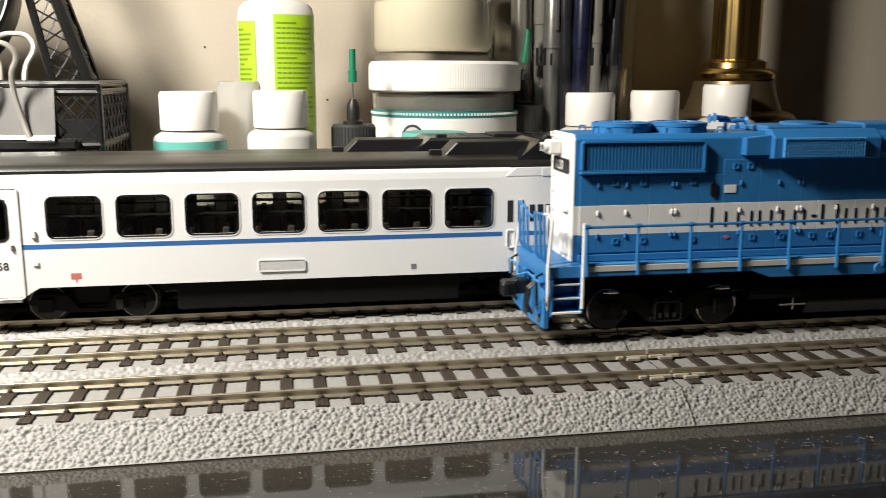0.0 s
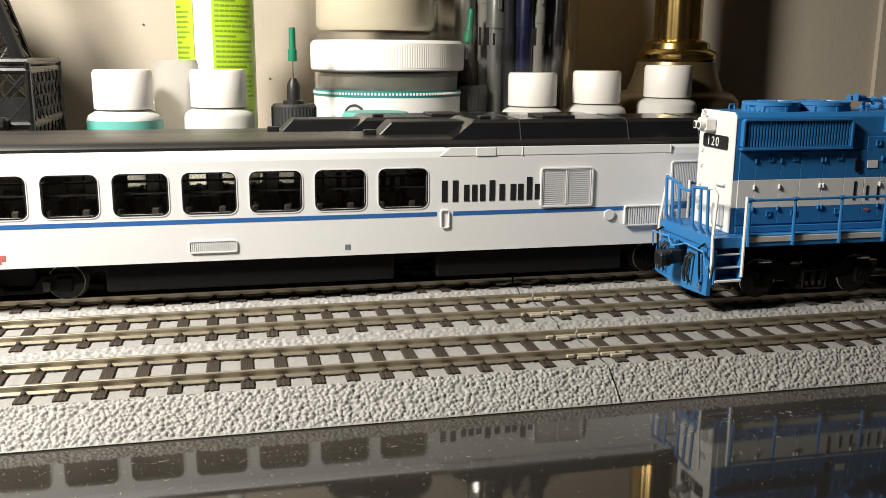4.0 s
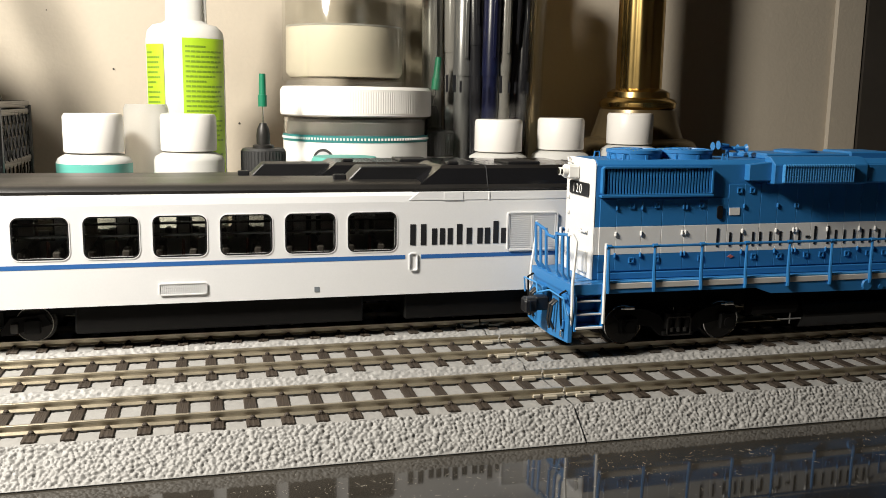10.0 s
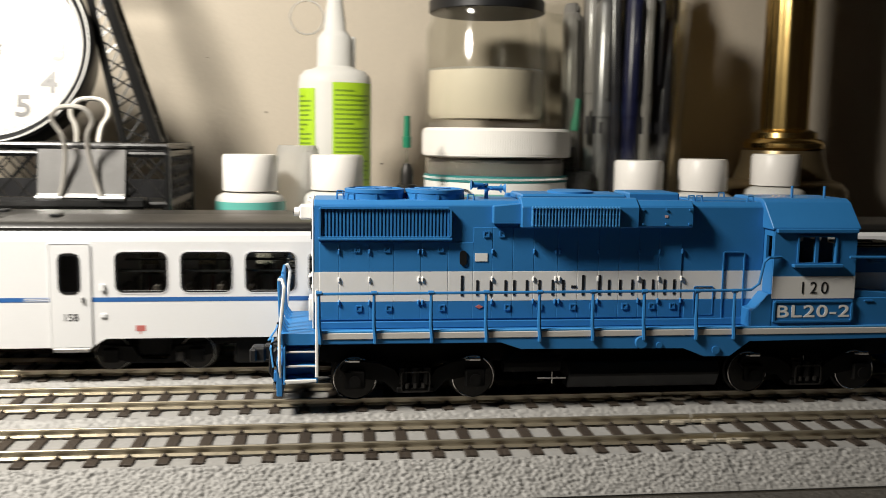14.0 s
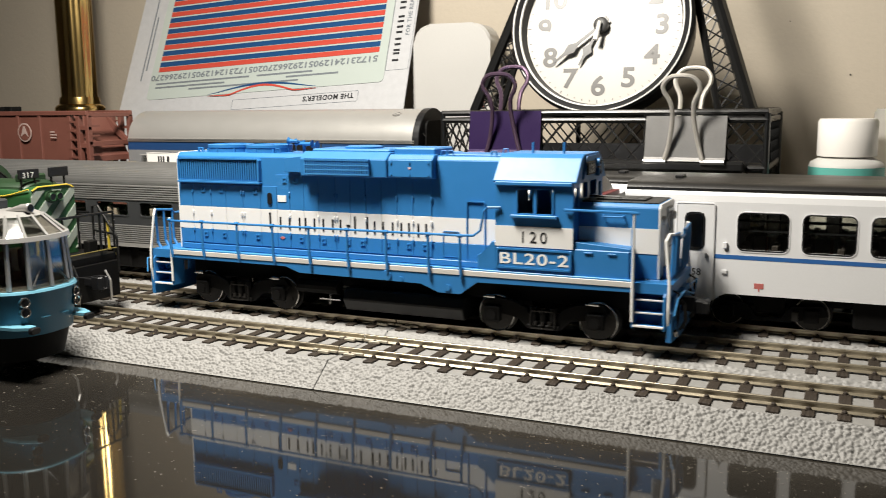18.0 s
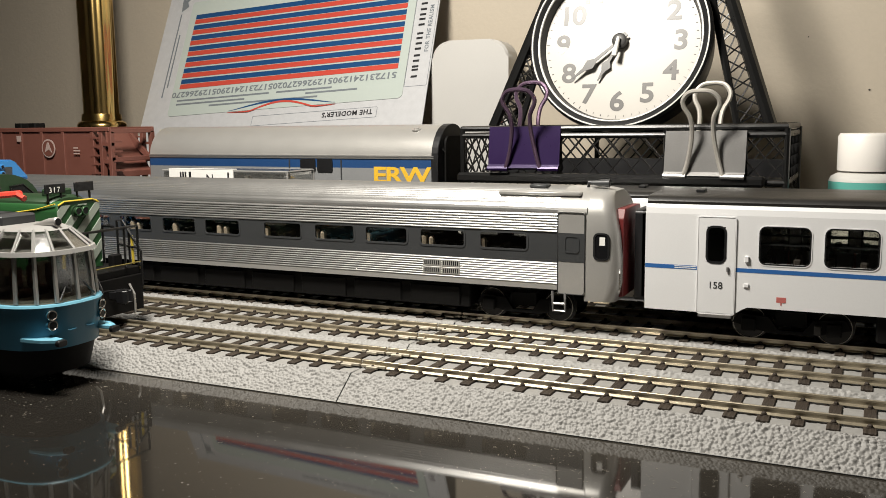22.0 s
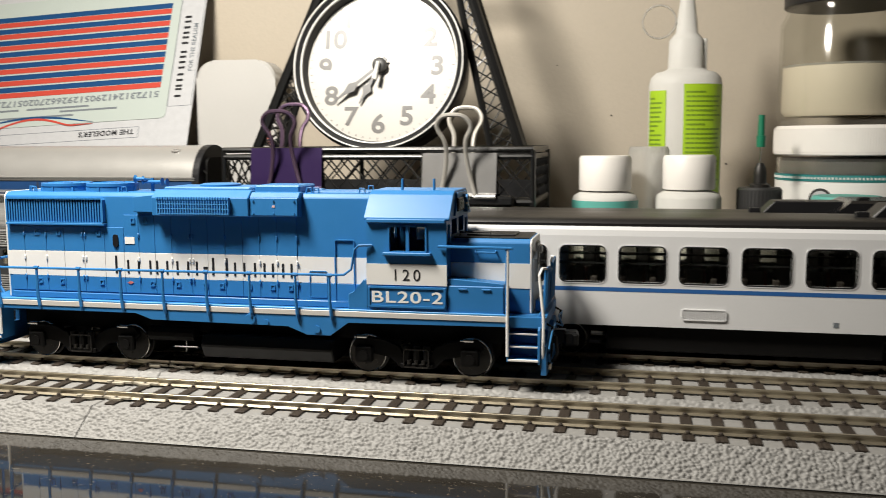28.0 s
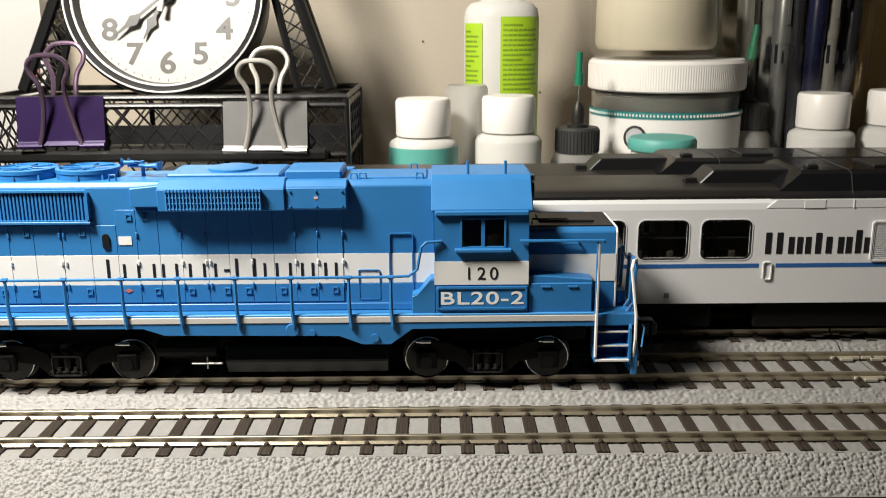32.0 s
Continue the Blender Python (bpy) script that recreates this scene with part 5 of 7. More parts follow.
        tube(bm, [(-2.6, s * 17.0, 24), (-2.2, s * 17.9, 25), (-2.2, s * 17.9, 31), (-2.6, s * 17.0, 32)], 0.35, 6)
        part("grab_iron", bm, "steel", ca)
        bm = bmesh.new()
        tube(bm, [(-27.5, s * 17.6, 22.8), (-27.0, s * 18.6, 20.0), (-26.8, s * 18.6, 15.8), (-22.2, s * 18.6, 15.8), (-22.2, s * 18.6, 20.4), (-22.6, s * 17.6, 22.4)], 0.5, 6)
        tube(bm, [(-26.8, s * 18.6, 18.4), (-22.2, s * 18.6, 18.4)], 0.5, 6)
        part("cab_step", bm, "clip_silver", ca, "bright wire cab step")
    bm = bmesh.new()
    arc = [(17.2 * math.cos(radians(a)), 52.0 + 8.6 * math.sin(radians(a))) for a in range(0, 181, 6)]
    out = []
    for i in range(len(arc) - 1):
        (ya, za), (yb, zb) = arc[i], arc[i + 1]
        out += [(ya, za), (ya * 0.35 + yb * 0.65, za * 0.35 + zb * 0.65 + (0.28 if 2 < i < 27 else 0))]
    prism(bm, out + [arc[-1]], "x", x0, x1)
    part("roof", bm, "silver", ca, "ribbed silver roof")
    bm = bmesh.new()
    loops = []
    for z, end, half in ((19.8, -4.6, 17.2), (22, -3.6, 17.5), (27, -2.4, 17.6), (36, -2.4, 17.6), (45, -3.2, 17.55), (51, -4.4, 17.3), (55, -5.6, 16.2), (57.6, -6.6, 13.6), (59.4, -7.0, 9.6), (60.3, -9.0, 5.0)):
        side = [(end - 4.4 * (1 - math.sin(radians(w))), half - 4.4 * (1 - math.cos(radians(w)))) for w in range(0, 91, 15)]
        side = [(x, max(y, 0.3)) for x, y in side]
        loops.append([bm.verts.new((x, -y, z)) for x, y in [(-15.5, half)] + side] + [bm.verts.new((x, y, z)) for x, y in reversed([(-15.5, half)] + side)])
    for p, q in zip(loops, loops[1:]):
        for k in range(len(p) - 1):
            bm.faces.new((p[k], p[k + 1], q[k + 1], q[k]))
    bm.faces.new(loops[0])
    bm.faces.new(loops[-1])
    part("cab_shell", bm, "silver_flat", ca, "smooth rounded silver cab end", True)
    bm = bmesh.new()
    prism(bm, [(17.4 * math.cos(radians(a)), 52.0 + 8.8 * math.sin(radians(a))) for a in range(0, 181, 10)], "x", -25.6, -14.6)
    box(bm, -50, -18, -14.5, -9, 57.8, 59.2, 0.4)
    part("cab_roof", bm, "silver_flat", ca, "smooth silver cab roof", True)
    bm = bmesh.new()
    box(bm, -40, -33, -8, -3, 60, 61.4, 0.4)
    tube(bm, [(-18, -4, 60.4), (-18, -4, 62.2), (-11, -4, 62.6)], 0.7, 8)
    tube(bm, [(-16.4, -6, 62.2), (-9.4, -6, 62.2)], [0.8, 1.5], 10)
    tube(bm, [(-16.4, -2, 62.2), (-11.4, -2, 62.2)], [0.7, 1.3], 10)
    part("roof_horn", bm, "band_grey", ca, "small roof horns", True)
    bm = bmesh.new()
    prism(bm, [(-13.2, 21.5), (13.2, 21.5), (13.2, 50), (11, 53.5), (-11, 53.5), (-13.2, 50)], "x", -6.0, -2.15, 0.2)
    part("cab_front", bm, "red", ca, "red cab front")
    bm = bmesh.new()
    prism(bm, rounded(-8.5, 8.5, 20, 53, 1.5), "x", 0.8, 5.0)
    part("gangway", bm, "black", ca, "black corridor connection")
    bm = bmesh.new()
    box(bm, x0, -26, -14.5, 14.5, 22.4, 23.6)
    box(bm, -300, -62, -14.6, 14.6, 13.4, 22.6, 0.5)
    for k in range(9):
        box(bm, -296 + k * 26, -274 + k * 26, -15.4, 15.4, 13.8, 21.6, 0.4)
    part("underframe", bm, "under", ca)
    bogie(ca, -41)
    bogie(ca, -290)
    bm = bmesh.new()
    for k in range(30):
        x = -320 + k * 9.7
        for yy in (-11, 11):
            box(bm, x, x + 2.0, yy - 4, yy + 4, 24, 36, 0.4)
    tagged(part("seats", bm, "seat", ca), "rows of dark seats", "", "", "stuff")
    bm = bmesh.new()
    for k in range(11):
        x = -312 + k * 25.2
        box(bm, x + 2.6, x + 5.0, -16.9, -13.4, 34.5, 41.6, 0.8)
        if k % 2:
            box(bm, x + 6.4, x + 8.2, -16.9, -13.4, 34.5, 41.0, 0.8)
    tagged(part("head_rests", bm, "pale_seat", ca), "pale tan head rests", "", "", "stuff")
    return ca


SILVER = silver_car()


# ---- bottles, jars and pens behind the trains ----
def paint_bottle(x, y, top, teal):
    bo = thing("paint_bottle", x, y, 0, "small milky bottle with a teal label and white cap" if teal else "small milky bottle with a white screw cap", "bottle", "small capped bottles")
    k = top - 78
    bm = bmesh.new()
    lathe(bm, [(0, 0), (14.6, 0), (15.6, 1.2), (15.6, 57.2 + k), (14.8, 59.0 + k), (12.0, 60.6 + k), (9.5, 61.4 + k), (9.5, 63 + k), (0, 63 + k)])
    part("bottle_body", bm, "bottle", bo, "", True)
    bm = bmesh.new()
    lathe(bm, [(0, 61.6 + k), (12.2, 61.6 + k), (12.4, 62.2 + k), (12.4, 76.6 + k), (11.6, 78 + k), (0, 78.0 + k)])
    part("screw_cap", bm, "cap_white", bo, "", True)
    bm = bmesh.new()
    lathe(bm, [(15.72, 46 + k), (15.72, 57.0 + k)] if teal else [(15.75, 14), (15.75, 40)])
    part("paper_label", bm, "teal" if teal else "label", bo, "", True)
    return bo


paint_bottle(-26.0, 200, 78, True)
paint_bottle(13.4, 212, 78, False)
paint_bottle(168.5, 233, 76.5, False)
paint_bottle(204, 235, 77.5, False)
paint_bottle(244, 235, 80.5, False)


def squeeze_bottle():
    bo = thing("squeeze_bottle", 12.5, 252, 0, "milky squeeze bottle with lime green labels and a spout", "bottle")
    bm = bmesh.new()
    for a, b, r in ((1.0, 1.0, 1.0),):
        lathe(bm, [(0, 0), (17, 0), (18.6, 2), (18.6, 113), (17.8, 117), (15.2, 119.8), (11.0, 120.8), (9.2, 122), (8.8, 136), (7.4, 138), (5.6, 140), (5.0, 147), (3.6, 157), (3.0, 168), (0, 168)], 0, 0, 48)
    bmesh.ops.scale(bm, vec=(1, 0.72, 1), verts=bm.verts)
    part("bottle_body", bm, "bottle", bo, "", True)
    bm = bmesh.new()
    tube(bm, [(-14 + 8.4 * math.cos(a), -1, 146 + 8.4 * math.sin(a)) for a in [k * 2 * math.pi / 30 for k in range(31)]], 0.5, 6, False)
    tube(bm, [(-6, -1, 145), (0, 0, 143)], 0.5, 6)
    part("cap_strap", bm, "frost", bo)
    bm = bmesh.new()
    tube(bm, [(9.2, 0, 119.5), (9.2, 0, 137)], 1.2, 8)
    part("spout_tab", bm, "bottle", bo)
    for a0, a1, z0, z1 in ((266, 342, 34, 113.4), (196, 238, 80, 110.4)):
        bm = bmesh.new()
        for k in range(12):
            u, v = (radians(a0 + (a1 - a0) * q / 12) for q in (k, k + 1))
            q = [(18.85 * math.cos(w), 18.85 * 0.73 * math.sin(w), z) for w, z in ((u, z0), (v, z0), (v, z1), (u, z1))]
            bm.faces.new([bm.verts.new(p) for p in q])
        bmesh.ops.remove_doubles(bm, verts=bm.verts, dist=0.01)
        la = part("paper_label", bm, "lime", bo, "lime green label", True)
        bm = bmesh.new()
        z = z1 - 3.5
        line = 0
        while z > z0 + 3:
            reach = (0.45, 0.92, 0.86, 0.9, 0.8, 0.94, 0.7)[line % 7]
            b1 = a0 + 4 + (a1 - a0 - 8) * reach
            n = 8
            for k in range(n):
                u, v = (radians(a0 + 4 + (b1 - a0 - 4) * q / n) for q in (k, k + 0.86))
                q = [(18.98 * math.cos(w), 18.98 * 0.732 * math.sin(w), zz) for w, zz in ((u, z - 0.9), (v, z - 0.9), (v, z), (u, z))]
                bm.faces.new([bm.verts.new(p) for p in q])
            z -= 2.35
            line += 1
        tagged(part("small_print", bm, "lime_ink", la), "plain bars of small print", "", "", "stuff")
    return bo


squeeze_bottle()
tub = thing("frosted_tube", -5.5, 226, 0, "small frosted plastic bottle without a label", "bottle")
tube_mesh = bmesh.new()
lathe(tube_mesh, [(0, 0), (9.6, 0), (10, 1), (10, 80), (9.2, 82), (8.6, 82), (8.6, 79), (0, 79)])
part("bottle_body", tube_mesh, "frost", tub, "", True)


def needle_bottle(x, y, lean):
    bo = thing("needle_bottle", x, y, 0, "needle applicator bottle with black cap and green needle cover", "applicator", "needle bottles")
    bm = bmesh.new()
    lathe(bm, [(0, 0), (12, 0), (12.4, 1), (12.4, 46), (9, 51), (0, 51)])
    part("bottle_body", bm, "frost", bo, "", True)
    bm = bmesh.new()
    prof = [(0, 50), (10.3, 50), (10.4, 61), (9.6, 62), (0, 62)]
    lathe(bm, prof, 0, 0, 40)
    for k in range(40):
        a = k * math.pi / 20
        tube(bm, [(10.4 * math.cos(a), 10.4 * math.sin(a), 50.4), (10.4 * math.cos(a), 10.4 * math.sin(a), 60.6)], 0.3, 4)
    part("screw_cap", bm, "cork", bo)
    bm = bmesh.new()
    lathe(bm, [(0, 61.8), (5, 61.8), (5, 63.4), (3.2, 64), (3.2, 68), (2.9, 71), (1.6, 73.8), (0, 74)])
    part("needle_hub", bm, "wheel", bo, "dark metal needle hub", True)
    bm = bmesh.new()
    tube(bm, [(0, 0, 73.6), (lean * 0.5, 0, 83)], 0.35, 8)
    part("needle", bm, "steel", bo)
    bm = bmesh.new()
    tube(bm, [(lean * 0.4, 0, 81.6), (lean * 0.6, 0, 87), (lean * 0.6, 0, 87.2), (lean, 0, 97)], [2.1, 2.2, 1.7, 1.5], 14)
    part("needle_cover", bm, "green_cap", bo, "green plastic needle cover", True)
    return bo


needle_bottle(47.5, 224, 0)
needle_bottle(141, 264, 2.5).scale = (1.12, 1.12, 1.12)


def tub_jar():
    ja = thing("plastic_tub", 99.5, 268, 0, "wide clear tub with white label, teal border and white lid", "jar")
    bm = bmesh.new()
    lathe(bm, [(0, 0), (37, 0), (38.5, 2), (38.5, 76), (37.3, 76), (37.3, 3), (0, 3)], 0, 0, 64)
    part("tub_body", bm, "clear", ja, "", True)
    bm = bmesh.new()
    lathe(bm, [(0, 3.4), (36.8, 3.4), (36.8, 74), (35, 75.5), (0, 75.5)], 0, 0, 48)
    part("contents", bm, "frost", ja, "pale contents", True)
    bm = bmesh.new()
    lathe(bm, [(38.7, 6), (38.7, 64)], 0, 0, 64)
    la = part("paper_label", bm, "label", ja, "white paper label", True)
    bm = bmesh.new()
    lathe(bm, [(38.8, 64.2), (38.8, 67.6)], 0, 0, 64)
    part("label_border", bm, "teal_dark", la, "teal label border", True)
    bm = bmesh.new()
    for k in range(70):
        a = radians(180 + k * 180 / 70)
        box(bm, 38.95 * math.cos(a) - 0.45, 38.95 * math.cos(a) + 0.45, 38.95 * math.sin(a) - 0.1, 38.95 * math.sin(a) + 0.1, 65.3, 66.5)
    tagged(part("border_dots", bm, "label", la), "pale dots", "", "", "stuff")
    bm = bmesh.new()
    a = radians(236)
    cx, cy = 39.0 * math.cos(a), 39.0 * math.sin(a)
    prism(bm, [(6.0 * math.cos(k * math.pi / 12), 55 + 6.0 * math.sin(k * math.pi / 12)) for k in range(24)], "y", -0.1, 0.1)
    ro = part("round_mark", bm, "cork", la, "round dark printed mark")
    ro.matrix_basis = pose(cx * MM, cy * MM, 0, 0, 0, -34)
    bm = bmesh.new()
    prism(bm, [(4.7 * math.cos(k * math.pi / 12), 55 + 4.7 * math.sin(k * math.pi / 12)) for k in range(24)], "y", -0.25, -0.12)
    ri = part("round_mark_centre", bm, "decal_paper", la)
    ri.matrix_basis = pose(cx * MM, cy * MM, 0, 0, 0, -34)
    bm = bmesh.new()
    for k in range(7):
        box(bm, 26, 35 - (k % 3) * 2, -0.2, 0.0, 42 + k * 2.4, 43 + k * 2.4)
    pr = part("small_print", bm, "decal_grey", la)
    pr.matrix_basis = pose(-6 * MM, -33.8 * MM, 0, 0, 0, 28)
    bm = bmesh.new()
    lathe(bm, [(0, 77), (39.4, 77), (40, 77.6), (40, 90.4), (38.6, 92), (0, 92)], 0, 0, 72)
    part("lid", bm, "cap_white", ja, "white screw lid", True)
    bm = bmesh.new()
    rings = [[bm.verts.new(((40.05 + 0.12 * (k % 2)) * math.cos(k * math.pi / 200), (40.05 + 0.12 * (k % 2)) * math.sin(k * math.pi / 200), z)) for k in range(400)] for z in (78.6, 89.6)]
    for k in range(400):
        bm.faces.new((rings[0][k], rings[0][(k + 1) % 400], rings[1][(k + 1) % 400], rings[1][k]))
    part("lid_grip", bm, "cap_white", ja, "fine grip ribs round the lid")
    return ja


tub_jar()


def glass_jar():
    ja = thing("glass_jar", 93.5, 270, 92.3, "clear glass jar with a dark lid standing on the tub", "jar")
    bm = bmesh.new()
    lathe(bm, [(0, 0), (30, 0), (32.5, 2.5), (32.8, 6), (32.4, 52), (29.6, 57.5), (29.6, 61), (27.8, 61), (27.8, 57), (30.6, 51), (31.0, 7), (29, 4.4), (0, 4.4)], 0, 0, 64)
    part("jar_wall", bm, "thin_clear", ja, "", True)
    bm = bmesh.new()
    lathe(bm, [(30.75, 29.7), (30.75, 30.6), (29.8, 30.6), (29.8, 29.7)], 0, 0, 64, True)
    part("level_line", bm, "frost", ja)
    # opaque fill in place of clear contents; hides the shadow on the wall behind
    bm = bmesh.new()
    lathe(bm, [(0, 4.6), (28.9, 4.6), (30.8, 7.2), (30.6, 29.6), (0, 29.6)], 0, 0, 64)
    part("contents", bm, "cream", ja, "opaque cream stand-in for the jar's clear contents", True)
    bm = bmesh.new()
    lathe(bm, [(0, 60.6), (30.6, 60.6), (31, 61), (31, 66.2), (30.2, 67), (0, 67)], 0, 0, 64)
    part("lid", bm, "black", ja, "dark screw lid", True)
    return ja


glass_jar()
small_lid = thing("teal_lidded_pot", 84, 206, 0, "small white pot with a teal lid", "pot")
pot = bmesh.new()
lathe(pot, [(0, 0), (13.5, 0), (14, 1), (14, 56), (0, 56)])
part("pot_body", pot, "label", small_lid, "", True)
pot = bmesh.new()
lathe(pot, [(0, 53.6), (15.4, 53.6), (15.6, 54), (15.6, 57.6), (14.6, 59.1), (0, 59.1)])
part("lid", pot, "teal", small_lid, "teal lid", True)


def pen_cup():
    cu = thing("pen_cup", 168, 282, 0, "clear acrylic pen cup crowded with dark pens", "pen holder")
    bm = bmesh.new()
    lathe(bm, [(0, 0), (37, 0), (37.5, 1), (41.5, 160), (40.1, 160), (36, 4), (0, 4)], 0, 0, 56)
    part("cup_wall", bm, "thin_clear", cu, "", True)
    for x, w, h in ((-24, 1.4, 9), (-20.5, 1.4, 9), (-17.5, 1.2, 6), (-13, 1.2, 9), (-9.5, 1.2, 9), (3, 1.6, 9), (8, 1.3, 6), (12, 1.2, 6), (16, 1.3, 7), (20, 1.2, 6)):
        y = -math.sqrt(40.2**2 - x * x) - 0.4
        bm = bmesh.new()
        box(bm, x, x + w, y - 0.1, y + 0.1, 90, 90 + h)
        part("printed_bar", bm, "ink", cu, "plain black bar of print")
    return cu


pen_cup()
PENS = [("pen_white", -23, -4, 6.4, 152, -1, 1), ("pen_silver", -11, -16, 6.0, 158, 1, 0), ("pen_dark", -2, -22, 4.8, 185, -2, 2), ("pen_grey", 7, -14, 5.0, 176, 3, 3), ("pen_dark", 18, -10, 4.6, 168, 4, -2),
        ("pen_dark", -10, 6, 4.8, 190, -2, -3), ("pen_red", 14, 4, 4.4, 182, 4, 2), ("pen_brown", 21, 2, 4.4, 186, 3, 3), ("pen_dark", 4, 14, 5.2, 195, 0, 4), ("pen_silver", 28, -6, 4.4, 165, 2, 0), ("pen_blue", 1, -27, 5.2, 158, 1, -1),
        ("pen_grey", -17, 10, 5.6, 160, -2, 4), ("pen_dark", 13, -20, 4.2, 170, 3, -3), ("pen_grey", -12, -4, 5.0, 180, -1, 0), ("pen_silver", 2, -4, 4.4, 172, 1, 1), ("pen_dark", 29, 8, 4.4, 172, 3, 1),
        ("pen_grey", 9, -29, 4.0, 162, 1, 1), ("pen_dark", 24, 14, 4.6, 178, 4, 1), ("pen_dark", 20, -24, 4.4, 148, 2, 1)]
for colour, px_, py_, pr_, ph_, lean_x, lean_y in PENS:
    pen = thing("pen", 168 + px_, 282 + py_, 4.2, "pen standing in the clear cup", "pen", "pens in the cup")
    pen.matrix_basis = pen.matrix_basis @ pose(0, 0, 0, -lean_y * 0.6, lean_x * 0.6, 0)
    pen_mesh = bmesh.new()
    lathe(pen_mesh, [(0, 0), (pr_ * 0.4, 0), (pr_ * 0.75, 8), (pr_ * 0.8, ph_ * 0.62), (0, ph_ * 0.62)], 0, 0, 16)
    part("barrel", pen_mesh, colour, pen, "", True)
    pen_mesh = bmesh.new()
    lathe(pen_mesh, [(0, ph_ * 0.6), (pr_ * 0.9, ph_ * 0.6), (pr_ * 0.9, ph_ - 3), (pr_ * 0.6, ph_), (0, ph_)], 0, 0, 16)
    box(pen_mesh, -0.9, 0.9, -pr_ * 0.9 - 1.6, -pr_ * 0.9 - 0.6, ph_ * 0.66, ph_ - 4, 0.2)
    part("cap", pen_mesh, colour if colour in ("pen_silver", "pen_white", "pen_grey", "pen_blue") else "pen_dark", pen, "", True)


def brass_column(x, y, r, foot=1.0):
    co = thing("brass_column", x, y, 0, "polished brass column on a stepped round base", "column", "brass columns")
    bm = bmesh.new()
    lathe(bm, [(p * foot, q) for p, q in ((0, 0), (36, 0), (36, 60), (33, 64), (27, 66), (24, 74), (22, 82), (0, 82))], 0, 0, 56)
    part("base", bm, "brass_dull", co, "stepped dull brass base", True)
    bm = bmesh.new()
    lathe(bm, [(p * foot, q) for p, q in ((0, 82), (20, 82), (22, 83.5), (22.4, 86), (21, 88), (18.4, 89), (18, 92))] + [(r + 1.4, 94), (0, 94)], 0, 0, 56)
    part("collar", bm, "brass", co, "brass collar", True)
    bm = bmesh.new()
    n, top = 60, 340
    rings = []
    for z in (93, top):
        rings.append([bm.verts.new(((r + (0.3 if k % 5 < 3 else -0.2)) * math.cos(2 * math.pi * k / n), (r + (0.3 if k % 5 < 3 else -0.2)) * math.sin(2 * math.pi * k / n), z)) for k in range(n)])
    for k in range(n):
        bm.faces.new((rings[0][k], rings[0][(k + 1) % n], rings[1][(k + 1) % n], rings[1][k]))
    bm.faces.new(rings[1])
    part("shaft", bm, "brass", co, "reeded brass shaft", True)
    return co


brass_column(268, 275, 13)
brass_column(-542, 260, 12.3, 0.78)


# ---- desk organiser with a clock ----
def lattice(bm, a, b, c, d, n, r=0.55):
    """Crossed wires in the four-sided field a-b (foot) to d-c (head)."""
    a, b, c, d = (Vector(v) for v in (a, b, c, d))
    for k in range(n):
        u, v = k / n, (k + 1) / n
        tube(bm, [a.lerp(b, u), d.lerp(c, v)], r, 4, False)
        tube(bm, [a.lerp(b, v), d.lerp(c, u)], r, 4, False)


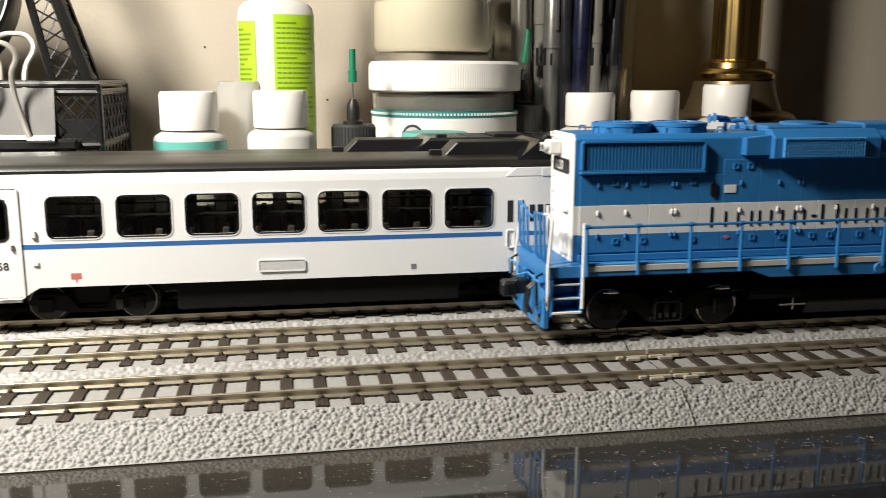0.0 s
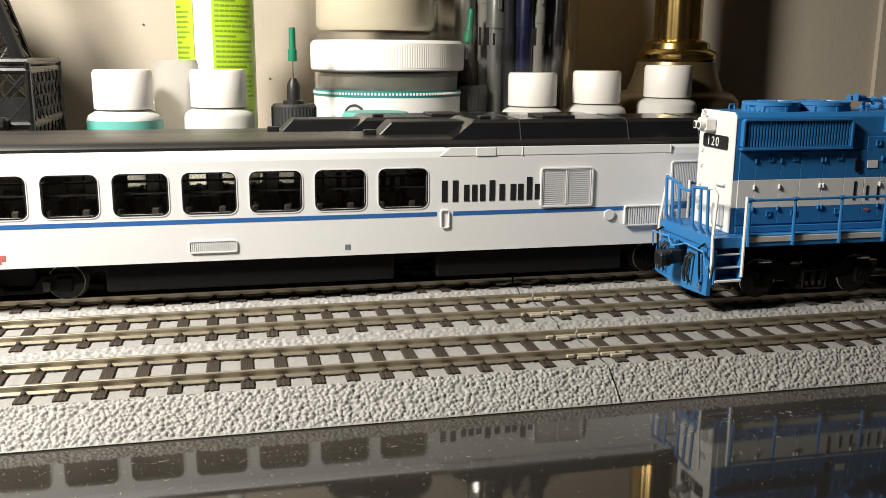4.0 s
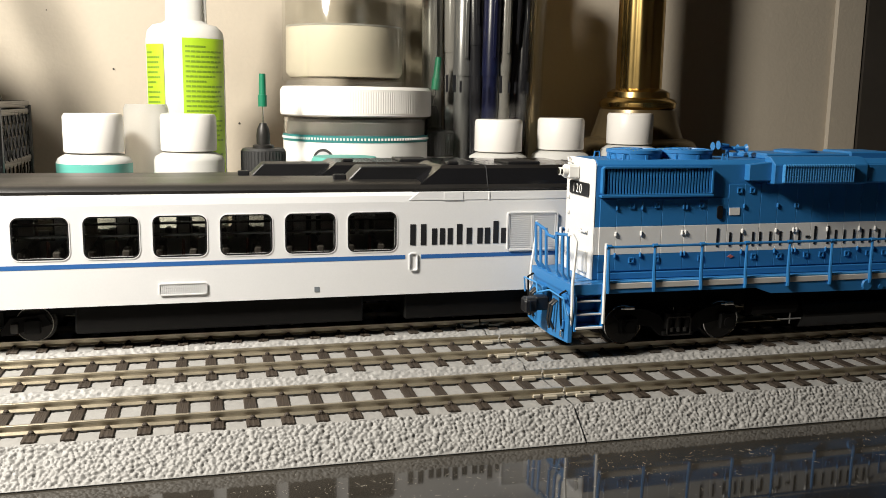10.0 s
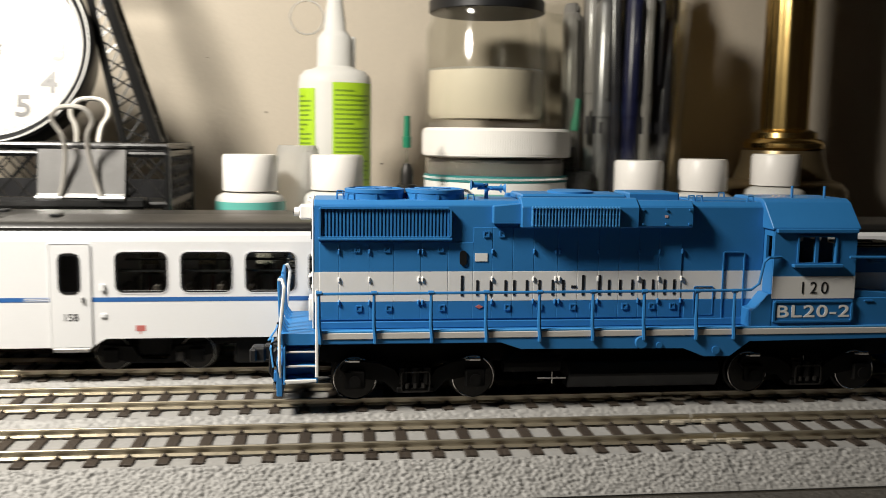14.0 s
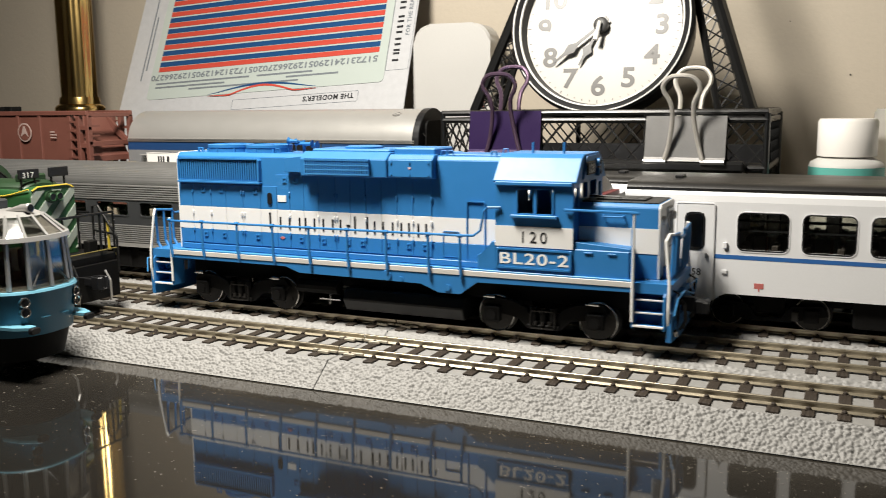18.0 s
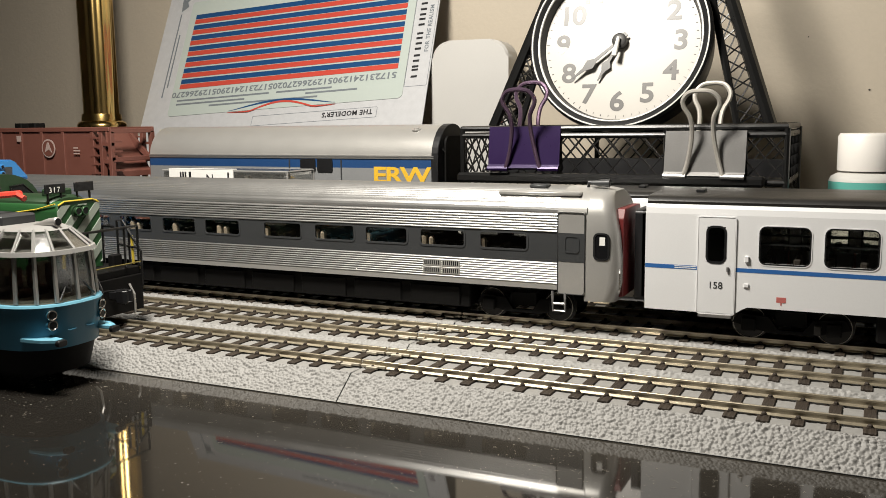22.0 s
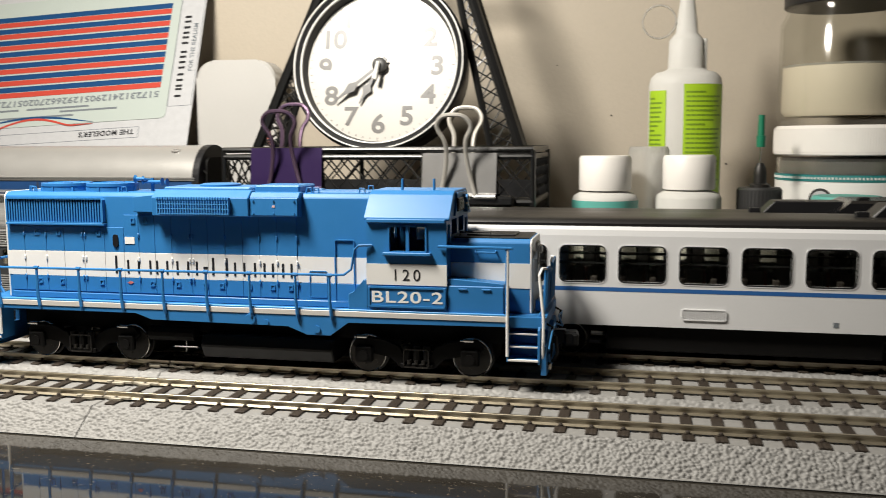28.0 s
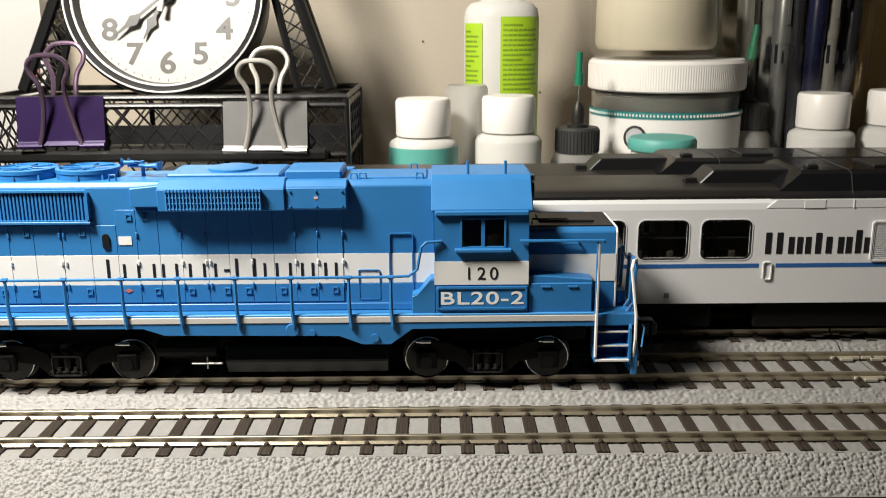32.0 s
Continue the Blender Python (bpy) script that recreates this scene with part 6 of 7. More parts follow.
def organiser():
    og = thing("desk_organiser", -133, 168, 0, "black wire desk organiser with lattice sides holding a round clock", "desk organiser")
    x0, x1, y0, y1 = -75, 76, 0, 64
    for z in (57.5, 81.6, 30, 2):
        bm = bmesh.new()
        for dz in ((0, -3.4) if z > 80 else (0,)):
            tube(bm, [(x0, y0, z + dz), (x1, y0, z + dz), (x1, y1, z + dz), (x0, y1, z + dz), (x0, y0, z + dz)], 1.35, 8)
        part("rim", bm, "wire", og, "black tubular rim")
    bm = bmesh.new()
    box(bm, x0, x1, y0, y1, 55.6, 57.0)
    part("tray", bm, "wire", og)
    bm = bmesh.new()
    box(bm, x0 - 1, x1 - 8, y0 - 6, y0 + 2, 55.6, 60.4, 1.2)
    part("front_ledge", bm, "wire", og, "thick black lower ledge")
    bm = bmesh.new()
    box(bm, x0 + 4, x1 - 4, y0 + 38, y0 + 40, 57.5, 66)
    part("folded_paper", bm, "black", og, "dark folded paper in the tray")
    for x in (x0, -25, 25, x1):
        for y in (y0, y1):
            bm = bmesh.new()
            tube(bm, [(x, y, 0), (x, y, 81)], 1.3, 8)
            part("upright", bm, "wire", og)
    bm = bmesh.new()
    for z0, z1 in ((58, 78.5), (31, 57), (3, 29)):
        n = 17 if z0 > 50 else 8
        for row in ((0,) if z0 < 50 else (0, 1)):
            za, zb = (z0, z1) if z0 < 50 else (z0 + row * 10.2, z0 + (row + 1) * 10.2)
            lattice(bm, (x0, y0, za), (x1, y0, za), (x1, y0, zb), (x0, y0, zb), n, 0.45)
            lattice(bm, (x0, y1, za), (x1, y1, za), (x1, y1, zb), (x0, y1, zb), n, 0.45)
            for x in (x0, x1):
                lattice(bm, (x, y0, za), (x, y1, za), (x, y1, zb), (x, y0, zb), 8, 0.45)
    tagged(part("lattice", bm, "wire", og), "fine black lattice wires", "", "", "stuff")
    for s in (-1, 1):
        legs = [((-5 + s * 55, 40, 82), (-2 + s * 10, 70, 255)), ((-5 + s * 70, 40, 82), (-2 + s * 5.4, 72, 255))]
        for r, (a, b) in zip((1.8, 2.9), legs):
            bm = bmesh.new()
            tube(bm, [a, b], r, 8)
            part("truss_leg", bm, "wire", og, "slanting black truss leg")
        bm = bmesh.new()
        tube(bm, [(-5 + s * 69, 64, 82), (-2 + s * 8, 78, 255)], 1.8, 8)
        part("truss_leg", bm, "wire", og, "slanting black truss leg")
        bm = bmesh.new()
        for k in range(22):
            u, v = k / 22, (k + 1) / 22
            f = lambda leg, w: Vector(legs[leg][0]).lerp(Vector(legs[leg][1]), w)
            for p, q in ((0, 1),):
                tube(bm, [f(p, u), f(q, v)], 0.5, 4, False)
                tube(bm, [f(p, v), f(q, u)], 0.5, 4, False)
                mid = lambda w: f(p, w).lerp(f(q, w), 0.5)
                tube(bm, [f(p, u), mid(v)], 0.45, 4, False)
                tube(bm, [mid(u), f(q, v)], 0.45, 4, False)
        tagged(part("truss_lattice", bm, "wire", og), "fine black truss wires", "", "", "stuff")
        # side lattice added to thicken the shadow on the wall
        bm = bmesh.new()
        outer, rear = legs[1], ((-5 + s * 69, 64, 82), (-2 + s * 8, 78, 255))
        for k in range(16):
            u, v = k / 16, (k + 1) / 16
            g = lambda leg, w: Vector(leg[0]).lerp(Vector(leg[1]), w)
            tube(bm, [g(outer, u), g(rear, v)], 0.7, 4, False)
            tube(bm, [g(rear, u), g(outer, v)], 0.7, 4, False)
            tube(bm, [g(outer, v), g(rear, v)], 0.7, 4, False)
        tagged(part("truss_lattice", bm, "wire", og), "fine black truss wires", "", "", "stuff")
    bm = bmesh.new()
    tube(bm, [(-30, 40, 192), (22, 40, 192), (26, 44, 192), (26, 92, 192), (22, 96, 192), (-30, 96, 192), (-34, 92, 192), (-34, 44, 192), (-30, 40, 192)], 2.3, 8)
    part("platform_frame", bm, "wire", og, "black platform frame round the tower")
    bm = bmesh.new()
    box(bm, -13, 9, 66, 82, 254, 257, 0.8)
    part("cross_bar", bm, "wire", og)
    # upper tower, out of view; added for the shadow it casts on the wall
    upper = [((-14, 64, 240), (-8, 70, 318)), ((10, 64, 240), (4, 70, 318)), ((10, 86, 240), (4, 80, 318)), ((-14, 86, 240), (-8, 80, 318))]
    for a, b in upper:
        bm = bmesh.new()
        tube(bm, [a, b], 1.6, 8)
        part("unseen_tower_leg", bm, "wire", og, "unseen tapering tower leg added for its wall shadow")
    bm = bmesh.new()
    for (a, d), (b, c) in zip(upper, upper[1:] + upper[:1]):
        for k in range(9):
            f = lambda p, q, w: tuple(p[i] + (q[i] - p[i]) * w for i in range(3))
            u, v = k / 9, (k + 1) / 9
            tube(bm, [f(a, d, u), f(b, c, v)], 0.6, 5, False)
            tube(bm, [f(b, c, u), f(a, d, v)], 0.6, 5, False)
            tube(bm, [f(a, d, v), f(b, c, v)], 0.6, 5, False)
    tagged(part("unseen_tower_lattice", bm, "wire", og), "unseen crossed tower wires added for their wall shadow", "", "", "stuff")
    bm = bmesh.new()
    box(bm, -10, 6, 68, 82, 316, 322, 1.0)
    part("cross_bar", bm, "wire", og)
    return og


organiser()


def clock():
    ck = thing("round_clock", -140.5, 207, 124.5, "round black-rimmed clock with a cream face and spade hands", "clock")
    ck.matrix_basis = ck.matrix_basis @ pose(0, 0, 0, -12, 0, 0) @ Matrix.Scale(0.985, 4)
    # drawn with the face towards -y
    def turned(prof, name, material, label="", seg=72):
        bm = bmesh.new()
        lathe(bm, prof, 0, 0, seg)
        for v in bm.verts:
            v.co = Vector((v.co.x, -v.co.z, v.co.y))
        return part(name, bm, material, ck, label, True)
    turned([(0, -24), (40, -24), (44, -20), (46.4, -2), (46.2, 1.5), (45, 2.8), (42.4, 1.6), (41.0, 0.6), (39.8, -4.9), (0, -4.9)], "case", "black", "black clock case")
    turned([(44.3, 2.4), (44.6, 2.95), (45.1, 2.85), (45.3, 2.3)], "case_line", "label", "thin pale rim line")
    turned([(41.0, 0.5), (41.2, 1.4), (41.9, 1.75), (42.1, 1.3)], "bezel_line", "label")
    turned([(0, -4.6), (39.7, -4.6), (39.7, -4.8), (0, -4.8)], "dial", "clock_face", "cream paper dial")
    for n in range(1, 13):
        a = radians(90 - 30 * n)
        letters("numeral", str(n), 9.6, front(30.2 * math.cos(a), 4.5, 30.2 * math.sin(a) - 4.8), "numeral", ck, 0.9, align="CENTER", thick=0.02, bold=0.34, stretch=1.12)
    bm = bmesh.new()
    for k in range(60):
        a = radians(6 * k)
        tube(bm, [(37.6 * math.cos(a), 4.5, 37.6 * math.sin(a)), ((38.6 if k % 5 else 39.2) * math.cos(a), 4.5, (38.6 if k % 5 else 39.2) * math.sin(a))], 0.16, 4)
    tagged(part("minute_marks", bm, "numeral", ck), "fine minute marks", "", "", "stuff")
    for name, angle, reach, y in (("minute_hand", 231, 30, 1.6), ("hour_hand", 207, 22.5, 2.6)):
        bm = bmesh.new()
        out = [(-0.6, -5), (0.6, -5), (0.8, reach * 0.5), (2.6, reach * 0.62), (0.9, reach * 0.76), (0.3, reach), (-0.3, reach), (-0.9, reach * 0.76), (-2.6, reach * 0.62), (-0.8, reach * 0.5)]
        prism(bm, out, "y", y, y + 0.4)
        hd = part(name, bm, "hand_black", ck, "black spade hand")
        hd.matrix_basis = pose(0, 0, 0, 0, angle, 0)
    bm = bmesh.new()
    tube(bm, [(0, 4.4, 0), (0, 1.0, 0), (0, 0.4, 0)], [3.9, 3.7, 2.8], 20)
    part("hub", bm, "hand_black", ck, "", True)
    bm = bmesh.new()
    tube(bm, [(0, 0, -1), (0, 0, 4), (0, 0, 8.5)], [0.9, 1.2, 1.5], 8)
    sh = part("alarm_hand", bm, "label", ck, "short white alarm hand")
    sh.matrix_basis = pose(0, -0.001, 0, 0, 190, 0)
    return ck


clock()


def binder_clip(x, y, z, body, wire, label, tilt):
    cl = thing("binder_clip", x, y, z, label, "binder clip", "binder clips", tilt)
    w = 17.5
    bm = bmesh.new()
    prism(bm, [(-4.4, 0), (-3.2, 1.6), (-0.6, 19.6), (0.6, 19.6), (3.6, 1.4), (4.4, 0.4), (3.4, -0.6), (0.5, 15.8), (-0.4, 15.8), (-3.2, -0.8)], "x", -w, w)
    part("clip_body", bm, body, cl, "bent sheet metal body")
    for s in (-1, 1):
        bm = bmesh.new()
        tube(bm, [(-w, s * 4.2, -0.2), (-7.5, s * 4.2, -0.2)], 1.3, 8)
        tube(bm, [(7.5, s * 4.2, -0.2), (w, s * 4.2, -0.2)], 1.3, 8)
        part("clip_lip", bm, body, cl, "", True)
        bm = bmesh.new()
        h = 0.9 if s < 0 else 1.0
        half = [(8.4, 4.4, 0), (6.4, 4.4, 8), (4.6, 6.4, 20), (5.0, 8.8, 28), (7.4, 10.4, 33), (7.6, 11.4, 36.4), (5.4, 12.4, 39.4), (2.4, 12.9, 40.5)]
        pts = [(-x, s * y, z * h) for x, y, z in half] + [(x, s * y, z * h) for x, y, z in reversed(half)]
        soft_pts = []
        for k in range(len(pts) - 1):
            p = [Vector(pts[min(max(k + j, 0), len(pts) - 1)]) for j in (-1, 0, 1, 2)]
            for u in (0.0, 0.33, 0.67):
                soft_pts.append(tuple(0.5 * (2 * p[1] + (p[2] - p[0]) * u + (2 * p[0] - 5 * p[1] + 4 * p[2] - p[3]) * u * u + (3 * p[1] - p[0] - 3 * p[2] + p[3]) * u**3)))
        soft_pts.append(pts[-1])
        tube(bm, soft_pts, 1.05, 8)
        part("wire_handle", bm, wire, cl, "looped wire handle", True)
    return cl


binder_clip(-90.5, 166.5, 60.4, "clip_silver", "clip_wire", "silver binder clip on the organiser rim", -3)
binder_clip(-174.5, 166.0, 63.0, "purple", "purple_wire", "purple binder clip on the organiser rim", 4)


# ---- decal card, white box, cars on the plinth ----
def decal_card():
    dc = thing("decal_sheet", -385.5, 225.5, 2.5, "striped decal sheet on a printed card leaning against the wall", "decal sheet")
    dc.matrix_basis = dc.matrix_basis @ pose(0, 0, 0, -26, 0, 0) @ pose(0, 0, 0, 0, -3.2, 0)
    bm = bmesh.new()
    box(bm, -119, 111, 0, 0.6, 6, 212)
    part("card", bm, "decal_paper", dc, "grey white printed card")
    bm = bmesh.new()
    prism(bm, rounded(-96, 94, 104, 199, 3), "y", -0.5, -0.05)
    fi = part("decal_film", bm, "decal_film", dc, "pale green glossy film")
    for k in range(7):
        v = 188 - 9 * (k + 1)
        for d, h, m in ((4.6, 3.7, "decal_blue"), (0.5, 3.7, "decal_red")):
            bm = bmesh.new()
            box(bm, -90, 88, -0.75, -0.5, v + d, v + d + h)
            part("stripe", bm, m, fi, "blue stripe" if m == "decal_blue" else "red stripe")
    letters("serial_number", "5172312412905129266270205172312412905129266270", 4.3, pose(88 * MM, -0.7 * MM, 123.0 * MM, 90, 180, 0), "decal_grey", fi, 1.0, stretch=1.3, thick=0.02, bold=0.12)
    for z, a, b in ((115.4, -90, -10), (115.4, -4, 40), (112.4, -90, -30), (112.6, 20, 60), (109.6, -60, 30)):
        bm = bmesh.new()
        box(bm, a, b, -0.62, -0.5, z, z + 1.3)
        part("print_line", bm, "decal_grey", fi)
    for off, m in ((0, "decal_blue"), (-2.4, "decal_red")):
        bm = bmesh.new()
        arc_pts = [(x, 104.6 + off * 0.5 + 6.0 * max(0.0, 1 - ((x - 2) / (44 + off * 7)) ** 2) ** 1.4) for x in range(-42, 48, 3)]
        prism(bm, arc_pts + [(x, z - 1.5 * max(0.1, 1 - ((x - 2) / 46) ** 2)) for x, z in reversed(arc_pts)], "y", -0.72 + off * 0.02, -0.5)
        part("curved_stripe", bm, m, fi)
    # words round the card, the maker's name as plain bars
    x = 118
    for w in (4, 1.4, 3.2, 3, 4, 3, 3, 2.6, 2.6, 0, 3.2, 2.6, 3, 3.4, 2.6, 3):
        if w:
            bm = bmesh.new()
            box(bm, 98, 102.4, -0.2, 0, x, x + min(w, 1.5))
            part("maker_mark_bar", bm, "ink", dc)
        x += w + 0.9 if w else 3
    letters("slogan", "FOR THE REALISM", 2.8, pose(107.6 * MM, -0.1 * MM, 136 * MM, 90, -90, 0), "decal_grey", dc, 1.1, thick=0.02, bold=0.1)
    letters("slogan", "THE WORLD'S LARGEST SELECTION OF SCALE DECALS", 2.7, pose(88 * MM, -0.1 * MM, 206.0 * MM, 90, 180, 0), "decal_grey", dc, 1.1, thick=0.02, bold=0.14)
    letters("slogan", "THE MODELER'S", 3.4, pose(74 * MM, -0.1 * MM, 97.6 * MM, 90, 180, 0), "ink", dc, 1.1, thick=0.02, bold=0.15)
    bm = bmesh.new()
    ring(bm, 94.4, 110, 112, 196, 0.2, 0.25, -0.15, 0, seg=1)
    part("printed_frame", bm, "decal_grey", dc)
    bm = bmesh.new()
    ring(bm, -20, 77, 92, 99, 0.2, 0.25, -0.15, 0, seg=1)
    part("printed_frame", bm, "decal_grey", dc)
    bm = bmesh.new()
    box(bm, -106, -105, -0.2, 0, 120, 190)
    part("print_line", bm, "decal_grey", dc)
    bm = bmesh.new()
    box(bm, -103, -102, -0.2, 0, 128, 172)
    part("print_line", bm, "decal_grey", dc)
    bm = bmesh.new()
    prism(bm, [(-106, 192), (-100, 196), (-102, 200), (-98, 204), (-104, 202), (-107, 205)], "y", -0.2, 0)
    part("printed_arrow", bm, "decal_grey", dc)
    return dc


decal_card()
wb = thing("white_container", -253, 296, 0, "plain white plastic container with rounded corners", "container", rz=4)
wb_mesh = bmesh.new()
prism(wb_mesh, rounded(-30, 21.5, 0, 136, 12, 6), "y", -8, 14, 1.5)
part("container_body", wb_mesh, "container", wb, "", True)
wb_mesh = bmesh.new()
box(wb_mesh, 14, 18, -9.7, -9.4, 84, 94)
part("red_mark", wb_mesh, "red_mark", wb)

tagged(part("display_plinth", box(bmesh.new(), -640, -196, 146, 206, 0, 20, 1.5), "roof_black"), "dark plinth under the parked cars", "plinth")


def erw_car():
    ca = thing("silver_baggage_car", -222, 186, 20, "silver roofed grey car with a blue band and amber letters", "model train car")
    x0, x1 = -189, -2
    bm = bmesh.new()
    prism(bm, [(18 * math.cos(radians(a)), 46.5 + 17.5 * math.sin(radians(a))) for a in range(0, 181, 10)], "x", x0, x1)
    part("roof", bm, "silver_flat", ca, "smooth satin silver roof", True)
    for s in (-1, 1):
        a, b = sorted((s * 17, s * 18))
        for z0, z1, m, nm in ((41.8, 47.2, "erw_blue", "blue_band"), (28.6, 41.8, "erw_grey", "grey_side"), (19, 28.6, "silver_flat", "lower_side")):
            bm = bmesh.new()
            box(bm, x0, x1, a, b, z0, z1)
            part(nm, bm, m, ca)
        bm = bmesh.new()
        for z in (48.0, 47.0, 28.0, 26.6, 25.2):
            box(bm, x0, x1, *sorted((s * 17.9, s * 18.5)), z - 0.4, z + 0.3)
        part("side_rib", bm, "silver", ca)
        for wx in (-82.4, -71.6):
            bm = bmesh.new()
            prism(bm, rounded(wx, wx + 9.6, 39.4, 46.2, 1.0), "y", *sorted((s * 17.8, s * 18.6)))
            part("window", bm, "black", ca, "dark window")
        bm = bmesh.new()
        box(bm, -57, -56.3, *sorted((s * 17.8, s * 18.4)), 20, 46)
        box(bm, -90, -89.3, *sorted((s * 17.8, s * 18.4)), 20, 46)
        part("door_seam", bm, "band_grey", ca)
    letters("car_letters", "ERW", 8.0, front(-37.6, -18.1, 34.4), "yellow", ca, 0.92, stretch=1.42, thick=0.08, bold=0.3)
    bm = bmesh.new()
    prism(bm, [(18.4 * math.cos(radians(a)), 46.5 + 17.8 * math.sin(radians(a))) for a in range(0, 181, 10)] + [(-18.4, 16), (18.4, 16)], "x", -3.4, 0.4, 0.3)
    part("end_wall", bm, "black", ca, "dark end wall")
    bm = bmesh.new()
    prism(bm, rounded(-11, 11, 18, 58, 4), "x", 0.4, 1.6)
    part("end_door", bm, "under", ca)
    bm = bmesh.new()
    for y in (-13, 13):
        bm = bmesh.new()
        tube(bm, [(0, y, 20), (2.2, y, 22), (2.2, y, 50), (0, y, 52)], 0.5, 6)
        part("end_handrail", bm, "under", ca)
    bm = bmesh.new()
    tube(bm, [(-16, -9, 61.2), (-16, -9.2, 61.9)], 2.6, 16)
    tube(bm, [(-16, -9, 61.7), (-16, -9.2, 62.4)], 1.4, 12)
    part("roof_vent", bm, "silver_flat", ca)
    bm = bmesh.new()
    box(bm, x0 + 4, x1 - 4, -15, 15, 0, 19, 0.5)
    part("underframe", bm, "under", ca)
    return ca


erw_car()


def hopper():
    ho = thing("hopper_car", -400, 158, 20, "oxide brown hopper wagon with a round white emblem", "model train car")
    x0, x1 = -172, -14
    ribs = [x0 + k * 17.2 for k in range(9)]
    for s in (-1, 1):
        bm = bmesh.new()
        box(bm, x0, -29, *sorted((s * 16, s * 17)), 34, 62)
        box(bm, x0, x1, *sorted((s * 16.2, s * 18)), 62, 64.6, 0.3)
        box(bm, x0, x1, *sorted((s * 16.2, s * 18)), 30, 32.6, 0.3)
        part("side_sheet", bm, "hopper", ho)
        for x in ribs[:-1]:
            bm = bmesh.new()
            box(bm, x, x + 2.2, *sorted((s * 16.8, s * 18)), 32, 62, 0.2)
            part("side_rib", bm, "hopper", ho)
        for x in (-29, -22.5, -15.8):
            bm = bmesh.new()
            box(bm, x, x + 2.4, *sorted((s * 14.4, s * 17.6)), 12, 62, 0.2)
            part("end_post", bm, "hopper", ho)
        for k in range(6):
            bm = bmesh.new()
            box(bm, -29, -22, *sorted((s * 16.4, s * 17.8)), 33 + k * 5, 34 + k * 5)
            part("ladder_rung", bm, "hopper", ho)
        bm = bmesh.new()
        prism(bm, [(-29, 62), (-29, 56), (-14, 45), (-14, 48)], "y", *sorted((s * 12, s * 14)))
        box(bm, -22, -14, *sorted((s * 15, s * 17)), 44, 46.4)
        box(bm, -29, -13.4, *sorted((s * 14.6, s * 17.4)), 30, 33, 0.2)
        box(bm, -22, -13.4, *sorted((s * 15, s * 17)), 54, 55.6)
        part("slope_sheet", bm, "hopper", ho)
    for z in (30, 45, 61):
        bm = bmesh.new()
        box(bm, -15.8, -13.4, -17, 17, z, z + 2.6, 0.2)
        part("end_beam", bm, "hopper", ho)
    for k in range(5):
        bm = bmesh.new()
        box(bm, -15.4, -13.2, -16, -9, 34 + k * 5.4, 35 + k * 5.4)
        part("ladder_rung", bm, "hopper", ho)
    bm = bmesh.new()
    prism(bm, [(-30, 62), (-30, 58), (-15.6, 36), (-15.6, 39)], "y", -15, 15)
    part("slope_sheet", bm, "hopper", ho)
    bm = bmesh.new()
    box(bm, x0, -30, -15.8, 15.8, 34, 60)
    box(bm, x0, -32, -15.8, 15.8, 60.6, 62.4)
    part("load", bm, "under", ho)
    bm = bmesh.new()
    box(bm, -104, -98, -6, 2, 64, 67.4, 0.5)
    box(bm, -92, -86, -6, 2, 64, 67.4, 0.5)
    part("roof_hatch", bm, "under", ho)
    bm = bmesh.new()
    prism(bm, [(-62 + 5.4 * math.cos(k * math.pi / 12), 52.5 + 5.4 * math.sin(k * math.pi / 12)) for k in range(24)], "y", -18.25, -18.0)
    part("emblem", bm, "hopper_mark", ho, "round white emblem")
    bm = bmesh.new()
    prism(bm, [(-62 + 4.6 * math.cos(k * math.pi / 12), 52.5 + 4.6 * math.sin(k * math.pi / 12)) for k in range(24)], "y", -18.4, -18.26)
    part("emblem_field", bm, "hopper", ho)
    bm = bmesh.new()
    prism(bm, [(-65, 50), (-62.6, 56), (-61.4, 56), (-59, 50), (-61.6, 52)], "y", -18.55, -18.41)
    part("emblem_mark", bm, "hopper_mark", ho)
    for xa, xb, za, zb in ((-88, -84.5, 56.5, 60), (-42, -38.6, 52.5, 53.2), (-42, -37, 50.9, 51.6), (-42, -37.4, 49.3, 50.0)):
        bm = bmesh.new()
        box(bm, xa, xb, -18.2, -18.0, za, zb)
        part("stencil_bar", bm, "hopper_mark", ho, "plain faded stencil bar")
    bm = bmesh.new()
    for x in (-150, -110, -70, -36):
        prism(bm, [(x - 14, 32), (x + 14, 32), (x + 5, 10), (x - 5, 10)], "y", -14, 14)
    box(bm, x0, x1, -3, 3, 8, 31)
    for x in (-150, -22):
        box(bm, x - 14, x + 14, -13, 13, 0, 12, 1)
    part("hopper_chutes", bm, "hopper", ho)
    return ho


hopper()


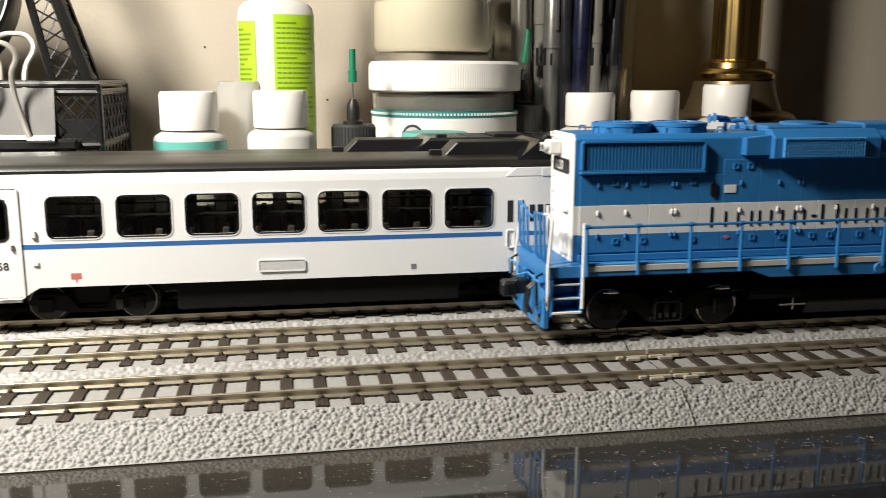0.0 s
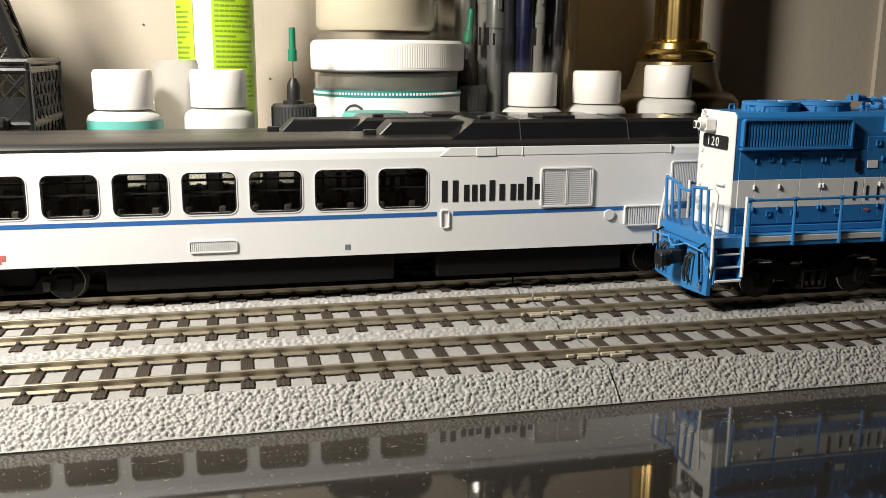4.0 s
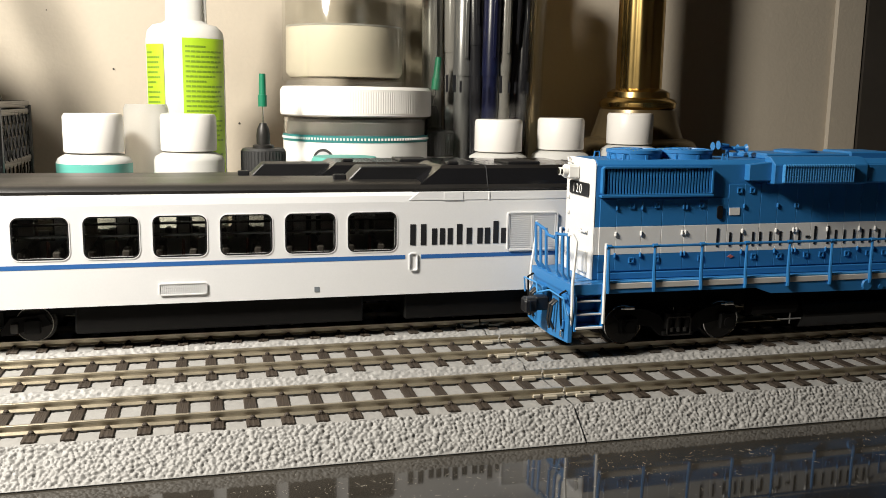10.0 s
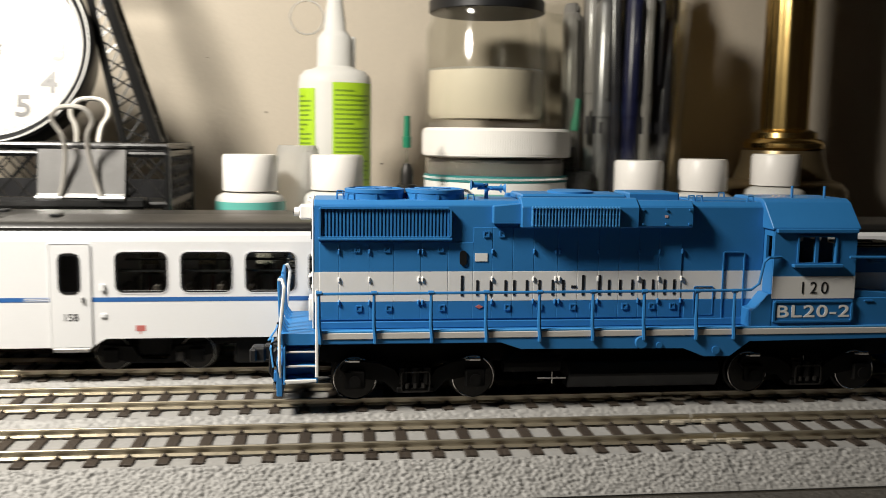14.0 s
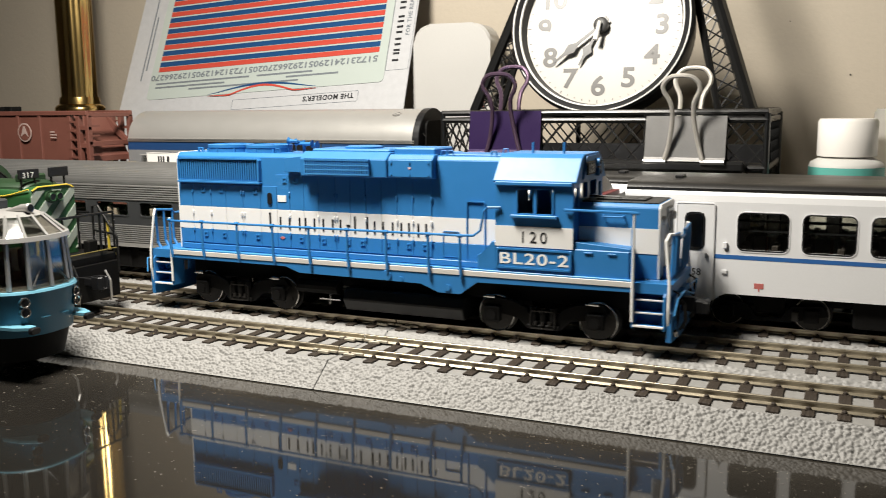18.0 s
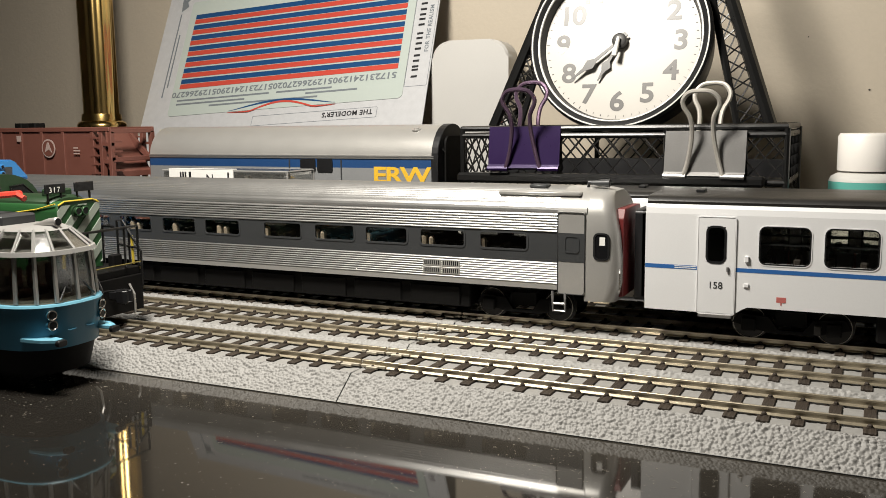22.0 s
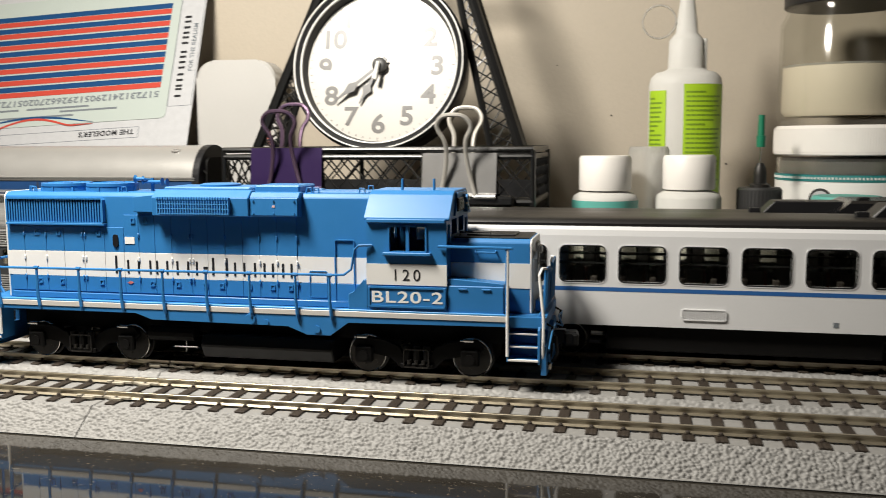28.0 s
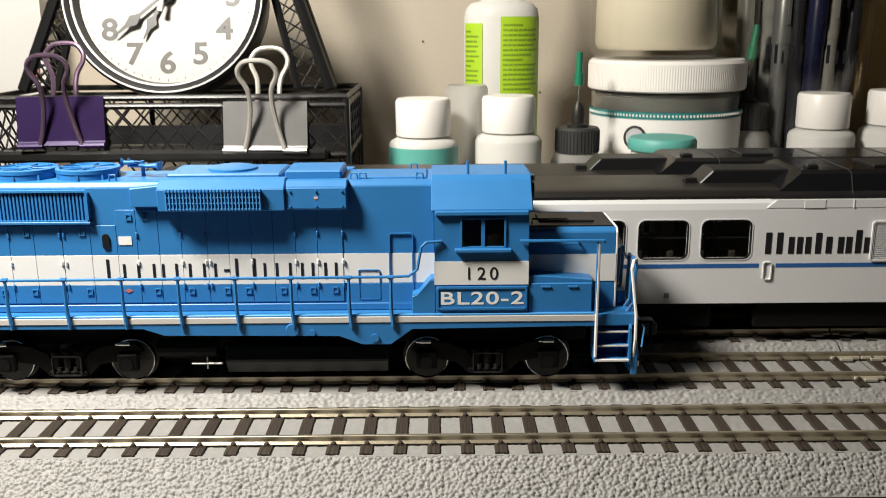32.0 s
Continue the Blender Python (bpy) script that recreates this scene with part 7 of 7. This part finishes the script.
def label_box():
    lb = thing("plastic_parts_box", -321, 127, 0, "clear plastic parts box with a white printed label", "plastic box")
    bm = bmesh.new()
    box(bm, -44, 36.6, 0, 24, 0, 62, 2.5, 2)
    box(bm, -42.6, 35.2, 1.4, 22.6, 1.4, 60.6)
    part("box_shell", bm, "dome_glass", lb, "scuffed clear shell")
    # pale bars along the top and right-hand edges
    bm = bmesh.new()
    for y in (0.4, 23.6):
        tube(bm, [(-43.6, y, 61.6), (36.2, y, 61.6)], 0.45, 6)
    for y in (0.4, 23.6):
        tube(bm, [(36.2, y, 61.6), (36.2, y, 1)], 0.45, 6)
    tube(bm, [(36.2, 0.4, 61.6), (36.2, 23.6, 61.6)], 0.45, 6)
    part("box_edge", bm, "car_grey", lb, "pale edge of the clear shell")
    bm = bmesh.new()
    box(bm, 14, 33.5, 4, 20, 2, 55, 1.0)
    box(bm, -40, 6, 4, 20, 2, 54, 1.0)
    part("insert", bm, "seat", lb, "brown insert inside the box")
    bm = bmesh.new()
    lathe(bm, [(0, 52), (0.8, 52), (0.8, 57.6), (1.9, 57.8), (1.9, 59.2), (0, 59.4)], 9.8, 3.5, 12)
    part("white_stud", bm, "container", lb, "small white stud", True)
    bm = bmesh.new()
    box(bm, -38.5, 3.6, -0.5, -0.1, 40, 62.6, 0.1)
    box(bm, -38.5, 3.6, -0.5, 3, 62.2, 62.7, 0.1)
    part("paper_label", bm, "label", lb, "white paper label")
    letters("label_letter", "N", 4.6, front(-14, -0.6, 55.4), "ink", lb)
    for xa, w, za in ((-31, 1, 54), (-29.4, 1, 54), (-27.8, 1, 54), (-25, 1.4, 56), (0, 1, 55)):
        bm = bmesh.new()
        box(bm, xa, xa + w, -0.7, -0.5, za, 61)
        part("print_bar", bm, "ink", lb)
    bm = bmesh.new()
    for k in range(5):
        tube(bm, [(10 + k * 5, 6 + (k % 3) * 5, 46), (14 + k * 5, 10 + (k % 2) * 6, 53)], 2.4, 8)
    tagged(part("small_parts", bm, "brass", lb), "small loose brassy parts", "", "", "stuff")
    return lb


label_box()


# ---- green locomotive and glass railcar ----
def green_loco():
    gl = thing("green_locomotive", -299, TRACK_Y[0], 0, "dark green model locomotive with a striped nose and black railings", "model locomotive")
    bm = bmesh.new()
    prism(bm, [(-10.6, 30), (10.6, 30), (10.6, 53.4), (9.6, 55.8), (7, 57.0), (-7, 57.0), (-9.6, 55.8), (-10.6, 53.4)], "x", -60, 0, 0.25)
    part("nose_hood", bm, "green_side", gl, "rounded green nose", True)
    bm = bmesh.new()
    prism(bm, [(-9.4, 56.0), (-8.0, 57.8), (-4.4, 58.9), (0, 59.3), (4.4, 58.9), (8.0, 57.8), (9.4, 56.0), (9.2, 52.2), (-9.2, 52.2)], "x", -58, -5.0, 1.2)
    part("hood_top", bm, "green", gl, "dark green hood top", True)
    for s in (-1, 1):
        bm = bmesh.new()
        tube(bm, [(-58, s * 10.6, 51.4), (-24, s * 10.7, 52.4), (-10, s * 10.7, 54.2), (-1, s * 10.2, 56.4)], 0.3, 6)
        part("yellow_line", bm, "yellow_line", gl)
    bm = bmesh.new()
    tube(bm, [(0.2, -9.8, 55.8), (0.2, -7, 57.1), (0.2, 7, 57.1), (0.2, 9.8, 55.8)], 0.3, 6)
    part("yellow_line", bm, "yellow_line", gl)

    def clipped(poly, axis, limit, sign):
        """The part of a polygon on one side of a straight limit."""
        out = []
        for p, q in zip(poly, poly[1:] + poly[:1]):
            u, v = sign * (p[axis] - limit), sign * (q[axis] - limit)
            if u >= 0:
                out.append(p)
            if u * v < 0:
                w = u / (u - v)
                out.append((p[0] + (q[0] - p[0]) * w, p[1] + (q[1] - p[1]) * w))
        return out
    for k in range(8):
        y = -42 + k * 8.2
        stripe = [(y, 30), (y + 4.2, 30), (y + 32.2, 58), (y + 28, 58)]
        for axis, limit, sign in ((0, -10.3, 1), (0, 10.3, -1), (1, 32, 1), (1, 55.6, -1)):
            stripe = clipped(stripe, axis, limit, sign) if len(stripe) > 2 else stripe
        if len(stripe) > 2:
            bm = bmesh.new()
            prism(bm, stripe, "x", 0.0, 0.3)
            part("nose_stripe", bm, "green_pale", gl, "pale diagonal stripe")
    bm = bmesh.new()
    for y in (-1.7, 1.7):
        tube(bm, [(0, y, 53.0), (0.9, y, 53.0)], 2.3, 18)
        tube(bm, [(0.9, y, 53.0), (1.9, y, 53.0)], 1.75, 16)
    box(bm, 0, 0.9, -1.7, 1.7, 50.9, 55.2, 0.2)
    part("headlight", bm, "green", gl, "twin green headlight", True)
    bm = bmesh.new()
    for y in (-1.7, 1.7):
        tube(bm, [(1.95, y + 1.5 * math.cos(k * math.pi / 8), 53.0 + 1.5 * math.sin(k * math.pi / 8)) for k in range(17)], 0.22, 6, False)
    part("headlight_rim", bm, "green_side", gl, "bright green lamp rim", True)
    bm = bmesh.new()
    for y in (-1.7, 1.7):
        tube(bm, [(1.7, y, 53.0), (2.0, y, 53.0)], 1.3, 12)
    part("headlight_lens", bm, "black", gl)
    for y, text in ((-10.4, "317"), (3.6, "")):
        bm = bmesh.new()
        box(bm, -6, -5, y, y + 9.4, 60.0, 63.6, 0.2)
        nb = part("number_board", bm, "black", gl, "black number board")
        if text:
            letters("number", text, 2.1, pose(-4.9 * MM, (y + 1.4) * MM, 60.4 * MM, 90, 0, 90), "wink", nb, 1.25)
        for dy in (1.2, 7.4):
            bm = bmesh.new()
            tube(bm, [(-5.5, y + dy, 57), (-5.5, y + dy, 61)], 0.45, 6)
            part("board_post", bm, "under", gl)
    bm = bmesh.new()
    box(bm, -14, -8, -5, 5, 58.4, 61.4, 0.6)
    part("roof_vent", bm, "green", gl)
    bm = bmesh.new()
    arch = [(17 * math.cos(radians(w)), 54 + 12.5 * math.sin(radians(w))) for w in range(0, 181, 12)]
    prism(bm, [(-17, 31)] + [(17, 31)] + arch, "x", -86, -40)
    cab = part("cab", bm, "green", gl, "dark green cab with an arched roof", True)
    for y0, y1 in ((-14.6, -2.4), (2.4, 14.6)):
        bm = bmesh.new()
        prism(bm, [(y0, 50), (y1, 50), (y1, 61.5 if y1 < 5 else 57), ((y0 + y1) / 2, 62), (y0, 57 if y0 < -5 else 61.5)], "x", -40.2, -39.6)
        part("front_window", bm, "gloss_black", cab, "dark front window")
        bm = bmesh.new()
        tube(bm, [(-39.6, y0, 50), (-39.6, y1, 50), (-39.6, y1, 61.5 if y1 < 5 else 57), (-39.6, (y0 + y1) / 2, 62), (-39.6, y0, 57 if y0 < -5 else 61.5), (-39.6, y0, 50)], 0.35, 6)
        part("window_frame", bm, "wire", cab)
    for s in (-1, 1):
        for x in (-82, -62):
            bm = bmesh.new()
            prism(bm, rounded(x, x + 14, 48, 60, 1.2), "y", *sorted((s * 16.8, s * 17.3)))
            part("cab_window", bm, "black", gl)
    bm = bmesh.new()
    box(bm, -180, -86, -10, 10, 30, 61, 1.0)
    part("long_hood", bm, "green_side", gl)
    bm = bmesh.new()
    box(bm, -186, 13, -17, 17, 26.5, 30, 0.3)
    part("deck", bm, "under", gl, "dark green-black deck")
    for s in (-1, 1):
        bm = bmesh.new()
        box(bm, -186, 13, *sorted((s * 17, s * 17.4)), 28.6, 29.6)
        part("deck_line", bm, "olive", gl)
        for pts_ in ([(-58, s * 17, 45), (-4, s * 17, 45), (0, s * 17, 45)], [(2, s * 17, 30), (2, s * 17, 47.6), (5, s * 16.8, 47.8), (14.5, s * 16.4, 36), (14.5, s * 16.4, 22)], [(8, s * 17, 30), (8, s * 17, 44)], [(-6, s * 17, 30), (-6, s * 17, 45.4)], [(-20, s * 17, 30), (-20, s * 17, 45)], [(2, s * 17, 38), (13, s * 16.6, 37)]):
            bm = bmesh.new()
            tube(bm, pts_, 0.5, 6)
            part("handrail", bm, "wire", gl, "black handrail")
        bm = bmesh.new()
        tube(bm, [(9.5, s * 17.2, 30.5), (9.5, s * 17.0, 42)], 0.55, 6)
        part("yellow_grab", bm, "yellow_line", gl, "yellow grab rail")
        bm = bmesh.new()
        for k in range(3):
            box(bm, 4, 13, *sorted((s * 12, s * 17)), 15 + k * 4.6, 15.8 + k * 4.6)
        box(bm, 3.4, 4.2, *sorted((s * 12, s * 17)), 14, 29)
        part("step_well", bm, "under", gl)
        bm = bmesh.new()
        tube(bm, [(14.6, s * 9, 24), (16.6, s * 9.5, 20), (16.2, s * 10, 14), (14.8, s * 11, 12)], 0.45, 6)
        part("air_hose", bm, "silver_flat", gl)
    bm = bmesh.new()
    prism(bm, [(-16.5, 13), (16.5, 13), (17, 27), (-17, 27)], "x", 12, 14.4, 0.2)
    part("pilot", bm, "under", gl)
    bm = bmesh.new()
    tube(bm, [(13.5, y_, 46) for y_ in (-16, 0, 16)], 0.5, 6)
    for y in (-16, -9, 9, 16):
        tube(bm, [(13.5, y, 30), (13.5, y, 46)], 0.5, 6)
    tube(bm, [(13.5, -16, 38), (13.5, -9, 38)], 0.45, 6)
    tube(bm, [(13.5, -9, 46), (14.2, -9, 36), (15.4, -9, 31), (14.6, -8, 26)], 0.4, 6)
    tube(bm, [(13.5, -12, 30), (14.6, -12, 27), (16.2, -12, 20), (15, -11.4, 14)], 0.55, 6)
    tube(bm, [(13.5, -6, 28), (15.6, -6, 24), (16.6, -6.2, 17), (15.4, -6, 12)], 0.55, 6)
    part("end_railing", bm, "wire", gl)
    bm = bmesh.new()
    box(bm, 6, 9.4, -15, -10.5, 30.2, 36.5, 0.4)
    box(bm, 5, 8, 8, 13, 30.2, 35, 0.4)
    part("control_box", bm, "under", gl)
    bm = bmesh.new()
    tube(bm, [(12.6, -17.2, 29.5), (14.0, -17.0, 31.6), (14.4, -3, 31.8), (14.4, 16, 31.8)], 0.32, 6)
    part("anticlimber_line", bm, "olive", gl)
    bm = bmesh.new()
    box(bm, 14, 20, -1.4, 1.4, 19.6, 22.8, 0.4)
    prism(bm, [(19, -2.6), (22.6, -3.0), (24.2, -1.9), (23.8, -0.9), (22.4, -1.3), (21.8, 0.2), (23.4, 1.2), (23.0, 2.3), (19, 2.0)], "z", 18.8, 23.6, 0.3)
    tube(bm, [(22.6, -2.0, 18.2), (22.6, -2.0, 24.2)], 0.5, 8)
    tube(bm, [(14.6, -10, 23.6), (17.6, -8, 24.0), (18.4, -2.4, 23.4), (21.0, -1.4, 24.0)], 0.3, 6)
    part("coupler", bm, "black", gl, "black knuckle coupler")
    bm = bmesh.new()
    box(bm, -176, 8, -8, 8, 15, 27)
    for c in (-22, -142):
        for s in (-1, 1):
            box(bm, c - 22, c + 22, *sorted((s * 11, s * 13.4)), 14, 21, 0.8)
        for dx in (-16, 16):
            for s in (-1, 1):
                tube(bm, [(c + dx, s * 7, RAIL_Z + 6), (c + dx, s * 9.6, RAIL_Z + 6)], 6, 24)
    part("truck", bm, "under", gl)
    return gl


green_loco()


def glass_railcar():
    gr = thing("glass_railcar", -254, -33.5, 0, "steel blue model railcar with a rounded panoramic glass end", "model railcar")
    R, length = 17.5, 190
    def outline(inset=0.0, n=8):
        """A plan with a blunt rounded front end at x = 0."""
        r = R - inset
        front_pts = [((R * 1.25 - inset) * (abs(math.cos(a)) ** 0.75) - R * 1.25, r * (abs(math.sin(a)) ** 0.8) * (1 if a >= 0 else -1)) for a in [radians(-90 + 180 * k / n) for k in range(n + 1)]]
        return [(-length, -r)] + front_pts + [(-length, r)]
    def shell(name, z0, z1, in0, in1, material, label="", n=40):
        bm = bmesh.new()
        lo, hi = outline(in0, n), outline(in1, n)
        a, b = [bm.verts.new((*p, z0)) for p in lo], [bm.verts.new((*p, z1)) for p in hi]
        n = len(a)
        for k in range(n):
            bm.faces.new((a[k], a[(k + 1) % n], b[(k + 1) % n], b[k]))
        bm.faces.new(a)
        bm.faces.new(b)
        return part(name, bm, material, gr, label, True)
    shell("lower_body", 14.5, 28.6, 1.6, 0.0, "aqua", "steel blue lower body")
    shell("skirt", 6.0, 14.4, 4.5, 2.6, "under", "black skirt")
    shell("waist_rail", 28.6, 29.3, -0.4, -0.1, "aqua_light", "pale blue waist rail")
    shell("roof_ledge", 44.8, 46.2, 0.5, 0.9, "car_grey")
    shell("roof_panel", 52.0, 53.2, 7.4, 9.6, "car_grey", "pale grey roof")
    lo, hi = outline(1.2), outline(2.2)
    ro = outline(1.4), outline(8.2)
    bm = bmesh.new()
    for (p, q), (z0, z1) in (((lo, hi), (29.8, 45.0)), (ro, (46.0, 52.2))):
        for k in range(len(p) - 1):
            a, b, c, d = (*p[k], z0), (*p[k + 1], z0), (*q[k + 1], z1), (*q[k], z1)
            bm.faces.new([bm.verts.new(v) for v in (a, b, c, d)])
    bmesh.ops.remove_doubles(bm, verts=bm.verts, dist=0.01)
    bmesh.ops.solidify(bm, geom=bm.faces[:], thickness=0.3)
    part("glazing", bm, "dome_glass", gr, "curved glass panes")
    for (p, q), (z0, z1), nm in (((lo, hi), (29.6, 45.2), "window_post"), (ro, (45.8, 52.4), "roof_post")):
        for k in range(1, len(p) - 1):
            bm = bmesh.new()
            tube(bm, [(*p[k], z0), (*q[k], z1)], 0.72 if nm == "window_post" else 0.55, 4)
            part(nm, bm, "silver_flat" if nm == "window_post" else "car_grey", gr)
        for x in range(1, 9):
            for s in (1, -1):
                bm = bmesh.new()
                yy0, yy1 = s * abs(p[0][1]), s * abs(q[0][1])
                tube(bm, [(-22 - 19 * x, yy0, z0), (-22 - 19 * x, yy1, z1)], 0.9, 6)
                part(nm, bm, "car_grey", gr)
    bm = bmesh.new()
    tube(bm, [(-19, 0, 53.0), (-12, 0, 54.2), (-8.2, 0, 54.5), (-8.0, 0, 54.5)], [0.5, 1.4, 1.6, 1.4], 16)
    lamp = part("roof_headlight", bm, "silver_flat", gr, "grey tapered roof lamp", True)
    bm = bmesh.new()
    tube(bm, [(-8.1, 0, 54.5), (-7.9, 0, 54.5)], 1.2, 14)
    part("lamp_lens", bm, "black", lamp)
    bm = bmesh.new()
    box(bm, -50, -26, -7, 7, 52.8, 56.4, 0.6)
    part("roof_box", bm, "band_grey", gr)
    bm = bmesh.new()
    tube(bm, [(-70, -6, 60), (-34, -6, 62.6), (-30, -6, 61)], 1.1, 6)
    tube(bm, [(-70, 6, 60), (-34, 6, 62.6), (-30, 6, 61)], 1.1, 6)
    tube(bm, [(-34, -8, 62.6), (-34, 8, 62.6)], 1.1, 6)
    tube(bm, [(-52, -6, 57), (-52, -6, 61)], 1.0, 6)
    tube(bm, [(-52, 6, 57), (-52, 6, 61)], 1.0, 6)
    part("pantograph", bm, "red_pipe", gr, "red folded pantograph")
    for s in (-1, 1):
        bm = bmesh.new()
        for z in (26.0, 22.8):
            tube(bm, [(-5.0, s * 9.6, z), (-1.9, s * 10.3, z)], 1.55, 16)
        lamps = part("lamp_pair", bm, "aqua", gr, "small round lamps", True)
        for z in (26.0, 22.8):
            bm = bmesh.new()
            tube(bm, [(-1.85 - 0.3 * math.sin(k * math.pi / 10), s * 10.32 + s * 1.45 * math.sin(k * math.pi / 10), z + 1.45 * math.cos(k * math.pi / 10)) for k in range(21)], 0.28, 6, False)
            part("lamp_rim", bm, "steel", lamps, "bright lamp rim", True)
            bm = bmesh.new()
            tube(bm, [(-2.2, s * 10.2, z), (-1.75, s * 10.36, z)], 1.1, 14)
            part("lamp_lens", bm, "black", lamps)
        bm = bmesh.new()
        prism(bm, [(-11, s * 15.6), (-3, s * 14.8), (1.6, s * 12.4), (1.6, s * 9.8), (-6, s * 9)], "z", 17.6, 18.9, 0.2)
        step = part("buffer_step", bm, "aqua_light", gr, "pale blue buffer fairing")
        bm = bmesh.new()
        prism(bm, rounded(s * 11.1 - 1.9, s * 11.1 + 1.9, 16.5, 18.6, 0.9), "x", 1.3, 3.0, 0.25)
        part("buffer_pad", bm, "black", step, "black rubber buffer pad")
        bm = bmesh.new()
        tube(bm, [(-1.0, s * 5.2, 20.4), (-0.4, s * 5.0, 20.4), (-0.4, s * 2.4, 20.4), (-1.0, s * 2.2, 20.4)], 0.22, 6)
        part("end_grab", bm, "aqua", gr)
        bm = bmesh.new()
        tube(bm, [(-1.5, s * 7, 30.5), (-2.6, s * 2.5, 36)], 0.3, 5)
        part("wiper", bm, "wire", gr)
    bm = bmesh.new()
    for k in range(9):
        for yy in (-9, 9):
            box(bm, -30 - k * 16, -24 - k * 16, yy - 4, yy + 4, 22, 33, 0.8)
            box(bm, -30 - k * 16, -28 - k * 16, yy - 4, yy + 4, 30, 39, 0.6)
    tagged(part("seats", bm, "pale_seat", gr), "grey-tan seats inside", "", "", "stuff")
    shell("dash_shelf", 28.9, 30.6, 1.9, 2.6, "pale_seat", "pale shelf under the windows")
    bm = bmesh.new()
    lathe(bm, [(0, 25), (3, 25), (3.4, 35), (1.6, 38), (0, 38.6)], -12, 3, 12)
    part("driver_desk", bm, "band_grey", gr, "", True)
    for y in (-8.0, -1.5, 6.0):
        bm = bmesh.new()
        box(bm, -20, -15, y - 2.2, y + 2.2, 30, 33.4, 0.5)
        box(bm, -20.6, -19, y - 2.2, y + 2.2, 33, 40, 0.5)
        part("cab_seat", bm, "seat_red", gr)
    bm = bmesh.new()
    box(bm, -length + 4, -14, -11.5, 11.5, 3.5, 15, 1.0)
    for c in (-34, -150):
        for dx in (-11, 11):
            for s in (-1, 1):
                tube(bm, [(c + dx, s * 7, 5.6), (c + dx, s * 9.4, 5.6)], 5.6, 22)
    part("underframe", bm, "under", gr, "black running gear")
    return gr


glass_railcar()


# ---- what moves ----
LOCO_ROWS = [(0, 186.6), (0.5, 224.0), (1, 251.4), (1.5, 260.4), (2, 260.2), (3.5, 260.2), (5.5, 258.8), (7, 258.8), (7.5, 255.2), (8, 246.3), (8.5, 236.9), (9, 228.2), (9.5, 226.2), (11.5, 225.6), (12, 221.2), (12.5, 196.5),
             (13, 165.0), (13.5, 130.4), (14, 96.0), (14.5, 64.4), (15, 30.2), (15.5, -3.2), (17.5, -138.2), (18, -173.4), (18.5, -210.5), (19, -248.3), (19.5, -286.7), (20, -324.2), (20.5, -360.6), (21, -398.2), (21.5, -434.0),
             (22, -467.0), (22.5, -491.0), (23, -502.0), (23.5, -505.0), (24, -501.0), (24.5, -486.0), (25, -442.0), (25.5, -382.0), (26, -318.0), (26.5, -257.3), (27, -213.2), (27.5, -175.0), (28, -139.8), (28.5, -111.0), (29, -84.4), (29.5, -69.0), (30, -67.5), (31.5, -67.4), (32, -66.4)]


def loco_x(t):
    """A monotone cubic through the rows above."""
    ts, xs = [r[0] for r in LOCO_ROWS], [r[1] for r in LOCO_ROWS]
    d = [(xs[i + 1] - xs[i]) / (ts[i + 1] - ts[i]) for i in range(len(ts) - 1)]
    slope = [d[0]] + [0.0 if a * b <= 0 else 2 * a * b / (a + b) for a, b in zip(d, d[1:])] + [d[-1]]
    i = max(k for k in range(len(ts) - 1) if ts[k] <= t or k == 0)
    h = ts[i + 1] - ts[i]
    u = (t - ts[i]) / h
    return (2 * u**3 - 3 * u**2 + 1) * xs[i] + (u**3 - 2 * u**2 + u) * h * slope[i] + (3 * u**2 - 2 * u**3) * xs[i + 1] + (u**3 - u**2) * h * slope[i + 1]


def motions():
    times = [k / 10 for k in range(321)]
    walk(LOCO, [(t, pose(loco_x(t) * MM, TRACK_Y[1] * MM, 0)) for t in times])
    for wheelset in WHEELS:
        x, y, z = wheelset.location
        walk(wheelset, [(t, pose(x, y, z, 0, math.degrees((loco_x(t) - loco_x(0)) / 6.2), 0)) for t in times])


motions()
